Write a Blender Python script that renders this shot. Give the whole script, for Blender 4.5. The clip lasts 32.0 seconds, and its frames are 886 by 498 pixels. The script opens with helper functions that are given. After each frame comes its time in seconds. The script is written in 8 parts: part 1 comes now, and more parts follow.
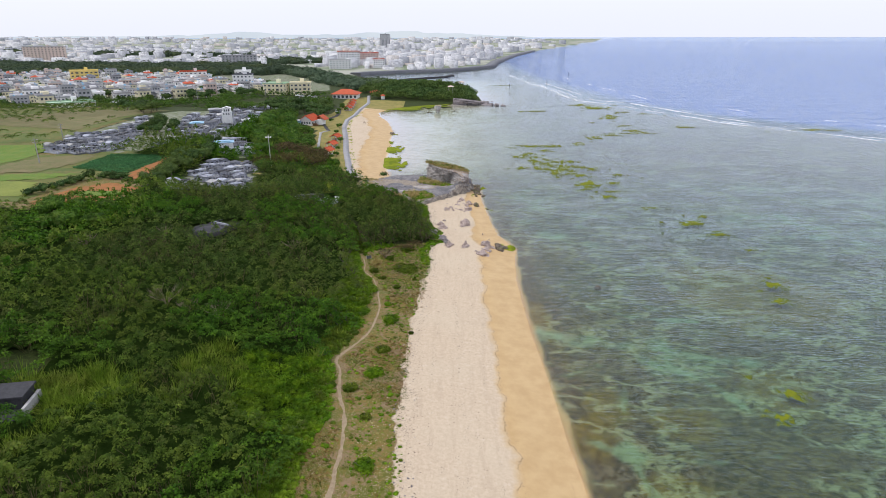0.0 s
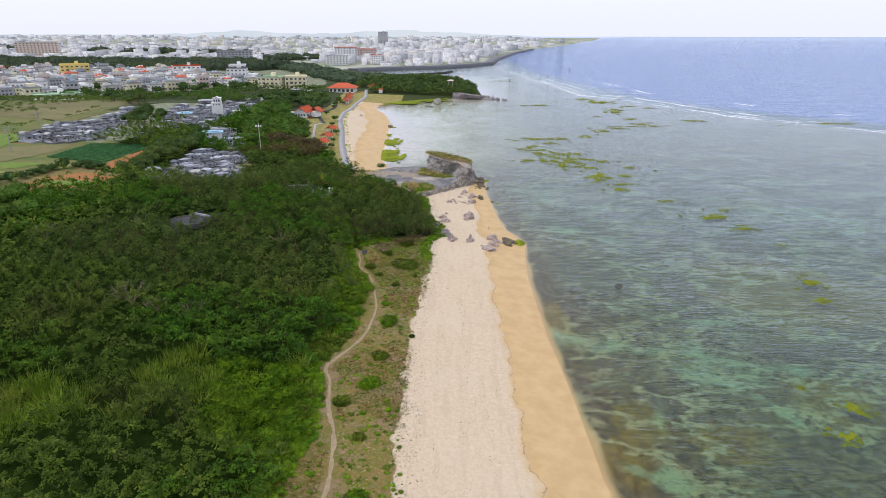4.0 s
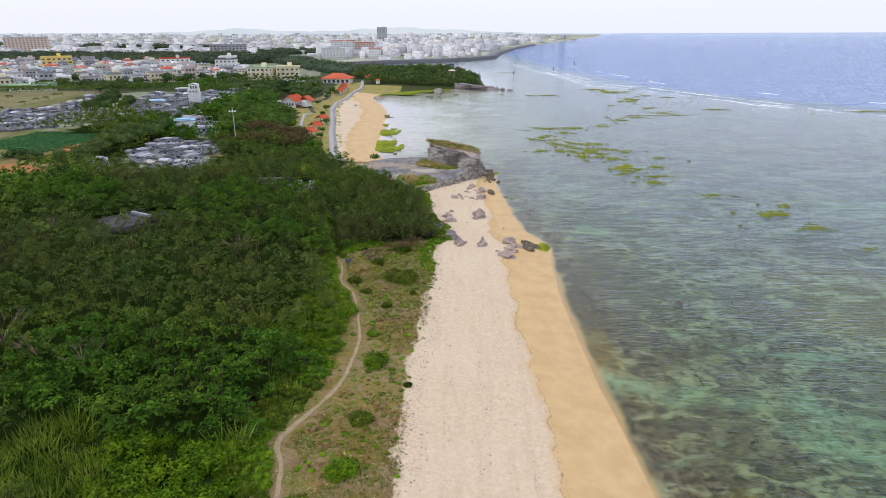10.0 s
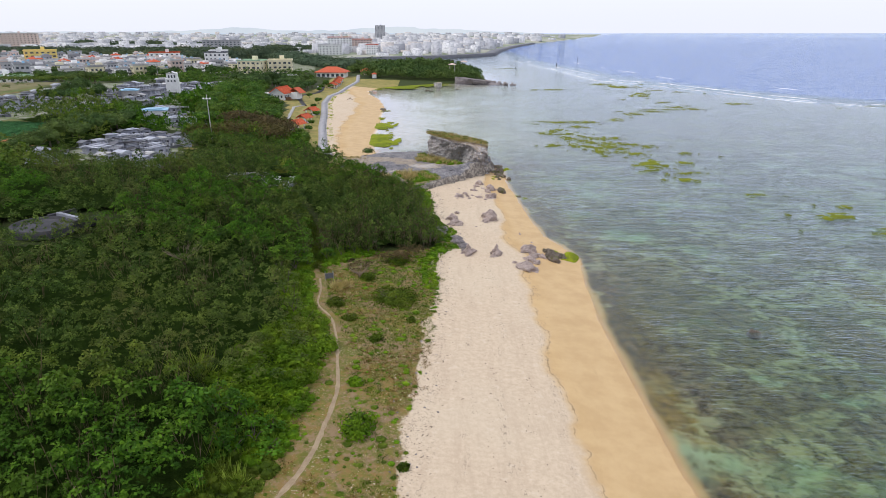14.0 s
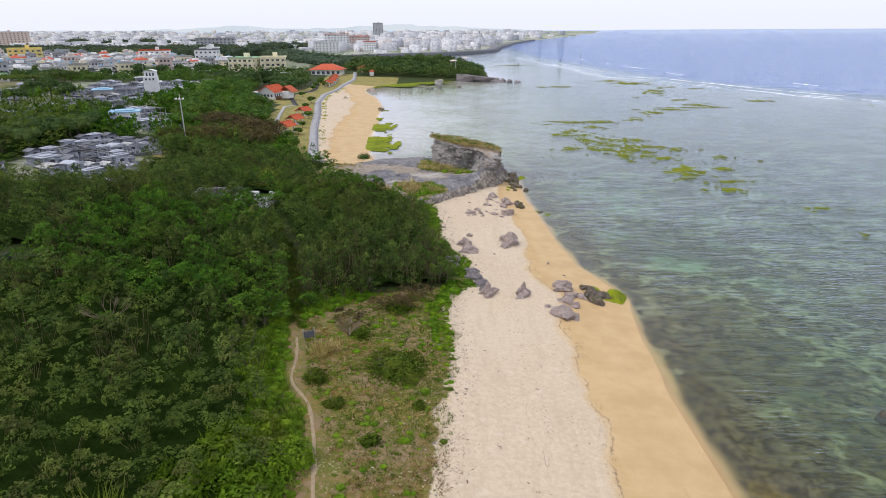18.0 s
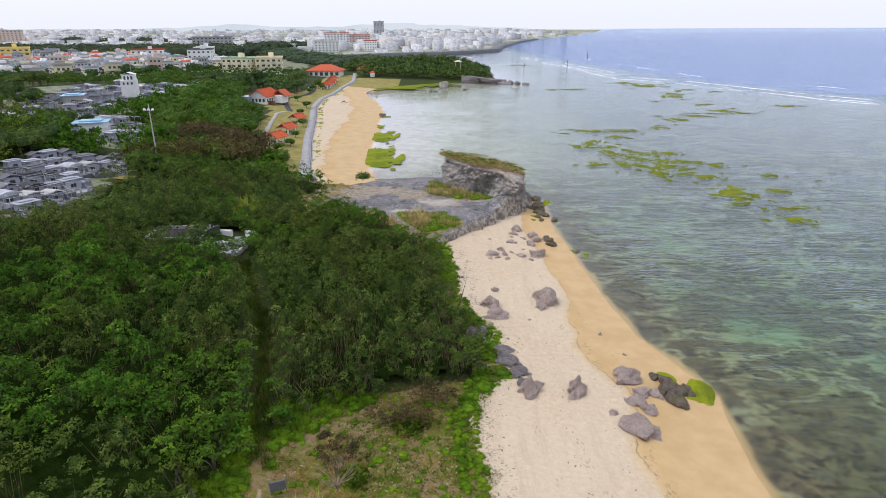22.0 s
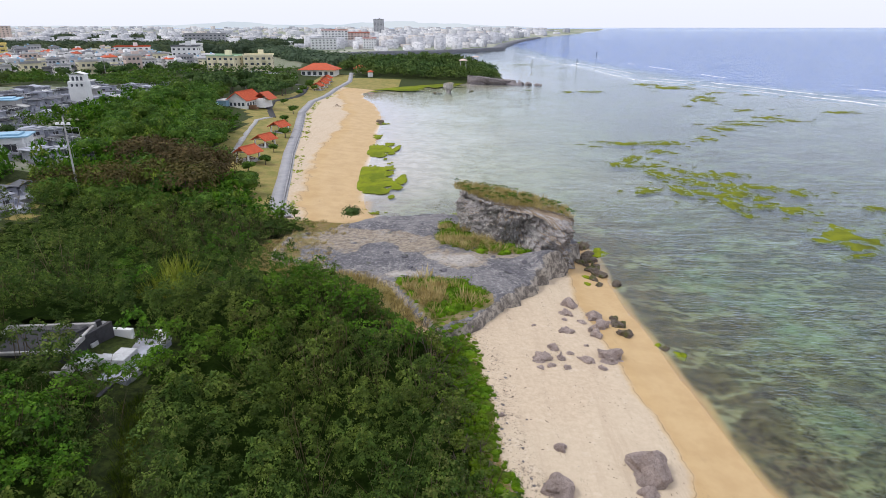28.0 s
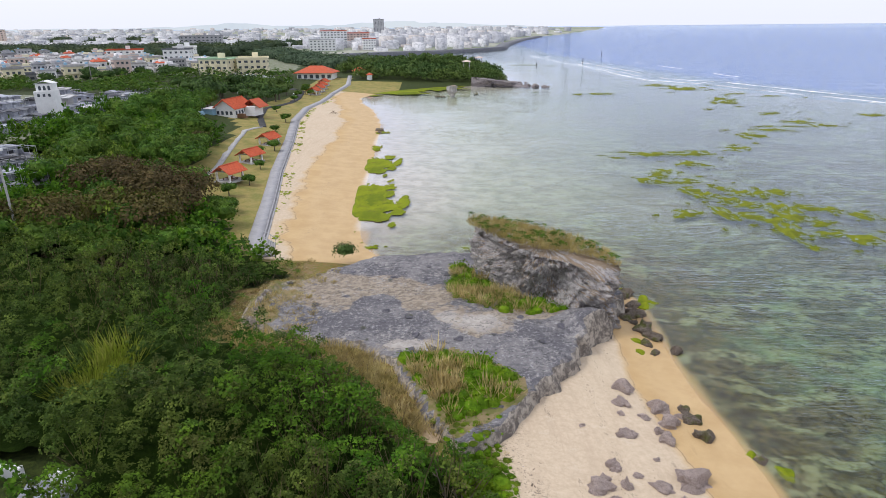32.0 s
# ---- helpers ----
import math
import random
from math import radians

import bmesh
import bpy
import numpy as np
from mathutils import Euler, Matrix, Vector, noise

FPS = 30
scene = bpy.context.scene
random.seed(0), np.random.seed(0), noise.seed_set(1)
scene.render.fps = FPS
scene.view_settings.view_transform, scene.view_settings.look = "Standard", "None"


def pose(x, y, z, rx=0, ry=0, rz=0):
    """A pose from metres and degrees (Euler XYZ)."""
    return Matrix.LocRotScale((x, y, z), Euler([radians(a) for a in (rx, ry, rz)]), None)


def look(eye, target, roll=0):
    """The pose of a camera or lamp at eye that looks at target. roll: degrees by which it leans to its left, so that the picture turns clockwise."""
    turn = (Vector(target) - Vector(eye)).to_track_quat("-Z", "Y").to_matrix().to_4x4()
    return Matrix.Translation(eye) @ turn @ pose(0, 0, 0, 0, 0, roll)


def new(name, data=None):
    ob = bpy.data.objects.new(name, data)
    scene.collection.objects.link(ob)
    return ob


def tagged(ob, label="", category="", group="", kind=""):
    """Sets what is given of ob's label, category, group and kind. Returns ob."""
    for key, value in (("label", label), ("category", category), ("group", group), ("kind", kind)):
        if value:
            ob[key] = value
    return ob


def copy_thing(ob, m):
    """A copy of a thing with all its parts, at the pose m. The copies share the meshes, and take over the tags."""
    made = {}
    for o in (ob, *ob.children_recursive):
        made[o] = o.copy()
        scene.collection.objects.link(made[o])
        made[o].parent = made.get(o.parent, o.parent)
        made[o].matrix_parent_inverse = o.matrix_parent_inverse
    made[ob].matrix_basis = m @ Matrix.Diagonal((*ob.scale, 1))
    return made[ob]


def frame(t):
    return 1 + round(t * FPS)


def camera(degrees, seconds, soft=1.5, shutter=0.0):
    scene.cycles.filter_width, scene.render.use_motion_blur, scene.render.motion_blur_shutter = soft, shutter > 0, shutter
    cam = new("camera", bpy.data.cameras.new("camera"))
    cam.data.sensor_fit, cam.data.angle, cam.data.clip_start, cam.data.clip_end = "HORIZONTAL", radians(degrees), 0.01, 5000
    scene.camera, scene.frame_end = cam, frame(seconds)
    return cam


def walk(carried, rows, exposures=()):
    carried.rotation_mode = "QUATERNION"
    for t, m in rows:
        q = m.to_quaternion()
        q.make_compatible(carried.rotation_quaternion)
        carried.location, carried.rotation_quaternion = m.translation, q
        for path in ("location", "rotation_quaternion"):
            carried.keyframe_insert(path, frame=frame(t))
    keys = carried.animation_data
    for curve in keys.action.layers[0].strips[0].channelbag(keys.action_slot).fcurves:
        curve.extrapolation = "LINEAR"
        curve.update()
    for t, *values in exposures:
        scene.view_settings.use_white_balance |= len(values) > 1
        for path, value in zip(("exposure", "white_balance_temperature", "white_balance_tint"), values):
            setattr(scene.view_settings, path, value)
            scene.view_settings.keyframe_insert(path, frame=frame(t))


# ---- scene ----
cam = camera(73.0, 32.0, soft=0.55)
# seconds, eye, yaw, pitch, roll
ROWS = [
    (0.0, 0.450, -4.418, 51.031, 0.328, -19.785, -0.031),
    (0.5, 0.381, -3.024, 50.658, 0.357, -19.827, -0.085),
    (1.0, 0.252, -1.566, 50.092, 0.343, -19.842, -0.079),
    (1.5, 0.060, -0.102, 49.416, 0.292, -19.842, -0.054),
    (2.0, -0.169, 1.329, 48.683, 0.227, -19.834, -0.050),
    (2.5, -0.387, 2.709, 47.920, 0.181, -19.818, -0.049),
    (3.0, -0.545, 4.048, 47.141, 0.145, -19.796, -0.013),
    (3.5, -0.662, 5.458, 46.380, 0.099, -19.790, 0.104),
    (5.5, -1.050, 12.044, 43.600, 0.094, -19.870, 0.081),
    (6.0, -1.132, 13.938, 42.960, 0.110, -19.888, 0.045),
    (6.5, -1.204, 15.950, 42.322, 0.126, -19.912, 0.048),
    (7.0, -1.246, 18.144, 41.646, 0.145, -19.933, 0.040),
    (7.5, -1.279, 20.497, 40.958, 0.154, -19.960, -0.037),
    (8.0, -1.337, 22.955, 40.290, 0.150, -19.956, -0.087),
    (8.5, -1.420, 25.453, 39.649, 0.154, -19.934, -0.102),
    (9.0, -1.494, 27.945, 39.029, 0.166, -19.936, -0.125),
    (9.5, -1.554, 30.430, 38.425, 0.173, -19.940, -0.159),
    (10.0, -1.628, 32.932, 37.816, 0.168, -19.939, -0.165),
    (10.5, -1.736, 35.457, 37.166, 0.151, -19.966, -0.161),
    (11.0, -1.884, 38.003, 36.452, 0.111, -19.972, -0.112),
    (11.5, -2.047, 40.574, 35.686, 0.058, -19.956, -0.040),
    (12.0, -2.190, 43.136, 34.910, 0.030, -19.929, -0.037),
    (12.5, -2.315, 45.620, 34.172, 0.022, -19.919, -0.069),
    (13.0, -2.446, 47.985, 33.496, 0.019, -19.920, -0.059),
    (13.5, -2.588, 50.240, 32.885, 0.005, -19.904, -0.022),
    (14.0, -2.728, 52.435, 32.323, -0.035, -19.904, -0.002),
    (14.5, -2.867, 54.680, 31.812, -0.055, -19.924, -0.075),
    (16.5, -3.529, 64.191, 30.518, -0.042, -20.029, -0.357),
    (17.0, -3.791, 66.536, 30.492, -0.098, -20.064, -0.173),
    (17.5, -4.056, 68.951, 30.554, -0.098, -20.093, -0.221),
    (18.0, -4.319, 71.461, 30.615, -0.102, -20.104, -0.287),
    (18.5, -4.596, 73.974, 30.665, -0.094, -20.100, -0.310),
    (19.0, -4.886, 76.384, 30.737, -0.076, -20.109, -0.325),
    (19.5, -5.183, 78.652, 30.864, -0.060, -20.141, -0.378),
    (20.0, -5.478, 80.908, 31.006, -0.051, -20.185, -0.413),
    (20.5, -5.752, 83.340, 31.093, -0.056, -20.199, -0.357),
    (21.0, -5.988, 85.985, 31.105, -0.062, -20.201, -0.246),
    (21.5, -6.198, 88.739, 31.040, -0.066, -20.216, -0.242),
    (22.0, -6.415, 91.523, 30.859, -0.053, -20.218, -0.224),
    (22.5, -6.646, 94.317, 30.546, -0.042, -20.208, -0.205),
    (23.0, -6.874, 97.085, 30.174, -0.045, -20.203, -0.187),
    (23.5, -7.080, 99.777, 29.852, -0.067, -20.201, -0.133),
    (24.0, -7.247, 102.361, 29.635, -0.091, -20.216, -0.113),
    (24.5, -7.372, 104.869, 29.511, -0.098, -20.261, -0.073),
    (25.0, -7.457, 107.424, 29.428, -0.078, -20.286, -0.084),
    (25.5, -7.551, 110.031, 29.364, -0.050, -20.313, -0.096),
    (27.5, -8.351, 120.000, 29.384, -0.096, -20.349, 0.084),
    (28.0, -8.548, 122.317, 29.431, -0.096, -20.338, 0.002),
    (28.5, -8.756, 124.527, 29.502, -0.088, -20.365, -0.040),
    (29.0, -8.971, 126.605, 29.549, -0.083, -20.379, -0.080),
    (29.5, -9.163, 128.606, 29.564, -0.078, -20.384, -0.123),
    (30.0, -9.314, 130.580, 29.563, -0.068, -20.380, -0.181),
    (30.5, -9.429, 132.552, 29.560, -0.039, -20.378, -0.248),
    (31.0, -9.520, 134.521, 29.566, 0.013, -20.377, -0.331),
    (31.5, -9.589, 136.494, 29.583, 0.062, -20.377, -0.447),
    (32.0, -9.641, 138.483, 29.618, 0.106, -20.380, -0.541),
]
walk(cam, [(t, pose(x, y, z, 90 + pitch, 0, yaw) @ pose(0, 0, 0, 0, 0, roll)) for t, x, y, z, yaw, pitch, roll in ROWS])

# ---- light ----
scene.view_settings.exposure = 0.0
world = bpy.data.worlds.new("overcast_sky")
scene.world = world
world.use_nodes = True
wn, wl = world.node_tree.nodes, world.node_tree.links
wn.clear()
SUN_UP, SUN_ROUND = radians(56), radians(-98)
sky = wn.new("ShaderNodeTexSky")
sky.sky_type, sky.sun_disc = "NISHITA", False
sky.sun_elevation, sky.sun_rotation = SUN_UP, SUN_ROUND
sky.dust_density, sky.air_density = 4.0, 1.0
veil = wn.new("ShaderNodeMix")
veil.data_type = "RGBA"
veil.inputs[0].default_value = 0.74
veil.inputs[7].default_value = (10.1, 10.45, 11.9, 1)
bg, wout = wn.new("ShaderNodeBackground"), wn.new("ShaderNodeOutputWorld")
bg.inputs[1].default_value = 0.115
wl.new(sky.outputs[0], veil.inputs[6])
wl.new(veil.outputs[2], bg.inputs[0])
wl.new(bg.outputs[0], wout.inputs[0])
sun = new("sun", bpy.data.lights.new("sun", "SUN"))
sun.data.energy, sun.data.angle, sun.data.color = 1.5, radians(12), (1.0, 0.985, 0.95)
sun_from = Vector((math.sin(SUN_ROUND) * math.cos(SUN_UP), math.cos(SUN_ROUND) * math.cos(SUN_UP), math.sin(SUN_UP)))
sun.matrix_world = look(sun_from * 100, (0, 0, 0))


# ---- materials ----
class Nodes:
    """A small wrapper round one material's node tree."""

    def __init__(self, name):
        self.m = bpy.data.materials.new(name)
        self.m.use_nodes = True
        self.t = self.m.node_tree
        self.t.nodes.clear()
        self.out = self.t.nodes.new("ShaderNodeOutputMaterial")
        self.co = self.t.nodes.new("ShaderNodeTexCoord").outputs["Object"]

    def node(self, kind, **inputs):
        n = self.t.nodes.new(kind)
        for k, v in inputs.items():
            self.put(n, k.replace("_", " "), v)
        return n

    def put(self, n, key, v):
        s = n.inputs[int(key)] if key.isdigit() else n.inputs[key]
        if isinstance(v, bpy.types.NodeSocket):
            self.t.links.new(v, s)
        else:
            s.default_value = v

    def noise(self, scale, detail=4.0, rough=0.6, stretch=None, world_space=False):
        co = self.node("ShaderNodeNewGeometry").outputs["Position"] if world_space else self.co
        if stretch:
            mp = self.node("ShaderNodeMapping", Vector=co, Scale=stretch)
            co = mp.outputs[0]
        return self.node("ShaderNodeTexNoise", Vector=co, Scale=scale, Detail=detail, Roughness=rough).outputs["Fac"]

    def ramp(self, fac, *stops):
        n = self.node("ShaderNodeValToRGB", Fac=fac)
        e = n.color_ramp.elements
        while len(e) < len(stops):
            e.new(0.5)
        for el, (p, c) in zip(e, stops):
            el.position = p
            el.color = (*c, 1) if isinstance(c, tuple) else (c, c, c, 1)
        return n.outputs[0]

    def mix(self, fac, a, b, how="MIX"):
        n = self.t.nodes.new("ShaderNodeMix")
        n.data_type, n.blend_type = "RGBA", how
        for i, v in ((0, fac), (6, a), (7, b)):
            if isinstance(v, tuple) and len(v) == 3:
                v = (*v, 1)
            self.put(n, str(i), v)
        return n.outputs[2]

    def math(self, how, a, b=0.0):
        n = self.t.nodes.new("ShaderNodeMath")
        n.operation = how
        self.put(n, "0", a), self.put(n, "1", b)
        return n.outputs[0]

    def smooth(self, v, lo, hi):
        n = self.node("ShaderNodeMapRange")
        n.interpolation_type = "SMOOTHSTEP"
        self.put(n, "Value", v), self.put(n, "From Min", lo), self.put(n, "From Max", hi)
        return n.outputs[0]

    def attr(self, name):
        n = self.t.nodes.new("ShaderNodeAttribute")
        n.attribute_name = name
        return n.outputs["Fac"]

    def bump(self, height, strength, distance=0.1):
        return self.node("ShaderNodeBump", Height=height, Strength=strength, Distance=distance).outputs[0]

    def finish(self, color, rough=0.9, normal=None, metal=0.0, gloss=0.3, alpha=None):
        p = self.node("ShaderNodeBsdfPrincipled", Roughness=rough, Metallic=metal)
        self.put(p, "Base Color", (*color, 1) if isinstance(color, tuple) else color)
        self.put(p, "Specular IOR Level", gloss)
        if normal is not None:
            self.put(p, "Normal", normal)
        self.t.links.new(p.outputs[0], self.out.inputs[0])
        return self.m


def plain(name, a, b, scale=1.0, rough=0.85, bump=0.25, dist=0.05, gloss=0.3, metal=0.0, vary=0.0, stains=0.25, stain_colour=(0.12, 0.11, 0.10)):
    """A surface of two mingled colours, with coarse stains, fine relief and a shade of its own for each object."""
    n = Nodes(name)
    fine = n.noise(scale * 6, 6, 0.7)
    broad = n.noise(scale, 3, 0.55)
    c = n.mix(n.smooth(n.math("ADD", n.math("MULTIPLY", fine, 0.5), n.math("MULTIPLY", broad, 0.5)), 0.35, 0.65), a, b)
    if stains:
        s = n.noise(scale * 0.45, 5, 0.75, world_space=True)
        c = n.mix(n.math("MULTIPLY", n.smooth(s, 0.52, 0.74), stains), c, stain_colour)
    if vary:
        r = n.node("ShaderNodeObjectInfo").outputs["Random"]
        hsv = n.node("ShaderNodeHueSaturation", Color=c, Value=n.math("ADD", n.math("MULTIPLY", r, 2 * vary), 1 - vary))
        c = hsv.outputs[0]
    return n.finish(c, rough, n.bump(fine, bump, dist), metal, gloss)


def leaf(name, dark, mid, light, brown=0.0, patch=0.06, brown_colour=(0.13, 0.09, 0.05), warm=(0.20, 0.22, 0.03)):
    """Foliage: each leaf has a shade of its own, and patches of the growth differ."""
    n = Nodes(name)
    isle = n.node("ShaderNodeNewGeometry").outputs["Random Per Island"]
    # random crown-sized noise: bright heads and dim gaps are put into the colour
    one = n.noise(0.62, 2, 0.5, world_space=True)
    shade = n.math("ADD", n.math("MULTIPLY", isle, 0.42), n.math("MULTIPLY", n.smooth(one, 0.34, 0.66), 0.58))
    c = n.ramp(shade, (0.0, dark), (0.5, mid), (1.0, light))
    pat = n.noise(patch, 4, 0.6, world_space=True)
    c = n.mix(n.math("MULTIPLY", n.smooth(pat, 0.46, 0.62), 0.7), c, n.mix(0.45, c, warm))
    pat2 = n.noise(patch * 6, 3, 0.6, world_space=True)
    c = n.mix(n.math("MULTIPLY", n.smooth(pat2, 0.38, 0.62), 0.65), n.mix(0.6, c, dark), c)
    if brown:
        pat3 = n.noise(patch * 3.1, 4, 0.65, world_space=True)
        c = n.mix(n.math("MULTIPLY", n.smooth(n.math("ADD", pat3, n.math("MULTIPLY", isle, 0.12)), 0.6, 0.72), brown), c, brown_colour)
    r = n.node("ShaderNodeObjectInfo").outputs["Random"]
    # finer noise dims the colour between heads, like shade among the tufts
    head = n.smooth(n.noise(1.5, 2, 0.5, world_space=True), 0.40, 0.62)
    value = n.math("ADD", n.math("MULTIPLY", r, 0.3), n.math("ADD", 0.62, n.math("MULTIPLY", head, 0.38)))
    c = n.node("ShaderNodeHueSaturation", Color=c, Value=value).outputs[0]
    p = n.node("ShaderNodeBsdfPrincipled", Roughness=0.7)
    n.put(p, "Base Color", c), n.put(p, "Specular IOR Level", 0.12)
    tr = n.node("ShaderNodeBsdfTranslucent", Color=c)
    mx = n.node("ShaderNodeMixShader", Fac=0.25)
    n.t.links.new(p.outputs[0], mx.inputs[1]), n.t.links.new(tr.outputs[0], mx.inputs[2])
    n.t.links.new(mx.outputs[0], n.out.inputs[0])
    return n.m


def ground_material():
    n = Nodes("ground")
    big, mid, fine = n.noise(0.05, 4), n.noise(0.35, 5, 0.65), n.noise(2.2, 6, 0.75)
    grit = n.noise(9.0, 4, 0.8)
    jag = n.math("ADD", n.math("MULTIPLY", n.math("SUBTRACT", mid, 0.5), 0.9), n.math("MULTIPLY", n.math("SUBTRACT", fine, 0.5), 0.5))

    def region(name, lo=0.4, hi=0.6, wild=1.0):
        return n.smooth(n.math("ADD", n.attr(name), n.math("MULTIPLY", jag, wild)), lo, hi)

    # leaf litter and low growth, with the dimness under the scrub put into the colour
    dim_litter = n.mix(n.smooth(fine, 0.35, 0.65), (0.016, 0.026, 0.005), (0.045, 0.062, 0.010))
    # dry grass with bare earth
    grass = n.mix(n.smooth(n.math("ADD", n.math("MULTIPLY", mid, 0.5), n.math("MULTIPLY", fine, 0.5)), 0.44, 0.54), (0.225, 0.155, 0.09), (0.115, 0.115, 0.022))
    grass = n.mix(n.math("MULTIPLY", n.smooth(n.math("ADD", n.math("MULTIPLY", n.noise(1.2, 5, 0.75), 0.5), n.math("MULTIPLY", n.noise(0.22, 4, 0.6), 0.5)), 0.47, 0.57), 0.75), grass, n.mix(n.smooth(fine, 0.4, 0.6), (0.20, 0.12, 0.030), (0.15, 0.14, 0.028)))
    grass = n.mix(n.math("MULTIPLY", n.smooth(n.math("ADD", n.math("MULTIPLY", n.noise(5.0, 3, 0.7), 0.7), n.math("MULTIPLY", mid, 0.3)), 0.58, 0.63), 0.6), grass, (0.48, 0.40, 0.30))
    lawn = n.mix(n.smooth(mid, 0.35, 0.65), (0.29, 0.225, 0.075), (0.17, 0.17, 0.04))
    lawn = n.mix(n.math("MULTIPLY", n.smooth(fine, 0.4, 0.7), 0.4), lawn, (0.3, 0.25, 0.11))
    # dry coral sand, damp sand below the tide line, drift lines
    dry = n.mix(n.smooth(fine, 0.3, 0.7), (0.47, 0.37, 0.265), (0.58, 0.47, 0.347))
    dry = n.mix(n.math("MULTIPLY", n.smooth(big, 0.45, 0.65), 0.4), dry, (0.56, 0.47, 0.35))
    dry = n.mix(n.math("MULTIPLY", n.smooth(grit, 0.60, 0.70), 0.30), dry, (0.40, 0.33, 0.26))
    streak = n.noise(0.5, 6, 0.7, stretch=(1.9, 0.28, 1))
    dry = n.mix(n.math("MULTIPLY", n.smooth(streak, 0.48, 0.66), 0.45), dry, (0.44, 0.34, 0.245))
    dry = n.mix(n.math("MULTIPLY", n.smooth(n.noise(0.9, 5, 0.7), 0.55, 0.68), 0.35), dry, (0.64, 0.55, 0.43))
    wet = n.mix(n.smooth(mid, 0.3, 0.7), (0.46, 0.31, 0.15), (0.53, 0.37, 0.19))
    tide = n.math("ADD", n.attr("wet"), n.math("ADD", n.math("MULTIPLY", n.math("SUBTRACT", n.noise(0.11, 6, 0.62), 0.5), 1.25), n.math("MULTIPLY", n.math("SUBTRACT", n.noise(0.045, 3, 0.5), 0.5), 0.8)))
    wetness = n.smooth(tide, 0.34, 0.66)
    sand = n.mix(wetness, dry, wet)
    rim = n.smooth(n.math("ABSOLUTE", n.math("SUBTRACT", tide, 0.56)), 0.022, 0.004)
    sand = n.mix(n.math("MULTIPLY", n.math("MULTIPLY", rim, n.smooth(n.noise(0.5, 4, 0.7), 0.38, 0.55)), 0.75), sand, (0.24, 0.165, 0.09))
    runnel = n.smooth(n.noise(0.55, 5, 0.65, stretch=(2.4, 0.5, 1)), 0.60, 0.72)
    sand = n.mix(n.math("MULTIPLY", n.math("MULTIPLY", runnel, wetness), 0.35), sand, (0.40, 0.27, 0.13))
    drift = n.noise(4.2, 4, 0.75, stretch=(1.2, 0.55, 1))
    line = n.math("MULTIPLY", n.smooth(n.attr("drift"), 0.2, 0.9), n.smooth(n.math("ADD", n.math("MULTIPLY", drift, 0.55), n.math("MULTIPLY", fine, 0.45)), 0.53, 0.58))
    sand = n.mix(n.math("MULTIPLY", line, 0.55), sand, (0.13, 0.10, 0.075))
    # rubble line at the head of the beach
    rub = n.math("MULTIPLY", n.smooth(n.attr("rubble"), 0.1, 0.9), n.smooth(n.math("ADD", n.math("MULTIPLY", n.noise(4.5, 4, 0.8), 0.75), n.math("MULTIPLY", mid, 0.25)), 0.54, 0.60))
    sand = n.mix(n.math("MULTIPLY", rub, 0.8), sand, (0.17, 0.14, 0.11))
    # sea bed: coral rubble in dark and pale grains, mauve and green tracts, threads of bare sand, pale channels, weed
    b1, b2 = n.noise(0.03, 6, 0.62), n.noise(0.15, 8, 0.72)
    b3, b4 = n.noise(0.95, 7, 0.80), n.noise(0.30, 7, 0.74)
    b5 = n.noise(3.2, 4, 0.75)
    grain = n.math("ADD", n.math("MULTIPLY", b3, 0.62), n.math("MULTIPLY", b5, 0.38))
    bed = n.mix(n.smooth(grain, 0.43, 0.57), (0.038, 0.038, 0.016), (0.18, 0.162, 0.070))
    bed = n.mix(n.math("MULTIPLY", n.smooth(n.noise(0.055, 5, 0.65), 0.46, 0.60), 0.4), bed, n.mix(n.smooth(grain, 0.45, 0.57), (0.040, 0.029, 0.026), (0.26, 0.195, 0.155)))
    bed = n.mix(n.math("MULTIPLY", n.smooth(b4, 0.50, 0.62), 0.6), bed, (0.060, 0.060, 0.034))
    weed = n.smooth(n.math("ADD", n.math("MULTIPLY", n.noise(0.075, 6, 0.68, stretch=(1, 1.3, 1)), 0.62), n.math("MULTIPLY", n.attr("shoal"), 0.50)), 0.45, 0.60)
    bed = n.mix(n.math("MULTIPLY", weed, 0.8), bed, n.mix(n.smooth(grain, 0.42, 0.60), (0.090, 0.070, 0.010), (0.26, 0.205, 0.032)))
    thread = n.math("ABSOLUTE", n.math("SUBTRACT", n.noise(0.085, 7, 0.62, stretch=(0.9, 1.5, 1)), 0.5))
    thread = n.math("MULTIPLY", n.smooth(thread, 0.045, 0.004), n.smooth(n.noise(0.06, 3, 0.6), 0.36, 0.52))
    bed = n.mix(n.math("MULTIPLY", n.math("MULTIPLY", thread, n.smooth(b3, 0.36, 0.54)), 0.7), bed, (0.36, 0.40, 0.24))
    pale = n.smooth(n.math("ADD", n.math("ADD", n.math("MULTIPLY", b1, 0.42), n.math("MULTIPLY", b2, 0.70)), n.math("MULTIPLY", n.attr("channel"), 0.13)), 0.62, 0.82)
    pale = n.math("MULTIPLY", pale, n.math("ADD", 0.25, n.math("MULTIPLY", n.smooth(grain, 0.38, 0.56), 0.75)))
    bed = n.mix(n.math("MULTIPLY", pale, 0.9), bed, (0.26, 0.375, 0.24))
    tawny = n.smooth(n.attr("shallow"), 0.25, 1.0)
    bed = n.mix(tawny, bed, n.mix(n.smooth(b3, 0.4, 0.7), (0.50, 0.38, 0.18), (0.38, 0.31, 0.14)))
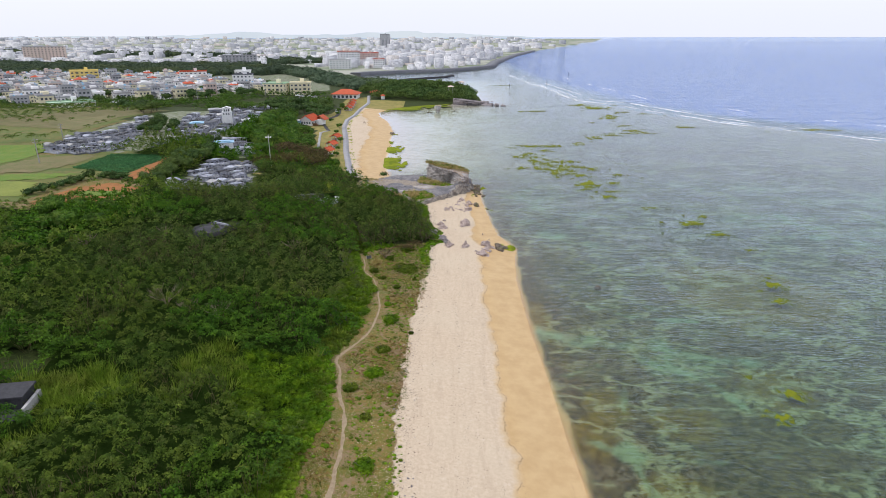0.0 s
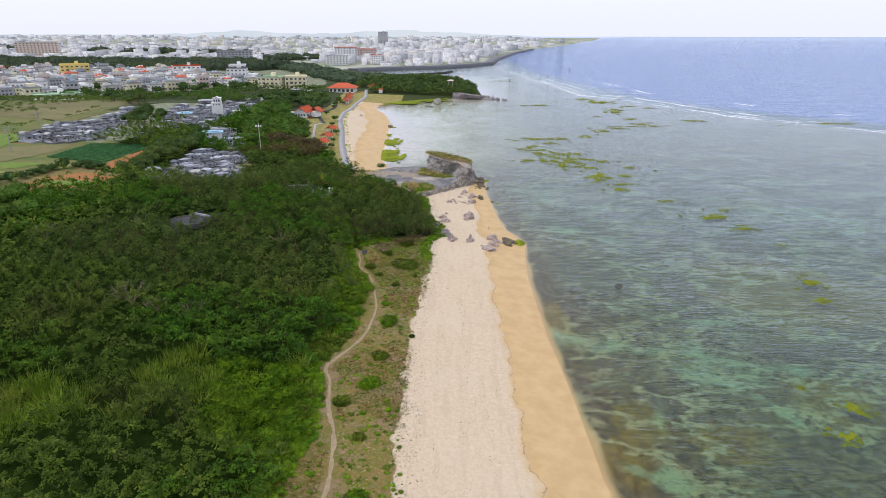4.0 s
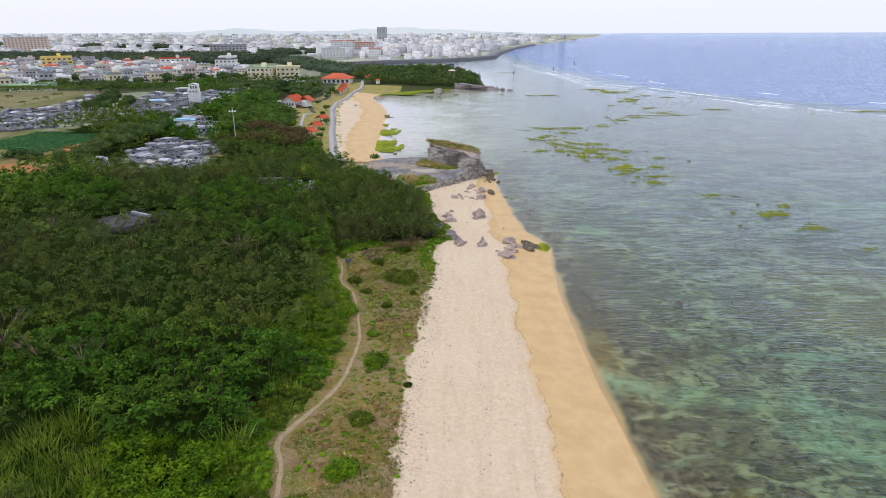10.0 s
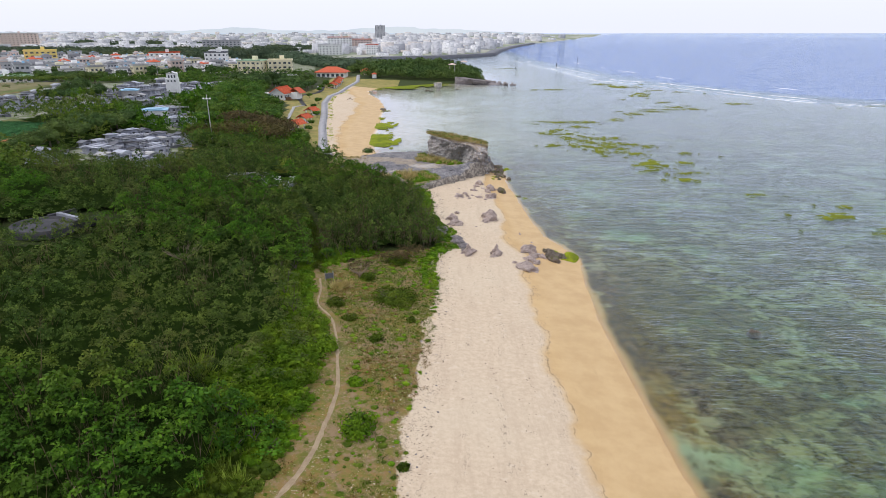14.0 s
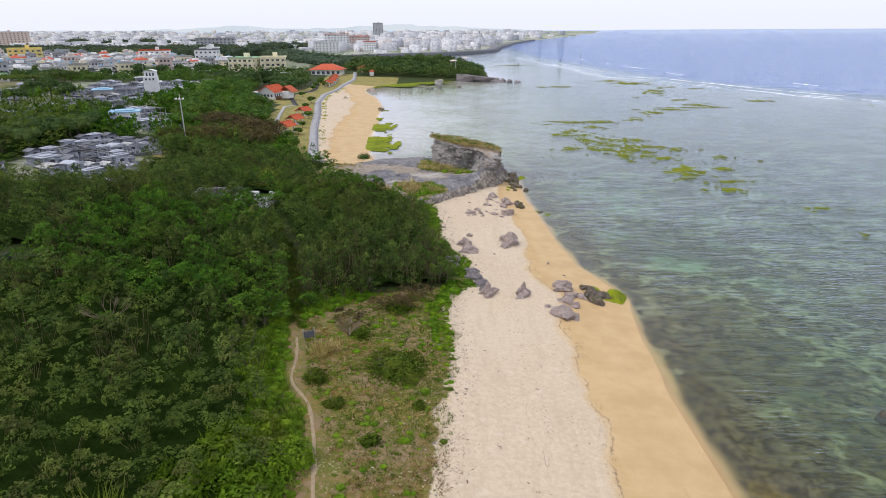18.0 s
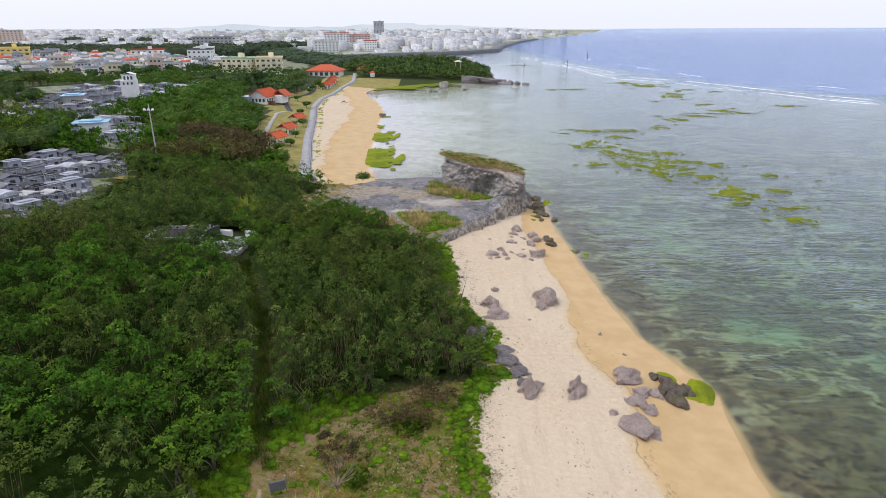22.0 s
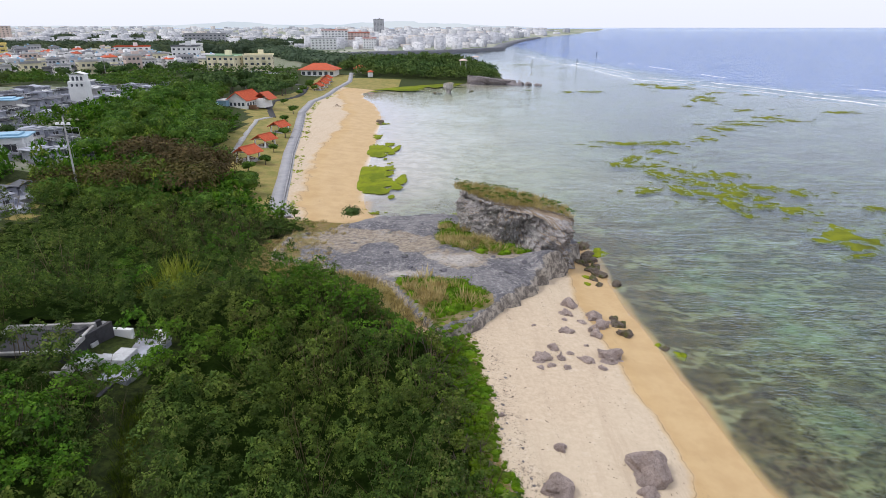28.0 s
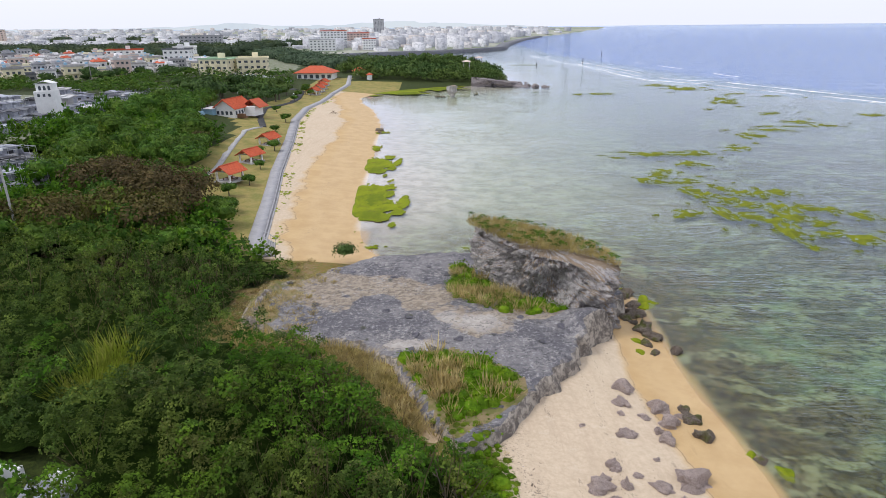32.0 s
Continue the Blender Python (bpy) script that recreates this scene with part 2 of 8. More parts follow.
    # bay: pale sand, with the water's bright sky reflection put into its colour
    bed = n.mix(n.math("MULTIPLY", n.attr("bay_sand_glare"), n.math("ADD", 0.6, n.math("MULTIPLY", n.smooth(b4, 0.4, 0.6), 0.4))), bed, (0.68, 0.62, 0.59))
    bed = n.mix(n.attr("deep"), bed, (0.05, 0.17, 0.22))
    c = n.mix(region("dry_grass"), dim_litter, grass)
    c = n.mix(region("lawn", 0.45, 0.55, 0.4), c, lawn)
    c = n.mix(region("path", 0.42, 0.62, 0.5), c, n.mix(n.smooth(fine, 0.35, 0.65), (0.33, 0.24, 0.145), (0.46, 0.35, 0.23)))
    c = n.mix(region("sand", 0.42, 0.58, 0.8), c, sand)
    c = n.mix(n.smooth(n.attr("sea"), 0.3, 0.9), c, bed)
    c = n.mix(region("town", 0.45, 0.55, 0.5), c, n.mix(n.smooth(mid, 0.35, 0.65), (0.10, 0.13, 0.05), (0.24, 0.24, 0.19)))
    # far plain lightened: part of the haze over it is in the colour
    c = n.mix(region("far_land", 0.45, 0.55, 0.5), c, n.mix(n.smooth(n.noise(0.012, 4), 0.4, 0.6), (0.16, 0.20, 0.12), (0.36, 0.36, 0.30)))
    h = n.math("ADD", n.math("MULTIPLY", fine, 0.7), n.math("MULTIPLY", grit, 0.3))
    rough = n.math("SUBTRACT", 0.95, n.math("MULTIPLY", n.math("MULTIPLY", n.smooth(n.attr("wet"), 0.5, 1.0), n.smooth(n.attr("sand"), 0.5, 0.9)), 0.35))
    return n.finish(c, rough, n.bump(h, 0.45, 0.12), 0.0, 0.25)


def water_material():
    """Clear shallow water: it lets the bed through with a tint that grows with depth, and mirrors the sky by Fresnel."""
    n = Nodes("sea_water")
    depth = n.attr("depth")
    co = n.co
    turned = n.node("ShaderNodeMapping", Vector=co, Rotation=(0, 0, 0.12)).outputs[0]

    def crests(scale, twist, fine):
        w = n.node("ShaderNodeTexWave", Vector=turned, Scale=scale, Distortion=twist, Detail=3.0)
        w.bands_direction = "Y"
        w.inputs["Detail Scale"].default_value = fine
        return w.outputs["Fac"]

    calm = n.math("ADD", 0.30, n.math("MULTIPLY", n.smooth(n.noise(0.05, 3, 0.6), 0.36, 0.58), 0.70))
    chop = n.noise(1.8, 3, 0.55, stretch=(0.32, 1.5, 1))
    swell = n.noise(0.36, 4, 0.6, stretch=(0.30, 1.8, 1))
    heave = n.noise(0.05, 5, 0.62, stretch=(0.6, 1.7, 1))
    near = n.math("ADD", n.math("MULTIPLY", crests(0.42, 9.0, 2.6), 0.13), n.math("ADD", n.math("MULTIPLY", n.noise(0.85, 3, 0.6, stretch=(0.32, 1.7, 1)), 0.55), n.math("MULTIPLY", chop, 0.50)))
    h = n.math("ADD", n.math("MULTIPLY", near, calm), n.math("ADD", n.math("MULTIPLY", swell, 0.85), n.math("MULTIPLY", n.math("MULTIPLY", heave, n.attr("deep")), 15.0)))
    h = n.math("MULTIPLY", h, n.math("SUBTRACT", 1.0, n.math("MULTIPLY", n.attr("bay"), 0.82)))
    h = n.math("MULTIPLY", h, n.math("ADD", 0.12, n.math("MULTIPLY", n.smooth(depth, 0.02, 0.42), 0.88)))
    nor = n.bump(h, 0.85, 0.26)
    tint = n.ramp(depth, (0.0, (1.0, 1.0, 1.0)), (0.12, (0.98, 0.97, 0.92)), (0.45, (0.84, 0.92, 0.76)), (1.0, (0.70, 0.88, 0.74)))
    clear = n.node("ShaderNodeBsdfTransparent", Color=tint)
    body = n.node("ShaderNodeBsdfDiffuse", Color=n.mix(n.attr("deep"), (0.20, 0.31, 0.33, 1), (0.12, 0.19, 0.42, 1)), Normal=nor)
    veil_fac = n.math("ADD", n.math("MULTIPLY", n.smooth(depth, 0.1, 1.0), 0.05), n.math("MULTIPLY", n.attr("deep"), 0.80))
    under = n.node("ShaderNodeMixShader", Fac=n.math("MINIMUM", veil_fac, 0.94))
    n.t.links.new(clear.outputs[0], under.inputs[1]), n.t.links.new(body.outputs[0], under.inputs[2])
    gl = n.node("ShaderNodeBsdfGlossy", Color=(0.80, 0.875, 1.0, 1), Roughness=0.05, Normal=nor)
    fres = n.node("ShaderNodeFresnel", IOR=1.33, Normal=nor)
    mixed = n.node("ShaderNodeMixShader", Fac=fres.outputs[0])
    n.t.links.new(under.outputs[0], mixed.inputs[1]), n.t.links.new(gl.outputs[0], mixed.inputs[2])
    foam = n.node("ShaderNodeBsdfDiffuse", Color=(0.85, 0.88, 0.9, 1))
    f = n.noise(0.16, 7, 0.78, stretch=(0.5, 1.8, 1))
    ff = n.smooth(n.math("ADD", n.math("MULTIPLY", n.attr("foam"), 0.30), n.math("MULTIPLY", f, 0.85)), 0.65, 0.78)
    last = n.node("ShaderNodeMixShader", Fac=n.math("MULTIPLY", ff, 0.85))
    n.t.links.new(mixed.outputs[0], last.inputs[1]), n.t.links.new(foam.outputs[0], last.inputs[2])
    n.t.links.new(last.outputs[0], n.out.inputs[0])
    return n.m


def rock_material(name, a, b, dark, moss=0.0, pit=0.6, size=1.0, cap=0.0):
    n = Nodes(name)
    f1, f2 = n.noise(0.9 * size, 6, 0.7, world_space=True), n.noise(4.5 * size, 5, 0.75, world_space=True)
    cr = n.node("ShaderNodeTexVoronoi", Vector=n.node("ShaderNodeNewGeometry").outputs["Position"], Scale=1.6).outputs["Distance"]
    c = n.mix(n.smooth(f1, 0.35, 0.65), a, b)
    c = n.mix(n.math("MULTIPLY", n.smooth(f2, 0.5, 0.72), pit), c, dark)
    c = n.mix(n.math("MULTIPLY", n.smooth(cr, 0.3, 0.02), 0.25), c, dark)
    f3 = n.noise(11.0 * size, 4, 0.8, world_space=True)
    c = n.mix(n.math("MULTIPLY", n.smooth(f3, 0.52, 0.62), 0.55), c, dark)
    c = n.mix(n.math("MULTIPLY", n.smooth(f3, 0.46, 0.36), 0.4), c, n.mix(0.5, a, (0.62, 0.58, 0.53)))
    if moss:
        m = n.noise(0.5, 5, 0.7, world_space=True)
        c = n.mix(n.math("MULTIPLY", n.smooth(m, 0.5, 0.62), moss), c, (0.14, 0.16, 0.03))
    if cap:
        up = n.node("ShaderNodeSeparateXYZ", Vector=n.node("ShaderNodeNewGeometry").outputs["True Normal"]).outputs[2]
        c = n.mix(n.math("MULTIPLY", n.smooth(n.math("ADD", up, n.math("MULTIPLY", n.math("SUBTRACT", f1, 0.5), 0.6)), 0.78, 0.92), cap), c, (0.34, 0.25, 0.165))
    return n.finish(c, 0.92, n.bump(n.math("ADD", n.math("ADD", f2, n.math("MULTIPLY", f3, 0.4)), n.math("MULTIPLY", f1, 0.6)), 1.0, 0.5), 0.0, 0.2)


M_GROUND, M_WATER = ground_material(), water_material()
M_ROCK = rock_material("weathered_limestone", (0.36, 0.32, 0.32), (0.24, 0.215, 0.225), (0.07, 0.062, 0.065))
M_CLIFF = rock_material("cliff_limestone", (0.66, 0.615, 0.60), (0.44, 0.405, 0.40), (0.085, 0.078, 0.08), 0.10, 0.9, 0.5, 0.9)
M_PAVE = rock_material("pavement_limestone", (0.185, 0.18, 0.215), (0.13, 0.125, 0.155), (0.36, 0.34, 0.31), 0.35, 0.35)
M_BOULDER = rock_material("brown_boulder", (0.62, 0.50, 0.455), (0.46, 0.365, 0.33), (0.18, 0.14, 0.13), 0.0, 0.3)
M_WETROCK = rock_material("wet_boulder", (0.19, 0.15, 0.12), (0.27, 0.22, 0.18), (0.05, 0.045, 0.035), 0.75)
M_ALGAE = plain("green_algae", (0.215, 0.25, 0.012), (0.11, 0.145, 0.010), 0.8, 0.9, 0.6, 0.1, gloss=0.08, stains=0.65, stain_colour=(0.10, 0.085, 0.03))
M_REEFWEED = plain("olive_reef_weed", (0.20, 0.225, 0.016), (0.10, 0.115, 0.012), 0.7, 0.9, 0.6, 0.1, gloss=0.08, stains=0.5, stain_colour=(0.07, 0.06, 0.035))
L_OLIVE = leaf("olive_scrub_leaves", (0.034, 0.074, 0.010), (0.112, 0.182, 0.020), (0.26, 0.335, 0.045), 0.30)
# darkened copy of L_OLIVE with brown patches: dimmer scrub beyond y 95 painted in
L_OLIVE_DIM = leaf("dimmed_scrub_leaves", (0.025, 0.054, 0.010), (0.088, 0.150, 0.024), (0.235, 0.305, 0.055), 0.30, brown_colour=(0.17, 0.125, 0.055))
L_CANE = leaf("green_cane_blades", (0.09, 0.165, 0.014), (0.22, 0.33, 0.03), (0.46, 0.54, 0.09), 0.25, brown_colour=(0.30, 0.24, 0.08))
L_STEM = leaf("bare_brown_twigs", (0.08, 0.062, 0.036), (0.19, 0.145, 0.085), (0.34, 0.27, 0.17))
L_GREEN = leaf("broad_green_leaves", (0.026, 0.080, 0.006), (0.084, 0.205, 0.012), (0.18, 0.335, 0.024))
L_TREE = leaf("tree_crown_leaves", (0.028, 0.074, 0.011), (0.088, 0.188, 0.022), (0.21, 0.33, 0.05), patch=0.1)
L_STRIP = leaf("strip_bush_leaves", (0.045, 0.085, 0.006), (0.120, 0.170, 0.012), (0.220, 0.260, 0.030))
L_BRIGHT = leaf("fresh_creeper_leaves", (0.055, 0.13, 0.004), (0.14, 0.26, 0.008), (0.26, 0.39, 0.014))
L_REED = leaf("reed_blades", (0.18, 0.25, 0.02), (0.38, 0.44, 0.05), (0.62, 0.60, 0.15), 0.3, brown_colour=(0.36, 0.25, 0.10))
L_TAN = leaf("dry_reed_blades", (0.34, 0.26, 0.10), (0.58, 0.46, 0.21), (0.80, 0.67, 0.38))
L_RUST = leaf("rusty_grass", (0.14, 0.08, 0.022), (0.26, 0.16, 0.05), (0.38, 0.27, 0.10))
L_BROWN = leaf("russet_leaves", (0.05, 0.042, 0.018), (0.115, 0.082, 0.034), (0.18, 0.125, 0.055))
# near-black green: the shade between the crowns is in this colour
M_UNDERSHADE = plain("undergrowth_shade", (0.013, 0.027, 0.0045), (0.030, 0.054, 0.009), 1.2, 0.95, 1.0, 0.3, gloss=0.02, stains=0.3, stain_colour=(0.012, 0.014, 0.006))
# greyed and lightened: the haze over the far woods is in this colour
L_HAZEWOOD = leaf("hazed_wood_leaves", (0.045, 0.075, 0.045), (0.085, 0.125, 0.072), (0.14, 0.185, 0.105), patch=0.02)
# lifted and blued a little: some haze over distant trees is in the colour
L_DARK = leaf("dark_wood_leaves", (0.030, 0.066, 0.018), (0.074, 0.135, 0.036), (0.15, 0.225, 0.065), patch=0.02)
M_BARK = plain("grey_bark", (0.16, 0.13, 0.10), (0.09, 0.075, 0.06), 3.0, 0.95, 0.6)
M_TWIG = plain("dry_twigs", (0.30, 0.23, 0.17), (0.20, 0.15, 0.11), 3.0, 0.95, 0.4)
M_CONC = plain("weathered_concrete", (0.42, 0.41, 0.40), (0.31, 0.30, 0.30), 0.6, 0.9, 0.3, 0.03, vary=0.18, stains=0.5)
M_TOMB = plain("grey_tomb_concrete", (0.39, 0.405, 0.46), (0.26, 0.27, 0.32), 0.5, 0.9, 0.3, 0.03, vary=0.25, stains=0.6)
M_TOMBMID = plain("dull_grey_concrete", (0.16, 0.165, 0.185), (0.11, 0.112, 0.125), 0.6, 0.9, 0.3, 0.03, vary=0.2, stains=0.5)
M_TOMBDARK = plain("blackened_concrete", (0.035, 0.035, 0.04), (0.062, 0.061, 0.068), 0.5, 0.9, 0.3, 0.03, stains=0.4)
M_WHITE = plain("white_render", (0.80, 0.80, 0.79), (0.70, 0.70, 0.70), 0.4, 0.85, 0.15, 0.02, vary=0.08, stains=0.3, stain_colour=(0.38, 0.37, 0.36))
# walls made paler: some of the haze over the town is in the colour
M_HOUSE = plain("off_white_render", (0.80, 0.78, 0.78), (0.68, 0.66, 0.67), 0.3, 0.85, 0.15, 0.02, vary=0.22, stains=0.35, stain_colour=(0.35, 0.34, 0.33))
M_CREAM = plain("cream_render", (0.76, 0.70, 0.50), (0.68, 0.62, 0.44), 0.3, 0.85, 0.15, 0.02, vary=0.06, stains=0.2, stain_colour=(0.45, 0.41, 0.30))
M_YELLOW = plain("yellow_render", (0.78, 0.62, 0.22), (0.70, 0.56, 0.20), 0.3, 0.85, 0.15, 0.02, stains=0.2)
M_PINK = plain("pinkish_render", (0.66, 0.52, 0.45), (0.58, 0.46, 0.42), 0.3, 0.85, 0.15, 0.02, vary=0.15)
M_GREY = plain("grey_render", (0.42, 0.42, 0.44), (0.33, 0.33, 0.35), 0.3, 0.85, 0.15, 0.02, vary=0.25)
M_RED = plain("red_clay_tiles", (0.52, 0.105, 0.045), (0.42, 0.085, 0.04), 0.8, 0.8, 0.4, 0.04, vary=0.08, stains=0.25)
M_ROOFLT = plain("pale_roof_paint", (0.56, 0.55, 0.56), (0.40, 0.40, 0.41), 0.4, 0.85, 0.2, 0.02, vary=0.2, stains=0.5, stain_colour=(0.3, 0.3, 0.3))
M_ROOFGN = plain("green_roof_paint", (0.38, 0.52, 0.36), (0.32, 0.46, 0.32), 0.4, 0.85, 0.2, 0.02)
M_BLUE = plain("blue_painted_metal", (0.22, 0.40, 0.55), (0.30, 0.46, 0.58), 0.5, 0.6, 0.15, 0.02, vary=0.2)
M_DARKROOF = plain("dark_roof_sheet", (0.11, 0.115, 0.13), (0.16, 0.165, 0.18), 0.5, 0.7, 0.2, 0.02)
M_WIN = plain("window_glass", (0.05, 0.06, 0.075), (0.08, 0.09, 0.105), 1.0, 0.25, 0.0, gloss=0.6, stains=0)
M_ROAD = plain("pale_paving", (0.36, 0.355, 0.365), (0.29, 0.285, 0.30), 0.5, 0.9, 0.3, 0.02, stains=0.4)
M_ASPHALT = plain("asphalt", (0.06, 0.06, 0.06), (0.045, 0.045, 0.048), 0.8, 0.9, 0.3, 0.02)
M_EARTH = plain("red_farm_soil", (0.33, 0.135, 0.04), (0.24, 0.105, 0.035), 0.4, 0.95, 0.6, 0.1, stains=0.3)
M_FIELD = plain("grass_field", (0.085, 0.125, 0.024), (0.16, 0.14, 0.045), 0.10, 0.95, 0.6, 0.1, stains=0.6, stain_colour=(0.06, 0.10, 0.025))
M_CROP = leaf("crop_leaves", (0.04, 0.13, 0.045), (0.065, 0.20, 0.07), (0.10, 0.27, 0.09))
M_STEEL = plain("galvanised_steel", (0.55, 0.56, 0.57), (0.45, 0.46, 0.47), 2.0, 0.45, 0.1, metal=0.8, stains=0.1)
M_WOOD = plain("brown_timber", (0.20, 0.11, 0.06), (0.14, 0.08, 0.045), 2.0, 0.8, 0.3, 0.02)
M_CAR = plain("car_paint", (0.75, 0.76, 0.78), (0.70, 0.71, 0.73), 1.0, 0.3, 0.0, gloss=0.6, vary=0.3, stains=0)
M_RUBBER = plain("black_rubber", (0.02, 0.02, 0.02), (0.03, 0.03, 0.03), 1.0, 0.8, 0.1, stains=0)


# ---- mesh helpers ----
def mesh_np(name, verts, faces, mat, attrs=None, smooth=False):
    """A mesh from arrays: verts (n, 3) and faces (m, k)."""
    verts, faces = np.asarray(verts, np.float32), np.asarray(faces, np.int32)
    me = bpy.data.meshes.new(name)
    m, k = faces.shape
    me.vertices.add(len(verts))
    me.vertices.foreach_set("co", verts.ravel())
    me.loops.add(m * k)
    me.loops.foreach_set("vertex_index", faces.ravel())
    me.polygons.add(m)
    me.polygons.foreach_set("loop_start", np.arange(0, m * k, k, dtype=np.int32))
    if smooth:
        me.polygons.foreach_set("use_smooth", np.ones(m, bool))
    for key, v in (attrs or {}).items():
        me.attributes.new(key, "FLOAT", "POINT").data.foreach_set("value", np.asarray(v, np.float32).ravel())
    me.materials.append(mat)
    me.update(calc_edges=True)
    return me


def bm_mesh(name, bm, mat, smooth=False):
    me = bpy.data.meshes.new(name)
    bm.to_mesh(me)
    bm.free()
    if smooth:
        me.polygons.foreach_set("use_smooth", np.ones(len(me.polygons), bool))
    me.materials.append(mat)
    return me


def part(name, me, parent, label="", m=None):
    """One mesh object under a thing or a part."""
    ob = new(name, me)
    ob.parent = parent
    if m is not None:
        ob.matrix_basis = m
    return tagged(ob, label)


def thing(name, label, category, group="", kind="", m=None, me=None):
    ob = new(name, me)
    if m is not None:
        ob.matrix_basis = m
    return tagged(ob, label, category, group, kind)


def box(bm, x, y, z, sx, sy, sz, turn=0.0, taper=1.0):
    """A box that stands on z, centred on x, y; taper shrinks its top."""
    c, s = math.cos(turn), math.sin(turn)
    v = []
    for k, f in ((0, 1.0), (1, taper)):
        for i, j in ((-1, -1), (1, -1), (1, 1), (-1, 1)):
            a, b = i * sx / 2 * f, j * sy / 2 * f
            v.append(bm.verts.new((x + a * c - b * s, y + a * s + b * c, z + k * sz)))
    for q in ((3, 2, 1, 0), (4, 5, 6, 7), (0, 1, 5, 4), (1, 2, 6, 5), (2, 3, 7, 6), (3, 0, 4, 7)):
        bm.faces.new([v[i] for i in q])
    return v


def box_mesh(name, mat, *boxes, bevel=0.0):
    bm = bmesh.new()
    for b in boxes:
        box(bm, *b)
    if bevel:
        bmesh.ops.bevel(bm, geom=list(bm.edges), offset=bevel, segments=1, affect="EDGES")
    return bm_mesh(name, bm, mat)


def prism(name, mat, outline, z0, z1, bevel=0.0):
    """An upright prism over an outline."""
    bm = bmesh.new()
    f = bm.faces.new([bm.verts.new((x, y, z0)) for x, y in outline])
    up = bmesh.ops.extrude_face_region(bm, geom=[f])
    bmesh.ops.translate(bm, vec=(0, 0, z1 - z0), verts=[g for g in up["geom"] if isinstance(g, bmesh.types.BMVert)])
    bmesh.ops.recalc_face_normals(bm, faces=list(bm.faces))
    if bevel:
        bmesh.ops.bevel(bm, geom=list(bm.edges), offset=bevel, segments=1, affect="EDGES")
    return bm_mesh(name, bm, mat)


def tube_rows(path, radii, sides=6):
    """Verts and quads of a tapered limb along a path."""
    v, f = [], []
    path = [Vector(p) for p in path]
    for i, (p, r) in enumerate(zip(path, radii)):
        d = (path[min(i + 1, len(path) - 1)] - path[max(i - 1, 0)]).normalized()
        a = d.orthogonal().normalized()
        b = d.cross(a)
        for k in range(sides):
            w = 2 * math.pi * k / sides
            v.append(p + r * (a * math.cos(w) + b * math.sin(w)))
    for i in range(len(path) - 1):
        for k in range(sides):
            k2 = (k + 1) % sides
            f.append((i * sides + k, i * sides + k2, (i + 1) * sides + k2, (i + 1) * sides + k))
    return v, f


def limbs_mesh(name, mat, limbs, sides=6):
    vs, fs = [], []
    for path, radii in limbs:
        v, f = tube_rows(path, radii, sides)
        fs += [tuple(i + len(vs) for i in q) for q in f]
        vs += v
    return mesh_np(name, [tuple(v) for v in vs], fs, mat, smooth=True)


def fbm(x, y, scale, seed=0.0, octaves=4):
    """Smooth noise over arrays, about -1 to 1."""
    x, y = np.asarray(x, float) * scale + seed * 7.31, np.asarray(y, float) * scale - seed * 3.77
    out, amp = 0.0, 0.5
    for o in range(octaves):
        i, j = np.floor(x).astype(np.int64), np.floor(y).astype(np.int64)
        u, v = x - i, y - j
        u, v = u * u * (3 - 2 * u), v * v * (3 - 2 * v)

        def rnd(a, b):
            h = (a * 374761393 + b * 668265263 + o * 1274126177) & 0x7FFFFFFF
            h = ((h ^ (h >> 13)) * 1274126177) & 0x7FFFFFFF
            return ((h ^ (h >> 16)) & 0xFFFF) / 32767.5 - 1

        out = out + amp * ((rnd(i, j) * (1 - u) + rnd(i + 1, j) * u) * (1 - v) + (rnd(i, j + 1) * (1 - u) + rnd(i + 1, j + 1) * u) * v)
        x, y, amp = x * 2.03, y * 2.03, amp * 0.5
    return out


def seg_dist(x, y, line):
    """Distance of arrays of points to a polyline."""
    best = np.full(np.shape(x), 1e9)
    for (ax, ay), (bx, by) in zip(line, line[1:]):
        dx, dy = bx - ax, by - ay
        k = np.clip(((x - ax) * dx + (y - ay) * dy) / (dx * dx + dy * dy), 0, 1)
        best = np.minimum(best, np.hypot(x - ax - k * dx, y - ay - k * dy))
    return best


def inside(x, y, ring):
    odd = np.zeros(np.shape(x), bool)
    for (ax, ay), (bx, by) in zip(ring, ring[1:] + ring[:1]):
        if ay != by:
            odd ^= ((ay > y) != (by > y)) & (x < (bx - ax) * (y - ay) / (by - ay) + ax)
    return odd


def ramp01(v, lo, hi):
    k = np.clip((v - lo) / (hi - lo), 0, 1)
    return k * k * (3 - 2 * k)


# ---- plan: coast, edges, heights ----
COAST = [(20, -300), (18, 0), (17, 52), (16, 90), (16, 118), (17, 131), (18, 137), (16.5, 142), (14.3, 148), (13.2, 158), (12.6, 172), (11.8, 184),
         (12, 193), (12, 201), (9, 208), (0, 211), (-10, 211), (-18, 213), (-22, 222), (-24.5, 240), (-26, 270), (-27.5, 296), (-30, 336), (-36, 370),
         (-43, 392), (-46, 412), (-41, 430), (-30, 444), (-14, 456), (6, 466), (24, 470), (29, 480), (28, 520), (22, 560), (0, 600), (-50, 640),
         (-110, 700), (-125, 760), (-112, 824), (-60, 860), (-10, 885), (30, 930), (70, 1000), (90, 1150), (160, 1500), (260, 1900), (900, 3700)]
LAND = COAST + [(1500, 5200), (-5200, 5200), (-5200, -300)]
BREAKERS = [(330, 150), (262, 250), (220, 299), (206, 317), (190, 334), (167, 366), (145, 416), (128, 467), (106, 490), (100, 585), (90, 690), (82, 800)]
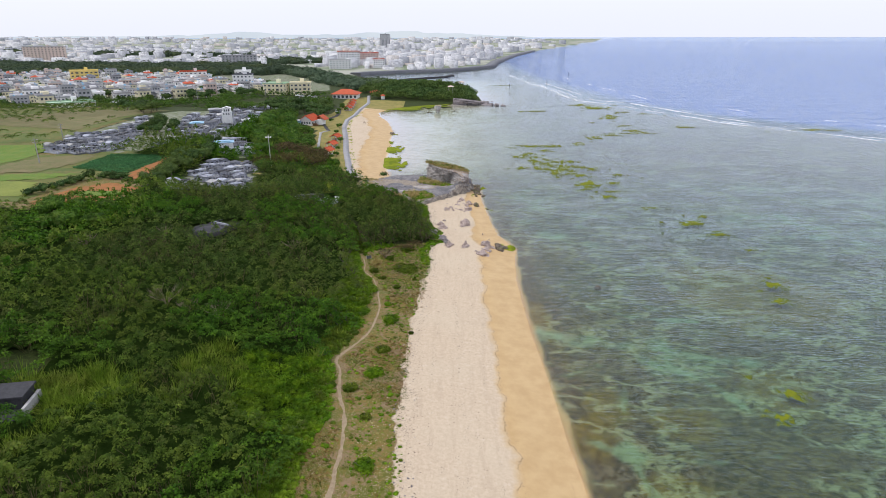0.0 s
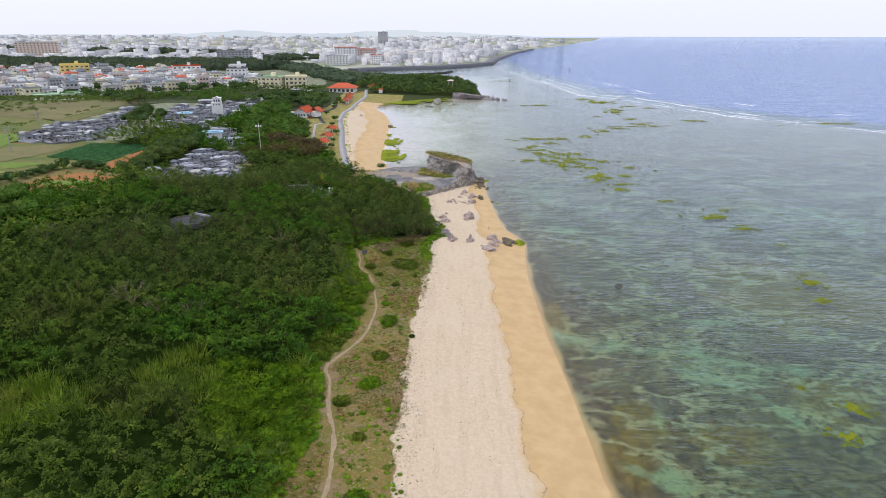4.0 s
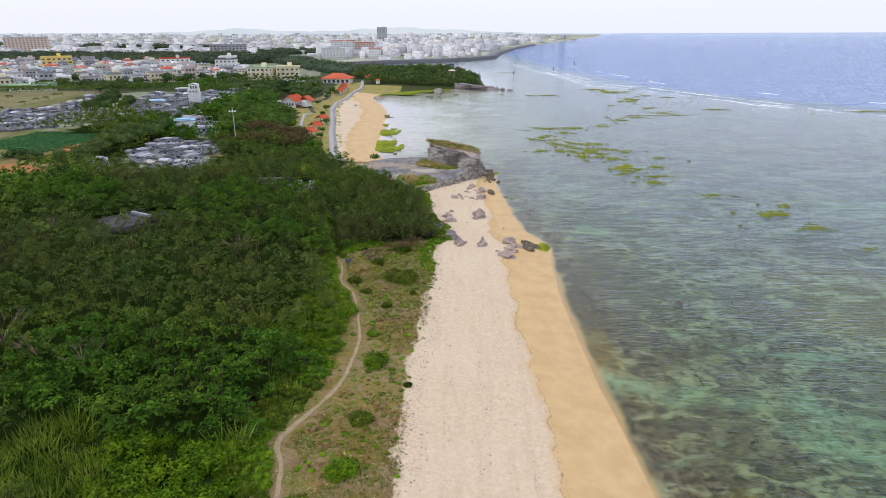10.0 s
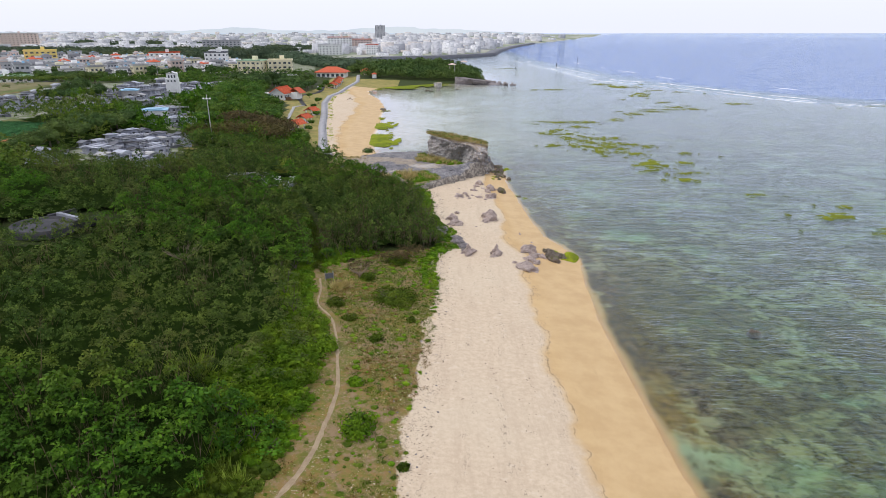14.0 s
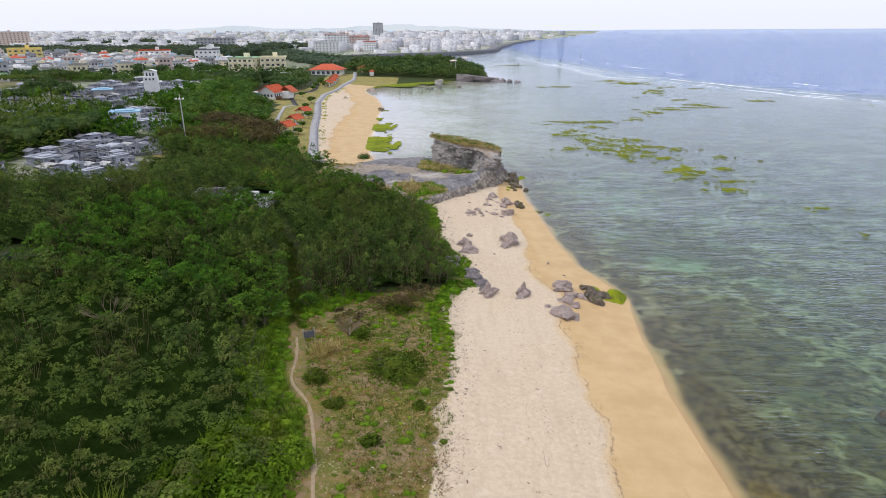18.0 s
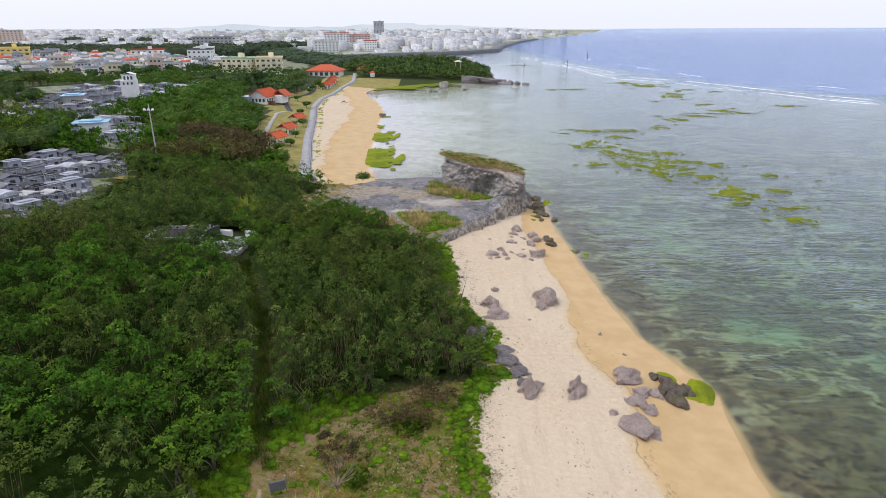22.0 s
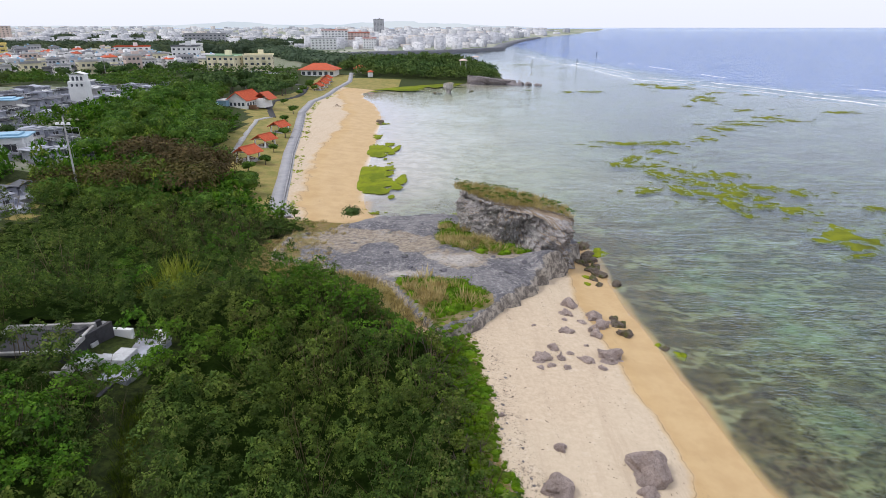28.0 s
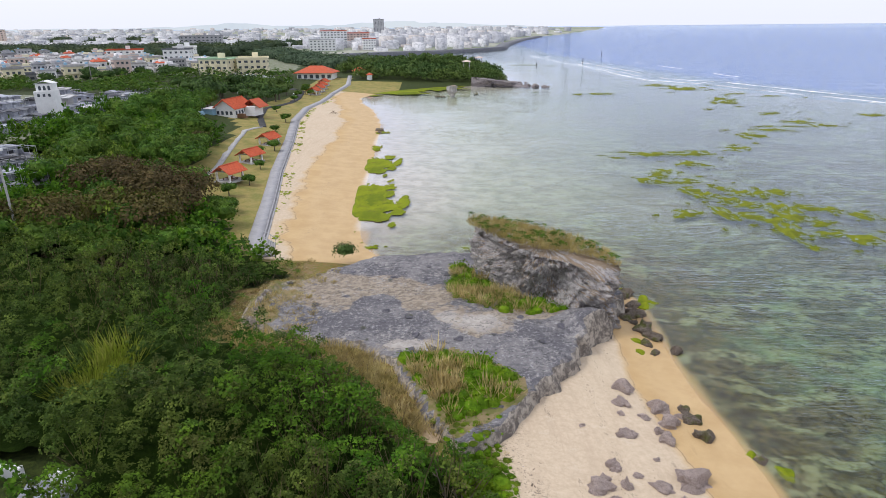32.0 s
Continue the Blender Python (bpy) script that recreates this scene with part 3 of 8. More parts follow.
FOOTPATH = [(-12.6, 30), (-12.6, 58.2), (-13.3, 64.6), (-14.6, 68.1), (-15.3, 72), (-15.7, 75.2), (-17.0, 77.7), (-15.0, 82.6), (-12.7, 88.9), (-12.2, 94.2), (-12.1, 99.1), (-13.8, 107.9), (-14.9, 112), (-17.3, 115.2), (-17.4, 118.8), (-18.4, 123), (-20.5, 130.9), (-21.5, 136.3), (-24.1, 144.5), (-27, 150), (-30, 158)]
SPUR = [(-10.5, 174), (-11, 179), (-13.5, 184), (-15, 188)]
SAND_HEAD = np.array([(-300, -5), (51, -5.5), (60, -6), (71, -6.2), (87, -6.5), (97, -6), (106, -5), (122, -4), (131, -4.5), (135, -3.5), (138, -1.0), (147, -1.5), (151, -3.5), (157, -5), (164, -5), (171, -6), (176, -6.5), (400, -6.5)])
SCRUB_EDGE = np.array([(-300, -17), (49, -17), (60, -16.3), (71, -16.5), (80, -17.2), (87, -15.5), (100, -14), (110, -15), (119, -19), (126, -18.5), (131, -15.5), (134.5, -10), (137, -2), (147, -2.3), (151, -4.2), (164, -5.8), (171, -7.2), (173, -12), (176, -14), (183, -18), (185.5, -22), (187.5, -30), (200, -31), (206, -26), (214, -36), (217, -39), (225, -42), (233, -55), (253, -62), (265, -61), (306, -65), (340, -84), (371, -76), (400, -72), (460, -75)])
PROM = [(-33.5, 212), (-36.5, 219), (-40, 238), (-44.5, 261), (-50, 295), (-56.5, 330), (-59.5, 360), (-59, 390), (-60, 420), (-58, 455), (-62, 490)]
GRAVES_NEAR = [(-58, 166), (-73, 163), (-80, 176), (-84, 206), (-70, 213), (-62, 184)]
GRAVES_MID = [(-77, 221), (-90, 224), (-97, 246), (-82, 250), (-76, 234)]
GRAVES_FAR = [(-139, 199), (-116, 202), (-106, 236), (-98, 240), (-94, 262), (-97, 303), (-128, 356), (-148, 330), (-150, 285)]
FARM = [(-83, 144), (-97, 129), (-180, 150), (-330, 230), (-330, 385), (-215, 392), (-152, 340), (-152, 285), (-141, 199), (-117, 201), (-99, 205), (-89, 176)]
TOWN = [(-152, 500), (-210, 445), (-270, 402), (-330, 385), (-1200, 400), (-1200, 780), (-420, 770), (-250, 800), (-130, 790), (-120, 640), (-100, 520)]


def coast_dist(x, y):
    return np.where(inside(x, y, LAND), 1.0, -1.0) * seg_dist(x, y, COAST)


def edge_at(table, y):
    return np.interp(y, table[:, 0], table[:, 1])


def land_height(x, y, d=None):
    """Height of the ground sheet over the sea."""
    x, y = np.asarray(x, float), np.asarray(y, float)
    d = coast_dist(x, y) if d is None else d
    up = np.interp(d, [0, 2, 8, 22, 30, 47, 65, 90, 115], [0, 0.18, 0.85, 1.9, 2.5, 5.2, 8.2, 10.8, 12.5])
    up = np.where(up > 2.5, up + (np.minimum(up, 2.5 + (up - 2.5) * 0.28) - up) * ramp01(y, 290, 420), up)
    up = up + ramp01(d, 4, 30) * 0.35 * fbm(x, y, 0.09, 1) + ramp01(d, 1, 8) * 0.05 * fbm(x, y, 0.6, 2)
    deep = np.where(x > np.interp(y, [150, 265, 336, 406, 476, 585, 800], [330, 258, 206, 151, 121, 104, 82]), 1.0, 0.0) * ramp01(y, 100, 240)
    down = -np.interp(-d, [0, 2, 6, 20, 60], [0, 0.12, 0.4, 0.85, 1.15]) + 0.22 * fbm(x, y, 0.07, 3) * ramp01(-d, 2, 15)
    down = np.minimum(down, -0.02) - 5 * deep
    up = up + np.where(d > 3, 5.0 * np.exp(-(((x + 12) / 30) ** 2 + ((y - 528) / 34) ** 2)), 0.0)
    return np.where(d > 0, up, down)


def lines(lo, hi, fine_lo, fine_hi, step, mid_lo, mid_hi, mid_step, growth):
    a = list(np.arange(fine_lo, fine_hi, step))
    b = list(np.arange(mid_lo, fine_lo, mid_step)) + a + list(np.arange(fine_hi, mid_hi, mid_step))
    s, v = mid_step, b[-1]
    while v < hi:
        s *= growth
        v += s
        b.append(min(v, hi))
    s, v, front = mid_step, b[0], []
    while v > lo:
        s *= growth
        v -= s
        front.append(max(v, lo))
    return np.array(front[::-1] + b)


def grid_faces(nx, ny):
    i = (np.arange(ny - 1)[:, None] * nx + np.arange(nx - 1)[None]).ravel()
    return np.stack([i, i + 1, i + nx + 1, i + nx], 1)


# ---- ground ----
gx = lines(-4700, 4700, -20, 62, 0.8, -110, 120, 2.5, 1.09)
gy = lines(-300, 4800, 40, 215, 1.0, 20, 470, 2.5, 1.07)
GX, GY = np.meshgrid(gx, gy)
GD = coast_dist(GX, GY)
GZ = land_height(GX, GY, GD)
head, scrub = edge_at(SAND_HEAD, GY), edge_at(SCRUB_EDGE, GY)
head = head + np.where(GY < 130, 1.0, 0.5) * (1.5 * fbm(GX, GY, 0.16, 18) + 0.8 * fbm(GX, GY, 0.6, 19))
prom_x = np.interp(GY, [p[1] for p in PROM], [p[0] for p in PROM])
main = (GY < 190) | ((GX > 5) & (GY < 212))
sand = np.where(main, ramp01(GX - head, -1.6, 1.6), np.where(GY < 430, ramp01(GX - prom_x, -1, 1) * (GY > 211), 0.0))
sand = sand * (GD > -3)
late = ramp01(GY, 140, 158)
wet = np.where(main, ramp01(GD / (1 - 0.38 * late), 11.5, 4.5), ramp01(GD + 3 * fbm(GX, GY, 0.1, 17), 17, 7))
near = (GY < 480) & (GX > -110)
dry = np.where(near, ramp01(GX - scrub, -2.5, 0.5) * (GY < 188), 0.0)
dry = np.maximum(dry, ((GY > 186) & (GY < 218) & (GX > scrub - 3) & near) * 0.9)
lawn = np.where((GY > 217) & (GY < 480) & (GX > scrub - 1) & (GX < prom_x + 1), 1.0, 0.0)
lawn = np.maximum(lawn, np.where((GY >= 430) & (GY < 470) & (GX > -75) & (GX < -30), 1.0, 0.0))
lawn = np.maximum(lawn, 1.0 * inside(GX, GY, [(-62, 196), (-70, 212), (-77, 219), (-74, 208), (-66, 198)]))
path = ramp01(seg_dist(GX, GY, FOOTPATH) + 0.25 * fbm(GX, GY, 0.3, 5), 1.6, 0.2) * 0.42 * (1 - 0.75 * ramp01(GY, 118, 132)) + ramp01(seg_dist(GX, GY, SPUR), 1.0, 0.4)
drift = sum(np.exp(-(((GX - head) - k + 0.8 * fbm(GX, GY, 0.05, k)) / 0.35) ** 2) * w for k, w in ((5.2, 0.9), (8.6, 1.0), (12.6, 0.8))) * main
drift = drift + np.exp(-((GD - 7.6 + 0.9 * fbm(GX, GY, 0.06, 8)) / 0.4) ** 2) * 0.7 * (GY > 40)
rubble = np.exp(-((GX - head - 0.8) / 1.8) ** 2) * main
CHANNEL = [(18, 91.5), (28, 90.2), (36.7, 88.4), (44.5, 85.7), (52, 83.5)]
THREADS = [[(23, 86), (25.4, 83.2), (28.8, 77.9), (26.7, 71.2), (24, 60), (26, 50)], [(36.7, 88), (38, 82), (43, 76), (46, 66)], [(19, 78), (22, 80), (26, 82)], [(29, 105), (36, 101), (48, 99)], [(20, 62), (30, 58), (44, 60)]]
wig = 2.6 * fbm(GX, GY, 0.12, 4)
channel = 1.6 * np.exp(-((seg_dist(GX, GY, CHANNEL) + wig) / 2.6) ** 2) + sum(1.5 * np.exp(-((seg_dist(GX, GY, q) + 0.6 * wig) / 0.9) ** 2) for q in THREADS)
channel = channel + 1.1 * np.exp(-(((GX - 36) / 5) ** 2 + ((GY - 83) / 4) ** 2)) + 0.9 * np.exp(-(((GX - 33) / 10) ** 2 + ((GY - 116) / 5) ** 2)) + 0.9 * np.exp(-(((GX - 22) / 5) ** 2 + ((GY - 126) / 5) ** 2))
channel = channel + 0.8 * np.exp(-(((GX - 26) / 7) ** 2 + ((GY - 155) / 7) ** 2)) + 0.7 * np.exp(-(((GX - 32) / 12) ** 2 + ((GY - 205) / 16) ** 2)) + 0.6 * ramp01(GX + 0.2 * GY, 112, 140) * ramp01(GY, 95, 170) * ramp01(260 - GY, 0, 60)
channel = channel + sum(k * np.exp(-(((GX - a + wig) / c) ** 2 + ((GY - b + wig) / d) ** 2)) for a, b, c, d, k in ((31, 150, 5, 3, 1.3), (37, 158, 4, 5, 1.2), (26, 163, 6, 4, 1.0), (38, 142, 3, 4, 1.1), (46, 170, 8, 4, 1.0), (28, 178, 7, 5, 1.0), (24, 190, 5, 4, 0.9), (62, 190, 14, 6, 0.9), (90, 170, 12, 8, 0.9)))
shoal = 0.35 * np.exp(-(((GX - 58) / 26) ** 2 + ((GY - 100) / 40) ** 2)) + sum(np.exp(-(((GX - a) / c) ** 2 + ((GY - b) / d) ** 2)) for a, b, c, d in ((23.9, 71.8, 3.2, 4.6), (20, 63, 4, 5), (34, 67, 5, 3.5), (52, 75, 4, 5), (70, 110, 14, 8), (63, 122, 10, 5), (18.5, 98, 2, 8), (28, 52, 5, 4)))
deep_mask = ramp01(GX - np.interp(GY, [150, 265, 336, 406, 476, 585, 800], [330, 258, 206, 151, 121, 104, 82]), -6, 45) * ramp01(GY, 100, 220)
town_mask = 1.0 * (inside(GX, GY, TOWN) | inside(GX, GY, GRAVES_FAR) | inside(GX, GY, GRAVES_NEAR) | inside(GX, GY, GRAVES_MID))
far_land = 1.0 * ((GY > 800) & (GD > 0))
dry = np.where(inside(GX, GY, FARM), 0.8, dry)
# wide plain inland rises a little, so that its rim meets the horizon
reach = np.hypot(GX, GY)
GZ = GZ + np.where(GD > 0, np.interp(reach, [1500, 4800], [0, 16]), 0.0)
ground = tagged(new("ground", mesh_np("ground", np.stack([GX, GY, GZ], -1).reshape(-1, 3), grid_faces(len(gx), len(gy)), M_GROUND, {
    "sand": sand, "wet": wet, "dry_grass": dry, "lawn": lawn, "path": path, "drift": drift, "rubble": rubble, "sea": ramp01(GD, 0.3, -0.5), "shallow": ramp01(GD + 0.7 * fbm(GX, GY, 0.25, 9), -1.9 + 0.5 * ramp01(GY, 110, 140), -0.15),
    "channel": channel, "shoal": shoal, "bay_sand_glare": ramp01(60 - GX + 0.12 * (GY - 250), 0, 85) * ramp01(GY + 0.25 * np.abs(GX), 206, 250) * ramp01(760 - GY, 0, 80), "deep": deep_mask, "town": town_mask, "far_land": far_land}, smooth=True)),
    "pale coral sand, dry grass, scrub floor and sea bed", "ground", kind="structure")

# ---- sea ----
wx = lines(-4700, 4700, 8, 24, 0.8, -60, 240, 4.0, 1.08)
wy = lines(-300, 4800, 35, 240, 1.6, 20, 800, 5.0, 1.08)
WX, WY = np.meshgrid(wx, wy)
WD = coast_dist(WX, WY)
wreach = np.hypot(WX, WY)
WZ = np.interp(wreach, [1800, 2600, 3600, 4800], [0, 2.5, 10, 25])
brk = seg_dist(WX, WY, BREAKERS)
wdeep = ramp01(WX - np.interp(WY, [150, 265, 336, 406, 476, 585, 800], [330, 258, 206, 151, 121, 104, 82]), -6, 45) * ramp01(WY, 100, 220)
outer = WX > np.interp(WY, [150, 265, 336, 406, 476, 585, 800], [330, 258, 206, 151, 121, 104, 82])
foam = (np.exp(-(brk / 6) ** 2) * 0.85 + outer * (0.7 * np.exp(-((brk - 24) / 7) ** 2) + 0.55 * np.exp(-((brk - 50) / 8) ** 2) + 0.4 * np.exp(-((brk - 85) / 10) ** 2))) * (WY < 900) * (WY > 200) + 0.55 * np.exp(-((WD + 14) / 12) ** 2) * (WY > 900)
sea = tagged(new("sea", mesh_np("sea", np.stack([WX, WY, WZ], -1).reshape(-1, 3), grid_faces(len(wx), len(wy)), M_WATER, {
    "depth": np.clip(-land_height(WX, WY, WD), 0, 1.2) / 1.2 * (1 - 0.55 * ramp01(WY, 150, 260)), "deep": wdeep, "foam": foam, "bay": np.maximum(ramp01(62 - WX + 0.15 * (WY - 250), 0, 95) * ramp01(WY + 0.25 * np.abs(WX), 205, 250), 0.5 * ramp01(WY + 0.3 * WX, 160, 330)) * (1 - wdeep)}, smooth=True)),
    "clear shallow lagoon water deepening to blue sea", "water", kind="structure")

# white water where the swell breaks on the outer reef
M_FOAM = plain("white_foam", (0.86, 0.88, 0.90), (0.78, 0.81, 0.85), 1.5, 0.9, 0.4, 0.05, gloss=0.1, stains=0)
foam_v, foam_f = [], []
for shift, wide, gap, seed in ((0, 1.5, 0.0, 1), (7, 1.1, 0.12, 2), (16, 1.8, 0.14, 3), (60, 1.4, 0.30, 5)):
    for (ax, ay), (bx_, by_) in zip(BREAKERS, BREAKERS[1:]):
        run = math.hypot(bx_ - ax, by_ - ay)
        k = np.arange(0, run, 1.6)
        nx_, ny_ = (ay - by_) / run, (bx_ - ax) / run
        sx_, sy_ = ax + (bx_ - ax) * k / run, ay + (by_ - ay) * k / run
        off = shift + 5.0 * fbm(sx_, sy_, 0.03, seed + 60) + 1.2 * fbm(sx_, sy_, 0.3, seed + 70)
        w = np.clip(wide * (0.5 + 2.2 * (fbm(sx_, sy_, 0.05, seed + 80) - gap)) * (0.7 + 0.6 * fbm(sx_, sy_, 0.5, seed + 90)), 0, 4)
        side = 1 if ny_ > 0 or nx_ > 0 else -1
        for i in range(len(k) - 1):
            if w[i] + w[i + 1] < 0.25:
                continue
            q = len(foam_v)
            for j in (i, i + 1):
                for e in (-1, 1):
                    d_ = off[j] + e * w[j] * 0.5
                    foam_v.append((sx_[j] - nx_ * d_ * -side, sy_[j] - ny_ * d_ * -side, 0.10 + 0.12 * (e > 0)))
            foam_f.append((q, q + 1, q + 3, q + 2))
tagged(new("breaker_foam", mesh_np("breaker_foam", foam_v, foam_f, M_FOAM)), "broken lines of white foam along the outer reef", "foam", kind="stuff")

# ---- limestone pavement and headland ----
PLATEAU = [(-30, 191), (-29, 200), (-24, 205), (-18, 209), (-11, 210), (-4, 210), (4, 209), (9.5, 206), (10, 198), (7, 191), (3.5, 187), (0.5, 182), (-3.5, 176.5), (-6.5, 172.5), (-9, 171.2), (-11, 175), (-15, 183), (-18, 186), (-26, 188)]


def ring_dist(x, y, ring):
    return np.where(inside(x, y, ring), 1.0, -1.0) * seg_dist(x, y, ring + ring[:1])


def plateau_height(x, y):
    e = ring_dist(x, y, PLATEAU) + 0.8 * fbm(x, y, 0.35, 11)
    flat = 2.75 + 0.28 * fbm(x, y, 0.16, 12) + 0.16 * fbm(x, y, 0.9, 13) + 0.5 * np.exp(-(((x + 5) / 5) ** 2 + ((y - 192) / 6) ** 2)) + 1.3 * np.exp(-(((x - 4.5) / 2.6) ** 2 + ((y - 190) / 2.2) ** 2)) * (1 + 0.5 * fbm(x, y, 0.8, 20))
    land = ramp01(-24 - x, 0, 6)
    return np.where(e > 0.0, flat, -0.5) * ramp01(e, -0.5, 0.9) - 0.6 * (1 - ramp01(e, -0.5, 0.9)) + land * (1 - ramp01(e, -0.5, 1.5)) * 2.6, e


px, py = np.meshgrid(np.arange(-33, 13, 0.4), np.arange(169, 213, 0.4))
pz, pe = plateau_height(px, py)
pf = grid_faces(px.shape[1], px.shape[0])
pf = pf[(pe.ravel()[pf] > -0.7).all(1)]
steep = (pe > -0.6) & (pe < 0.9)
lump = np.where(steep, 0.55, 0.06)
pxs, pys, pzs = px + lump * fbm(px, py + 2 * pz, 0.9, 14), py + lump * fbm(px + 2 * pz, py, 0.9, 15), pz + lump * 0.6 * fbm(px, py, 1.1, 16)
n = Nodes("headland_pavement")
grey = n.mix(n.smooth(n.noise(0.25, 5, 0.7), 0.42, 0.58), (0.115, 0.11, 0.122), (0.20, 0.19, 0.195))
grey = n.mix(n.math("MULTIPLY", n.smooth(n.noise(2.6, 5, 0.8), 0.5, 0.68), 0.7), grey, (0.42, 0.41, 0.42))
worn = n.smooth(n.math("ADD", n.math("MULTIPLY", n.noise(0.2, 6, 0.7), 0.7), n.math("MULTIPLY", n.attr("worn"), 0.28)), 0.405, 0.46)
sandy = n.mix(n.smooth(n.noise(1.5, 4), 0.4, 0.6), (0.34, 0.285, 0.225), (0.23, 0.19, 0.15))
sandy = n.mix(n.smooth(n.math("ADD", n.attr("pale"), n.math("MULTIPLY", n.math("SUBTRACT", n.noise(0.45, 6, 0.75), 0.5), 2.6)), 0.25, 0.75), sandy, n.mix(n.smooth(n.noise(0.9, 5, 0.7), 0.4, 0.6), (0.46, 0.42, 0.38), (0.34, 0.31, 0.285)))
grey = n.mix(worn, grey, sandy)
chips = n.smooth(n.math("ADD", n.math("MULTIPLY", n.noise(0.55, 7, 0.78), 0.6), n.math("MULTIPLY", n.noise(2.2, 5, 0.8), 0.4)), 0.535, 0.60)
grey = n.mix(n.math("MULTIPLY", chips, 0.75), grey, n.mix(n.smooth(n.noise(3.0, 3), 0.4, 0.6), (0.40, 0.38, 0.36), (0.26, 0.24, 0.235)))
seam = n.math("ABSOLUTE", n.math("SUBTRACT", n.noise(0.6, 6, 0.6, stretch=(0.6, 1.4, 1)), 0.5))
grey = n.mix(n.math("MULTIPLY", n.smooth(seam, 0.012, 0.003), 0.7), grey, (0.05, 0.05, 0.055))
turf = n.smooth(n.math("ADD", n.math("MULTIPLY", n.noise(0.3, 5, 0.7), 0.8), n.math("MULTIPLY", n.attr("turf"), 0.4)), 0.60, 0.68)
grey = n.mix(n.math("MULTIPLY", turf, 0.9), grey, n.mix(n.smooth(n.noise(1.2, 4), 0.4, 0.6), (0.15, 0.15, 0.035), (0.25, 0.19, 0.09)))
facing = n.node("ShaderNodeSeparateXYZ", Vector=n.node("ShaderNodeNewGeometry").outputs["True Normal"]).outputs[2]
broken = n.mix(n.smooth(n.noise(1.1, 6, 0.75), 0.42, 0.6), (0.15, 0.13, 0.115), (0.42, 0.37, 0.31))
grey = n.mix(n.smooth(facing, 0.88, 0.6), grey, broken)
M_HEAD = n.finish(grey, 0.93, n.bump(n.math("ADD", n.noise(1.2, 6, 0.75), n.math("MULTIPLY", n.noise(5, 4, 0.8), 0.5)), 0.9, 0.2), 0.0, 0.2)
def blot(x, y, wx_, wy_, k=1.0):
    return k * np.exp(-(((px - x) / wx_) ** 2 + ((py - y) / wy_) ** 2))


worn_at = blot(-20, 198.5, 7, 3.6, 1.2) + blot(-13, 196.5, 3, 4, 0.7) + blot(-6.6, 189.6, 2.9, 2.0, 0.9) + blot(-12.8, 186.2, 3.2, 1.3, 0.8) + blot(-9.5, 191.5, 1.6, 1.4, 0.8) + blot(-1, 192, 2.5, 1.2, 0.9) - blot(-16.2, 195.2, 2.0, 1.9, 1.6) - blot(-11, 203, 4, 4, 0.6) - blot(-21, 189.3, 5, 2.2, 0.8) - blot(-14.5, 190.2, 3.2, 2, 0.7) - blot(-2, 184, 3, 3, 0.6)
pale_at = blot(-6.6, 189.6, 3.0, 2.0) + blot(-12.8, 186.2, 3.4, 1.5) + blot(-9.5, 191.5, 1.6, 1.4, 0.7)
turf_at = ramp01(pe, 1.6, 0.2) * 0.7 * ramp01(-8 - px, -2, 6) + ramp01(-22 - px, 0, 6) * 0.7 + 1.2 * inside(px, py, [(-9, 173), (-14, 184), (-9, 185.5), (-3.5, 181), (-3, 178)])
headland = thing("limestone_headland", "low grey limestone pavement with sandy and grassy patches", "rock")
part("pavement", mesh_np("pavement", np.stack([pxs, pys, pzs], -1).reshape(-1, 3), pf, M_HEAD, {"worn": worn_at, "turf": turf_at, "pale": pale_at}), headland)


def crag(name, ring, top_ring, centre, z0, z_top, notch, rough, mat, levels=30, sides=220, seed=1, flare=1.0):
    """A craggy rock: its plan goes from ring to top_ring, undercut where notch asks for it."""
    def reach_of(poly, w):
        best = 0.1
        for (ax, ay), (bx, by) in zip(poly, poly[1:] + poly[:1]):
            ax, ay, bx, by = ax - centre[0], ay - centre[1], bx - centre[0], by - centre[1]
            det = math.cos(w) * (ay - by) - math.sin(w) * (ax - bx)
            if abs(det) > 1e-9:
                r = (ax * (ay - by) - ay * (ax - bx)) / det
                k = (math.cos(w) * ay - math.sin(w) * ax) / det
                if r > 0 and -1e-6 <= k <= 1 + 1e-6:
                    best = max(best, r)
        return best

    vs, fs = [], []
    for j in range(levels + 7):
        for i in range(sides):
            w = 2 * math.pi * i / sides
            a, b = reach_of(ring, w), reach_of(top_ring, w)
            k = min(1.0, j / levels)
            r = a + (b - a) * k ** flare - notch(w) * math.exp(-((k - 0.22) / 0.16) ** 2)
            r *= 1.0 if j <= levels else 1 - ((j - levels) / 6) ** 1.0 * 0.985
            x, y = centre[0] + r * math.cos(w), centre[1] + r * math.sin(w)
            zt = z_top(x, y)
            z = z0 + (zt - z0) * k
            q = Vector((x, y, z))
            wob = noise.turbulence(q * 0.28 + Vector((seed, 0, 0)), 4, False) - 0.55
            pits = noise.turbulence(q * 1.1, 3, True) - 0.6
            amp = rough if j <= levels else rough * 0.35
            fine = noise.turbulence(q * 2.6, 3, True) - 0.6
            out = Vector((math.cos(w), math.sin(w), 0)) * (wob * 1.9 + pits * 1.3 + fine * 1.1 + (noise.turbulence(q * 6.0, 2, True) - 0.6) * 0.45) * amp if j <= levels else Vector((0, 0, (wob + pits * 0.5) * amp * 1.6))
            vs.append(tuple(q + out + Vector((0, 0, 0.25 * wob if j else 0))))
    for j in range(levels + 6):
        for i in range(sides):
            i2 = (i + 1) % sides
            fs.append((j * sides + i, j * sides + i2, (j + 1) * sides + i2, (j + 1) * sides + i))
    return mesh_np(name, vs, fs, mat)


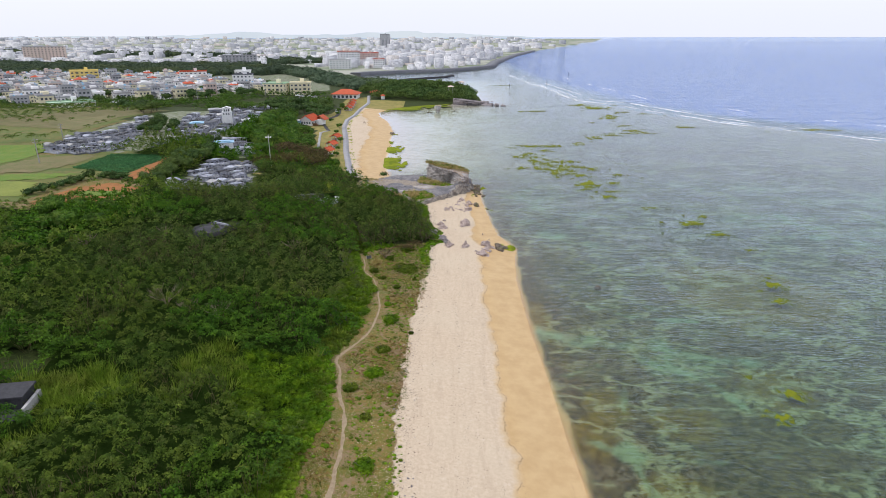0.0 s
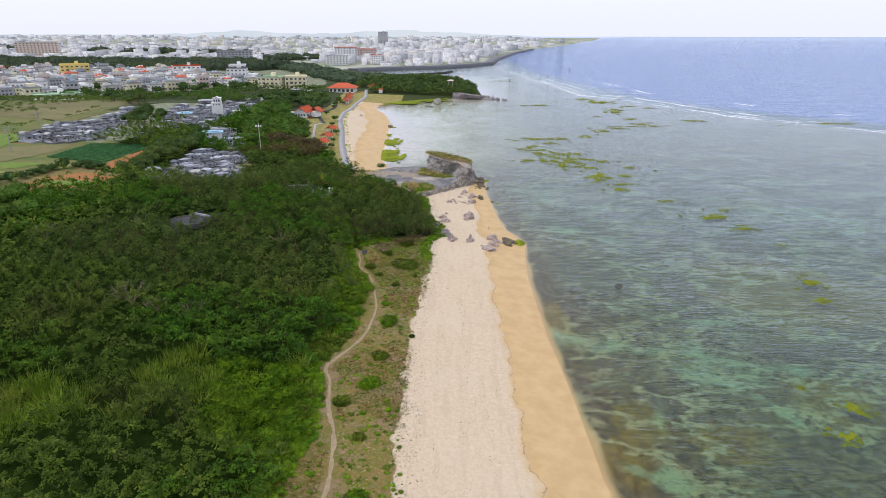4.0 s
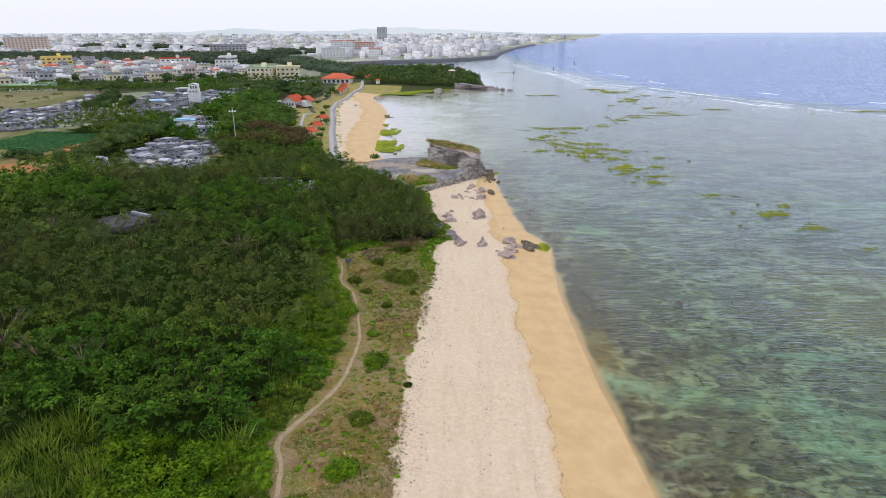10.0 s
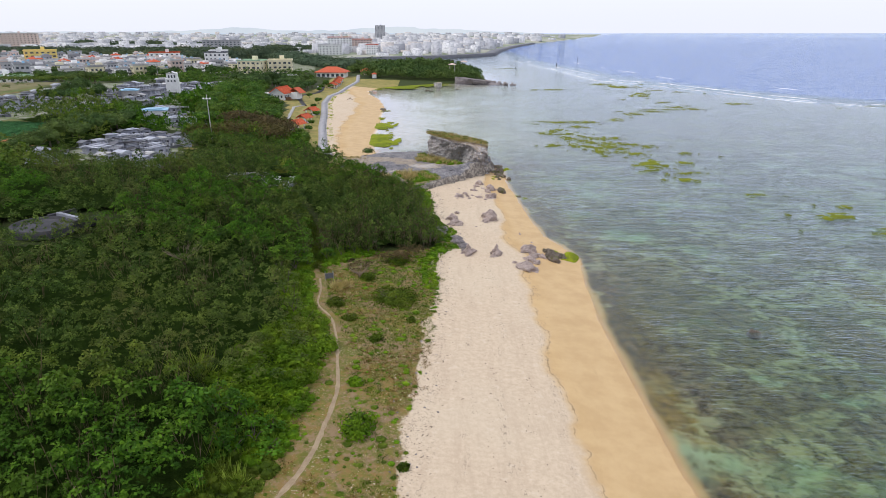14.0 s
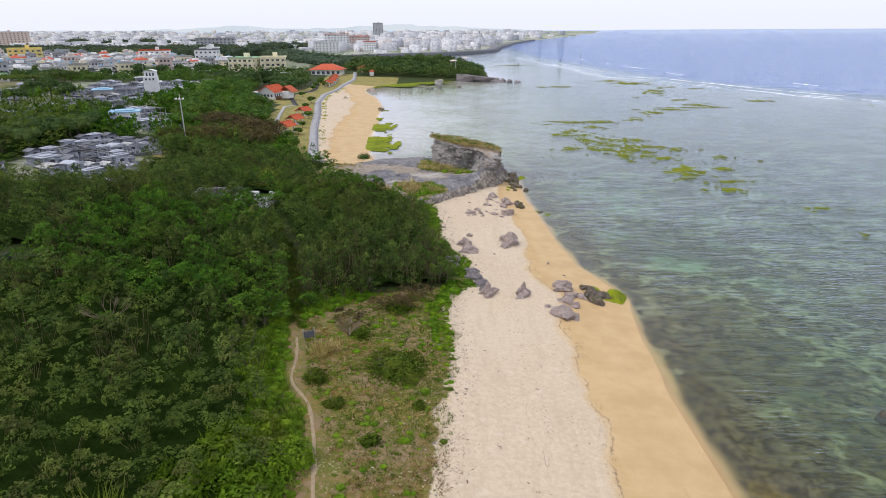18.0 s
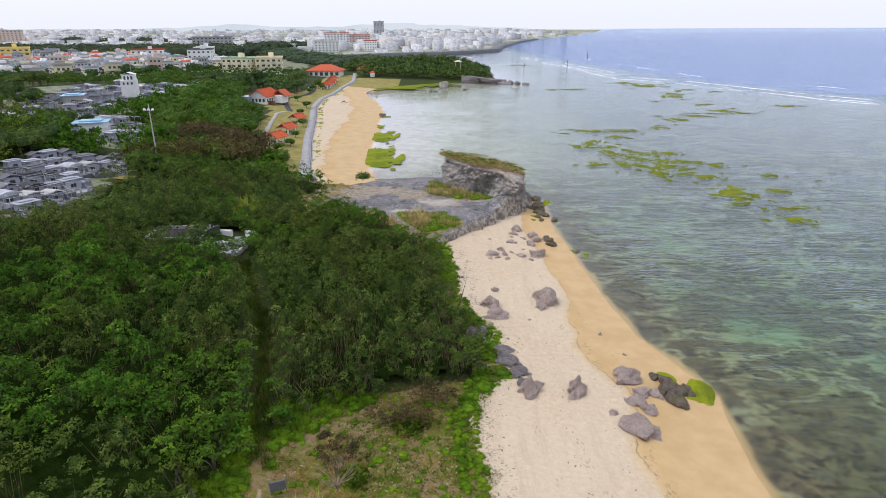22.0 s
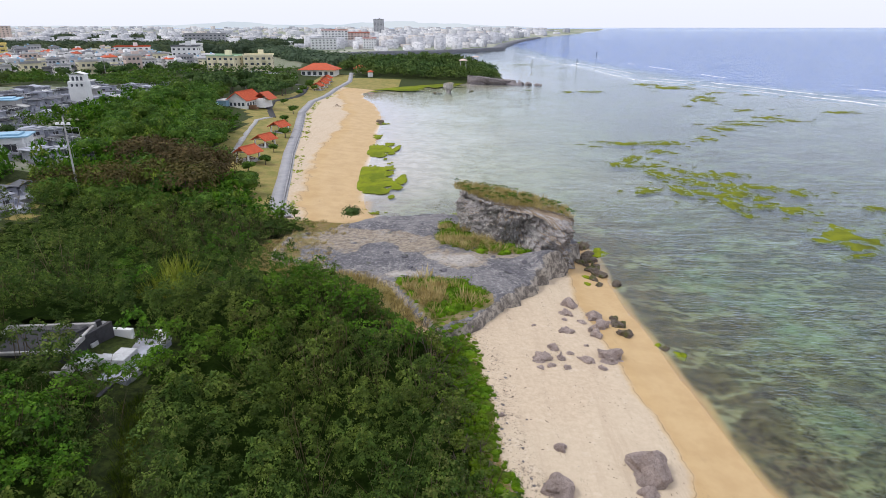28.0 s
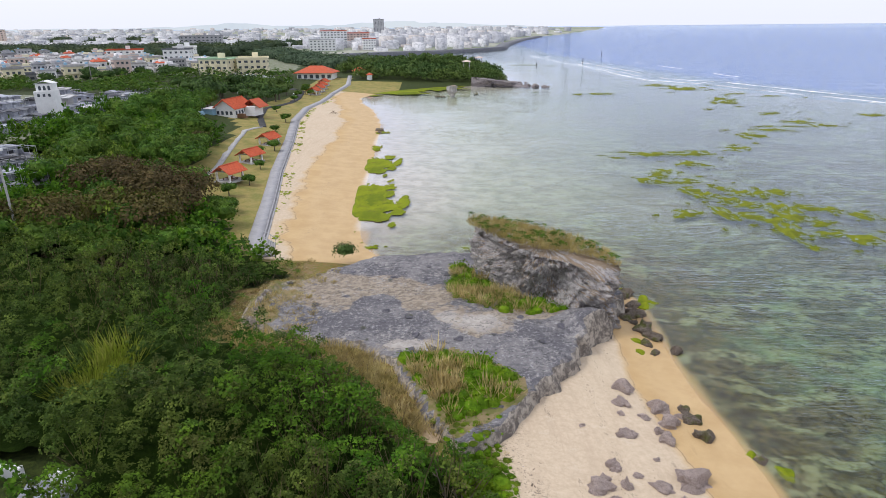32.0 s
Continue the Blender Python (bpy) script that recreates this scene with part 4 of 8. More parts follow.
ROCK_RING = [(-7.4, 205.2), (-5.8, 201.8), (-3.4, 196.9), (-1.2, 194.2), (1.2, 192.4), (3.6, 190.0), (5.6, 187.8), (7.8, 188.0), (9.0, 191), (9.8, 197), (8.6, 202.5), (4, 206.5), (-3, 208), (-6.8, 207.4)]
ROCK_TOP = [(-7.3, 204.6), (-5.7, 201.5), (-3.2, 197), (-0.8, 194.6), (2.4, 193.6), (5, 192.0), (7.0, 191.0), (8.2, 195), (7.4, 199), (4.8, 202.2), (1, 204.8), (-3, 206.3), (-6.5, 206.3)]


def rock_top(x, y):
    return 8.45 - 0.10 * (x + 7.2) - 0.9 * ramp01(195.2 - y, 0, 3.4) * ramp01(x, 3.5, 6)


tagged(new("headland_rock", crag("headland_rock", ROCK_RING, ROCK_TOP, (1.5, 199.5), -0.3, rock_top, lambda w: 0.9 * max(0.0, math.cos(w - 0.3)), 0.75, M_CLIFF, 64, 380, flare=0.3)),
       "large grey limestone rock with sheer pitted sides and grass on top", "rock")


# ---- boulders ----
def boulder_mesh(name, mat, seed, flat=0.6, peak=0.0, detail=3):
    bm = bmesh.new()
    bmesh.ops.create_icosphere(bm, subdivisions=detail, radius=0.5)
    off = Vector((seed * 5.3, seed * 1.7, seed * 2.9))
    for v in bm.verts:
        p = v.co.copy()
        k = 1 + 0.5 * (noise.turbulence(p * 1.8 + off, 3, False) - 0.5) + 0.22 * (noise.turbulence(p * 4.5 + off, 3, True) - 0.6)
        v.co = Vector((p.x * k, p.y * k, p.z * k * flat * 2))
        if v.co.z < -0.12:
            v.co.z = -0.12
        if peak:
            v.co.z *= 1 + peak * max(0.0, 1 - 2.2 * math.hypot(p.x, p.y))
    return bm_mesh(name, bm, mat)


BOULDERS = [boulder_mesh("boulder", M_BOULDER, s, f, pk) for s, f, pk in ((1, 0.42, 0), (2, 0.5, 0), (3, 0.36, 0), (4, 0.5, 0.8), (5, 0.3, 0))]
SLABS = [boulder_mesh("rock_slab", M_ROCK, s, f, 0) for s, f in ((6, 0.3), (7, 0.38), (8, 0.24))]
WETS = [boulder_mesh("wet_boulder", M_WETROCK, s, f, 0) for s, f in ((9, 0.5), (10, 0.4), (11, 0.6))]
MOSSY = [boulder_mesh("mossy_slab", M_ALGAE, s, f, 0) for s, f in ((12, 0.10), (13, 0.13))]


def lay(name, pool, rows, label, group, sink=0.04, deep=1.15):
    for i, (x, y, size) in enumerate(rows):
        ob = thing(name, label, "rock", group, me=pool[(i * 7 + int(x * 3)) % len(pool)])
        z = max(float(land_height(x, y)), -0.35)
        size *= 1.35 if pool is BOULDERS else 1.4 if pool is WETS else 1.1
        ob.matrix_basis = pose(x, y, z - sink * size, random.uniform(-8, 8), random.uniform(-8, 8), random.uniform(0, 360)) @ Matrix.Diagonal((size * deep, size * random.uniform(0.75, 1.05), size * random.uniform(0.75, 1.1), 1))


lay("boulder", BOULDERS, [(5.5, 181.9, 1.7), (4.6, 179.8, 1.3), (7.5, 179.2, 1.5), (3.9, 175.7, 1.6), (7.7, 177.5, 1.5), (1.9, 172.0, 1.0), (2.3, 170.2, 0.8), (0.4, 169.9, 1.5),
    (4.7, 170.1, 1.3), (7.0, 171.0, 2.5), (0.7, 176.4, 0.6), (5.3, 173.0, 0.6), (3.4, 171.1, 0.7), (1.0, 170.8, 0.8), (4.2, 178.3, 0.6), (9.1, 178.5, 0.9), (6.6, 176.2, 0.8), (6.0, 178.0, 1.0),
    (6.9, 175.2, 1.2), (2.6, 168.6, 0.7), (0.2, 168.4, 0.6), (5.8, 169.0, 0.9), (1.2, 168.8, 0.9)], "weathered brown limestone boulder half buried in sand", "boulders below the headland")
lay("boulder", BOULDERS, [(5.5, 155.4, 2.9), (4.9, 153.2, 1.2), (-1.1, 153.1, 2.2), (-0.4, 150.6, 2.5), (5.1, 136.1, 2.2), (1.2, 135.9, 2.1), (9.2, 131.1, 3.1), (10.4, 138.9, 2.5), (11.0, 136.5, 1.9), (10.9, 134.0, 1.4),
    (10.1, 135.1, 1.8), (7.7, 133.3, 0.8), (12.2, 136.4, 1.2), (-0.1, 157.4, 0.9), (10.2, 147.8, 0.5), (11.6, 143.6, 0.4), (-1.4, 148.3, 0.6), (-4.4, 151.6, 0.7), (3.0, 150.0, 0.35), (-4.0, 161, 0.5)], "weathered brown limestone boulder lying on the sand", "boulders on the beach")
lay("rock_slab", SLABS, [(-3.0, 145.4, 3.0), (-0.4, 140.6, 3.2), (0.3, 138.6, 2.6), (-0.6, 143.0, 2.4), (0.6, 136.9, 1.6), (-2.2, 144.0, 1.4)], "low grey limestone slab at the edge of the scrub", "rock slabs by the scrub")
lay("wet_boulder", WETS, [(9.7, 179.4, 1.0), (9.8, 178.1, 1.2), (9.9, 176.1, 1.5), (11.0, 197.1, 1.9), (10.9, 193.5, 1.9), (11.4, 199.2, 1.6), (11.3, 191.9, 1.6), (9.9, 196.0, 1.5), (11.7, 202.3, 2.0), (10.4, 201.5, 1.9), (10.2, 190.4, 1.2),
    (10.4, 188.6, 0.8), (13.2, 173.7, 0.8), (14.0, 137.6, 2.5), (13.9, 135.7, 2.0), (15.4, 137.4, 1.6), (13.1, 139.4, 1.1), (13.2, 136.9, 1.3), (12.7, 189.2, 1.1), (10.2, 194.8, 1.0), (33.0, 113.8, 1.1)], "dark wet boulder with green algae at the waterline", "wet boulders at the waterline")
lay("mossy_slab", MOSSY, [(13.2, 200.4, 3.4), (10.2, 204.0, 2.0), (14.1, 172.4, 1.5), (14.5, 139.2, 2.3), (16.6, 136.4, 3.9), (12.7, 174.2, 0.9), (9.4, 190.8, 1.4), (9.0, 188.6, 1.0)], "flat rock coated in bright green algae", "algae rocks at the waterline", 0.02, 1.3)


# loose broken plates on the pavement
plates = [boulder_mesh("plate", M_PAVE, s, 0.16, 0, 2) for s in (21, 22, 23)]
prng = random.Random(17)
for k in range(90):
    x, y = prng.uniform(-28, 8), prng.uniform(174, 209)
    if 0.8 < float(ring_dist(np.array(x), np.array(y), PLATEAU)) < 9 and float(ring_dist(np.array(x), np.array(y), ROCK_RING)) < -0.5 and not inside(np.array(x), np.array(y), [(-9, 172), (-15, 184), (-9, 186), (-3, 181)]):
        s = prng.uniform(0.5, 1.6)
        part("plate", prng.choice(plates), headland, m=pose(x, y, float(plateau_height(np.array(x), np.array(y))[0]) - 0.02, prng.uniform(-5, 5), prng.uniform(-5, 5), prng.uniform(0, 360)) @ Matrix.Diagonal((s, s * prng.uniform(0.6, 1), s * 0.8, 1)))

# ---- reef patches and algae beds ----
def patch_mesh(name, mat, seed, ragged=0.9, rise=0.10, cells=46):
    """A low bed of weed about one metre across, with a ragged outline, inlets and loose bits."""
    x, y = np.meshgrid(np.linspace(-0.75, 0.75, cells), np.linspace(-0.75, 0.75, cells))
    r = np.hypot(x, y)
    full = 1 - 2.0 * r + ragged * fbm(x, y, 4.2, seed + 90, 5)
    f = grid_faces(cells, cells)
    f = f[(full.ravel()[f] > -0.05).any(1)]
    z = np.clip(full, -0.3, 0.35) / 0.35 * rise + 0.03 * fbm(x, y, 14, seed + 60, 3) * (full > 0) - 0.03
    return mesh_np(name, np.stack([x, y, z], -1).reshape(-1, 3), f, mat)


PATCHES = [patch_mesh("reef_patch", M_REEFWEED, s, 1.9) for s in range(6)]
BEDS = [patch_mesh("algae_bed", M_ALGAE, s + 9, 1.35) for s in range(3)]
reef_rng = random.Random(5)


def reef(x, y, wide, long_, turn=0.0, scatter=0, name="reef_patch", pool=PATCHES, label="weed-covered coral patch just above the water", group="reef patches in the lagoon", z=0.0):
    spots = [(x, y, wide, long_)]
    for _ in range(scatter * (2 if pool is PATCHES else 1)):
        spots.append((x + reef_rng.gauss(0, wide * 0.9), y + reef_rng.gauss(0, long_ * 1.3), wide * reef_rng.uniform(0.12, 0.4), long_ * reef_rng.uniform(0.15, 0.4)))
    for sx, sy, w, l in spots:
        ob = thing(name, label, "reef" if pool is PATCHES else "algae", group, me=reef_rng.choice(pool))
        ob.matrix_basis = pose(sx, sy, z, 0, 0, turn + reef_rng.uniform(-15, 15)) @ Matrix.Diagonal((w * (0.85 if pool is PATCHES else 1.2), l * (1.35 if pool is PATCHES else 1.1), 0.45 if pool is PATCHES else 0.2, 1))


NEAR_REEF = [(41.6, 283.8, 8.2, 4.3), (52.0, 284.0, 6.8, 5.9), (46.2, 272.9, 5.4, 4.9), (37.9, 265.3, 3.6, 5.3), (35.5, 261.7, 3.5, 6.1), (31.1, 257.7, 3.8, 5.2), (34.5, 255.4, 4.5, 2.2), (39.5, 255.9, 3.9, 4.0), (37.0, 249.4, 3.7, 5.4), (38.6, 246.0, 4.1, 5.0), (43.6, 250.2, 3.0, 4.1),
             (45.9, 247.2, 4.2, 4.6), (49.4, 246.7, 3.1, 4.8), (52.9, 247.4, 5.2, 5.4), (41.6, 242.3, 4.0, 4.4), (43.6, 239.1, 4.9, 4.2), (47.8, 237.7, 3.8, 6.1), (51.7, 236.8, 4.7, 4.3), (47.4, 232.5, 4.6, 4.9)]
SIDE_REEF = [(37.0, 234.6, 2.3, 6.4), (39.6, 232.6, 4.6, 4.6), (43.3, 230.0, 5.4, 3.4), (43.0, 225.2, 3.4, 6.7), (31.0, 234.4, 4.7, 3.8), (56.0, 236.0, 3.8, 3.6), (58.5, 232.2, 4.1, 5.1), (50.3, 228.5, 3.9, 2.4), (47.9, 223.3, 4.2, 3.1), (51.7, 221.0, 6.1, 5.6), (65.0, 289.5, 7.0, 6.4),
             (51.8, 206.9, 8.1, 10.7), (53.9, 189.2, 4.5, 4.7), (61.0, 208.4, 3.3, 2.9), (57, 196, 5, 1.6), (49, 199, 5, 1.5), (70.3, 159.6, 6.2, 4.6), (76.2, 166.1, 2.6, 2.8), (63.3, 175.6, 4.1, 1.8), (74.2, 149.3, 5.7, 2.0), (76.4, 137.0, 2.1, 1.4)]
FAR_REEF = [(76.8, 308.3, 7.8, 10), (88.4, 317.5, 10.6, 5), (104.6, 332.3, 8.7, 8), (107.1, 325.1, 7.6, 7), (102.8, 385.0, 9.9, 11), (104.8, 352.2, 7.7, 4.7), (108.2, 396.4, 10.0, 12), (109.5, 442.4, 16.7, 14), (137.8, 346.4, 10.0, 5), (101.7, 461.3, 15.6, 10), (58.5, 421.2, 17.7, 8),
            (210.2, 336, 24, 6), (121.0, 416.0, 10.5, 6), (133.7, 407.1, 6.8, 5), (36, 286, 6, 2), (95, 324, 12, 3), (62, 640, 26, 6)]
for rows_, bits in ((NEAR_REEF, 1), (SIDE_REEF, 1), (FAR_REEF, 1)):
    for x, y, w, l in rows_:
        reef(x, y, w * 1.15, l * 0.68, 0, bits)
for row in [(71, 115, 5.0, 2.6, -15, 1), (68, 106.5, 3.4, 1.8, 0, 1), (52.6, 73, 3.0, 2.6, 20, 1), (48, 67, 3.2, 1.8, 0, 1), (66, 222, 4, 2, 0, 2)]:
    reef(*row)
for row in [(-23.2, 238, 8, 15, 5, 0), (-23.6, 249, 7, 13, 5, 0), (-25.3, 272, 6, 15, 4, 1), (-14, 210.5, 2.5, 1.6, 0, 3), (-8, 211.5, 3, 2, 0, 3), (-17, 214, 1.2, 1, 0, 5), (-20, 219, 1.2, 1, 0, 4), (-28, 318, 3, 3, 0, 0)]:
    reef(*row, "algae_bed", BEDS, "bed of bright green algae at the water's edge", "algae beds on the bay beach", 0.10)
for row in [(-38, 448, 30, 26, 20, 0), (-16, 458, 28, 16, 15, 0), (-30, 436, 20, 14, 20, 2)]:
    reef(*row, "algae_bed", BEDS, "wide flat of bright green algae below the peninsula", "algae flats by the peninsula", 0.14)


# ---- growth ----
def blades(spots, ups, length, width, rng, spread=0.5, facing=True):
    """Leaf quads at spots: verts (n, 4, 3). Facing leaves lie across ups, with some scatter; others point along it."""
    nn = len(spots)
    up = ups + rng.normal(0, spread, (nn, 3))
    up /= np.linalg.norm(up, axis=1)[:, None]
    side = np.cross(up, rng.normal(0, 1, (nn, 3)))
    side /= np.linalg.norm(side, axis=1)[:, None] + 1e-9
    d = np.cross(side, up) if facing else up
    ln, wd = (length * rng.uniform(0.6, 1.3, nn))[:, None], (width * rng.uniform(0.7, 1.3, nn))[:, None]
    mid = spots + d * ln * 0.5 + (up * ln * 0.12 if facing else 0)
    return np.stack([spots, mid + side * wd * 0.5, spots + d * ln, mid - side * wd * 0.5], 1)


def tuft_cloud(rng, tufts, per, radius, height, tuft_r, leaf_l, leaf_w, lift=0.35, tip=1.6):
    """A crown of small tufts: rounded heads of leaves at different heights."""
    out = []
    for _ in range(tufts):
        a, r = rng.uniform(0, 6.283), radius * math.sqrt(rng.uniform(0, 1))
        c = np.array([r * math.cos(a), r * math.sin(a), height * (1 - 0.45 * (r / radius) ** 2) * rng.uniform(0.8, 1.08)])
        q = rng.normal(0, 1, (per, 3))
        q /= np.linalg.norm(q, axis=1)[:, None]
        q[:, 2] = np.abs(q[:, 2]) * tip - 0.45 * (tip - 0.9)
        out.append(blades(c + q * tuft_r * rng.uniform(0.5, 1.0, (per, 1)), q * (1 - lift) + np.array([0, 0, lift]), leaf_l, leaf_w, rng, 0.45))
    return np.concatenate(out)


def head_cloud(rng, heads, per, reach, low, rise, head_r, leaf_l, leaf_w, lift=0.55):
    """One rounded crown: leafy heads set close over a dome, with the stem side left open."""
    out = []
    for k in range(heads):
        a, r = k * 2.4 + rng.uniform(-0.4, 0.4), math.sqrt((k + 0.4) / heads) * rng.uniform(0.85, 1.1)
        c = np.array([reach * r * math.cos(a), reach * r * math.sin(a), low + rise * math.sqrt(max(0.0, 1 - 0.92 * min(r, 1.0) ** 2)) * rng.uniform(0.88, 1.1)])
        q = rng.normal(0, 1, (per, 3))
        q /= np.linalg.norm(q, axis=1)[:, None]
        q[:, 2] = np.abs(q[:, 2]) - 0.15
        out.append(blades(c + q * head_r * rng.uniform(0.45, 1.0, (per, 1)), q * (1 - lift) + np.array([0.25 * math.cos(a) * r, 0.25 * math.sin(a) * r, lift]), leaf_l, leaf_w, rng, 0.32))
    return np.concatenate(out)


def dome_cloud(rng, count, rx, rz, z0, leaf_l, leaf_w, flat=0.2):
    q = rng.normal(0, 1, (count, 3))
    q /= np.linalg.norm(q, axis=1)[:, None]
    q[:, 2] = np.abs(q[:, 2])
    lump = 1 + 0.22 * np.sin(q[:, 0] * 5 + rng.uniform(0, 6)) * np.sin(q[:, 1] * 6 + rng.uniform(0, 6))
    p = q * np.array([rx, rx, rz]) * (lump * rng.uniform(0.78, 1.0, count))[:, None] + np.array([0, 0, z0])
    return blades(p, np.stack([q[:, 0], q[:, 1], q[:, 2] + flat], 1), leaf_l, leaf_w, rng, 0.4)


def reed_cloud(rng, count, radius, length, width, lean=0.22):
    a, r = rng.uniform(0, 6.283, count), radius * np.sqrt(rng.uniform(0, 1, count))
    p = np.stack([r * np.cos(a), r * np.sin(a), np.zeros(count)], 1)
    out = np.stack([np.cos(a) * 0.35, np.sin(a) * 0.35, np.ones(count)], 1)
    return blades(p, out, length, width, rng, lean, False)


def quads_mesh(name, q, mat):
    q = q.reshape(-1, 3)
    return mesh_np(name, q, np.arange(len(q)).reshape(-1, 4), mat)


def strew(name, templates, spots, mat, label, category, rng):
    """One mesh of many plants: spots (n, 5) of x, y, z, size, height factor."""
    blocks = []
    pick = rng.integers(0, len(templates), len(spots))
    turn = rng.uniform(0, 6.283, len(spots))
    for k, t in enumerate(templates):
        s = spots[pick == k]
        if not len(s):
            continue
        c, sn = np.cos(turn[pick == k])[:, None, None], np.sin(turn[pick == k])[:, None, None]
        t = t[None]
        x, y, z = t[..., 0], t[..., 1], t[..., 2]
        sc = s[:, 3][:, None, None]
        blocks.append(np.stack([(x * c - y * sn) * sc + s[:, 0][:, None, None], (x * sn + y * c) * sc + s[:, 1][:, None, None], z * sc * s[:, 4][:, None, None] + s[:, 2][:, None, None]], -1).reshape(-1, 4, 3))
    return tagged(new(name, quads_mesh(name, np.concatenate(blocks), mat)), label, category, kind="stuff")


def jitter_grid(x0, x1, y0, y1, step, rng):
    x, y = np.meshgrid(np.arange(x0, x1, step), np.arange(y0, y1, step))
    return (x + rng.uniform(-0.45, 0.45, x.shape) * step).ravel(), (y + rng.uniform(-0.45, 0.45, y.shape) * step).ravel()


def core(levels, sides=8, squash=1.0):
    """The dim inside of a bush: a closed lumpy hull of quads below its leaves."""
    out = []
    for (z0, r0), (z1, r1) in zip(levels, levels[1:]):
        for i in range(sides):
            a, b = 2 * math.pi * i / sides, 2 * math.pi * (i + 1) / sides
            out.append([(r0 * math.cos(a), r0 * math.sin(a), z0), (r0 * math.cos(b), r0 * math.sin(b), z0), (r1 * math.cos(b), r1 * math.sin(b), z1), (r1 * math.cos(a), r1 * math.sin(a), z1)])
    return np.array(out)


def olive(rng, tufts, per, leaf_l, leaf_w):
    return tuft_cloud(rng, tufts, per, 0.74, 2.6, 0.36, leaf_l, leaf_w)


def broad(rng, tufts, per, leaf_l, leaf_w):
    return tuft_cloud(rng, tufts, per, 0.95, 2.35, 0.36, leaf_l, leaf_w, 0.7, 1.0)


grow = np.random.default_rng(11)
OLIVE_T = [head_cloud(grow, 8, 12, 0.58, 1.5, 1.2, 0.24, 0.24, 0.15) for _ in range(8)]
GREEN_T = [head_cloud(grow, 9, 11, 0.82, 1.4, 1.05, 0.28, 0.27, 0.20, 0.65) for _ in range(6)]
OLIVE_N = [head_cloud(grow, 10, 14, 0.58, 1.55, 1.25, 0.20, 0.17, 0.11) for _ in range(10)]
TWIG_T = [np.concatenate([reed_cloud(grow, 9, 0.42, 2.75, 0.05, 0.20), tuft_cloud(grow, 3, 4, 0.5, 2.6, 0.28, 0.16, 0.07)]) for _ in range(5)]
GREEN_N = [head_cloud(grow, 12, 13, 0.78, 1.5, 1.05, 0.22, 0.175, 0.135, 0.65) for _ in range(8)]
OLIVE_F = [head_cloud(grow, 6, 7, 0.62, 1.5, 1.15, 0.28, 0.38, 0.25) for _ in range(6)]
GREEN_F = [broad(grow, 6, 7, 0.48, 0.36) for _ in range(6)]
REED_T = [reed_cloud(grow, 40, 0.8, 1.7, 0.09) for _ in range(4)]
REED_TALL = [reed_cloud(grow, 95, 0.85, 1.9, 0.075, 0.42) for _ in range(4)]
CANE_T = [reed_cloud(grow, 85, 0.85, 1.75, 0.07, 0.5) for _ in range(5)]
FRESH_T = [np.concatenate([dome_cloud(grow, 95, 0.85, 0.7, 1.15, 0.32, 0.18), reed_cloud(grow, 26, 0.7, 2.0, 0.08, 0.45)]) for _ in range(4)]
CREEP_T = [np.concatenate([dome_cloud(grow, 44, 0.9, 0.45, 0.15, 0.19, 0.15), core(((0.0, 0.7), (0.3, 0.5), (0.45, 0.05)), 6)]) for _ in range(4)]
FRESH = [(-30.3, 73.6), (-26.8, 74.8), (-20.4, 75.8), (-16.9, 73.6), (-16, 68.2), (-15.4, 62.7), (-19, 58), (-24.3, 57.2), (-28.2, 62.6), (-28.8, 68.2)]
LUSH_EDGE = [(-23, 94), (-22, 107), (-17.5, 108), (-15.3, 104), (-14.3, 97), (-15.5, 92)]
CLEARINGS = [((-41.2, 163.6), 2.3), ((-38.4, 163.6), 2.3), ((-36.6, 165.0), 1.3), ((-33.9, 164.0), 3.0), ((-33.9, 161.0), 2.2), ((-53, 124), 4.6), ((-52, 57), 3.4), ((-57, 65), 3.0), ((-50, 131), 2.2), ((-77, 163), 3.0)]


def open_ground(x, y):
    """Where scrub stands: left of its edge and clear of tracks, tombs, fields and the bay."""
    edge = edge_at(SCRUB_EDGE, y) + (0.8 + 1.4 * ramp01(y, 130, 118)) * fbm(x, y, 0.22, 21) - 1.0 * ramp01(y, 130, 118)
    ok = (x < edge - 0.4) & (seg_dist(x, y, FOOTPATH) > 0.95 - 0.2 * ramp01(y, 118, 132)) & (coast_dist(x, y) > 6) & (x > -0.78 * (y + 6) - 14)
    ok &= ~inside(x, y, GRAVES_FAR) & ~inside(x, y, GRAVES_NEAR) & ~inside(x, y, GRAVES_MID) & ~inside(x, y, FARM) & ~inside(x, y, TOWN)
    ok &= ~inside(x, y, [(-62, 196), (-70, 212), (-77, 219), (-74, 208), (-66, 198)])
    for (cx, cy), r in CLEARINGS:
        ok &= np.hypot(x - cx, y - cy) > r
    ok &= ~inside(x, y, [(-60, 290), (-90, 288), (-92, 345), (-62, 345)])
    return ok


sx, sy = jitter_grid(-140, 0, 22, 300, 1.22, grow)
ok = open_ground(sx, sy)
sx, sy = sx[ok], sy[ok]
far = sy + 0.6 * -sx
kindn = fbm(sx, sy, 0.045, 31) + 0.35 * fbm(sx, sy, 0.2, 32)
lush = 1.2 * inside(sx, sy, FRESH) + 0.30 * ramp01(100 - sy, 0, 40) + 0.45 * ramp01(sy, 205, 225) + 0.08 * ramp01(-52 - sx, 0, 25) - 0.35 * ramp01(sx, -24, -18) * ramp01(sy, 124, 132) * ramp01(sy, 165, 155)


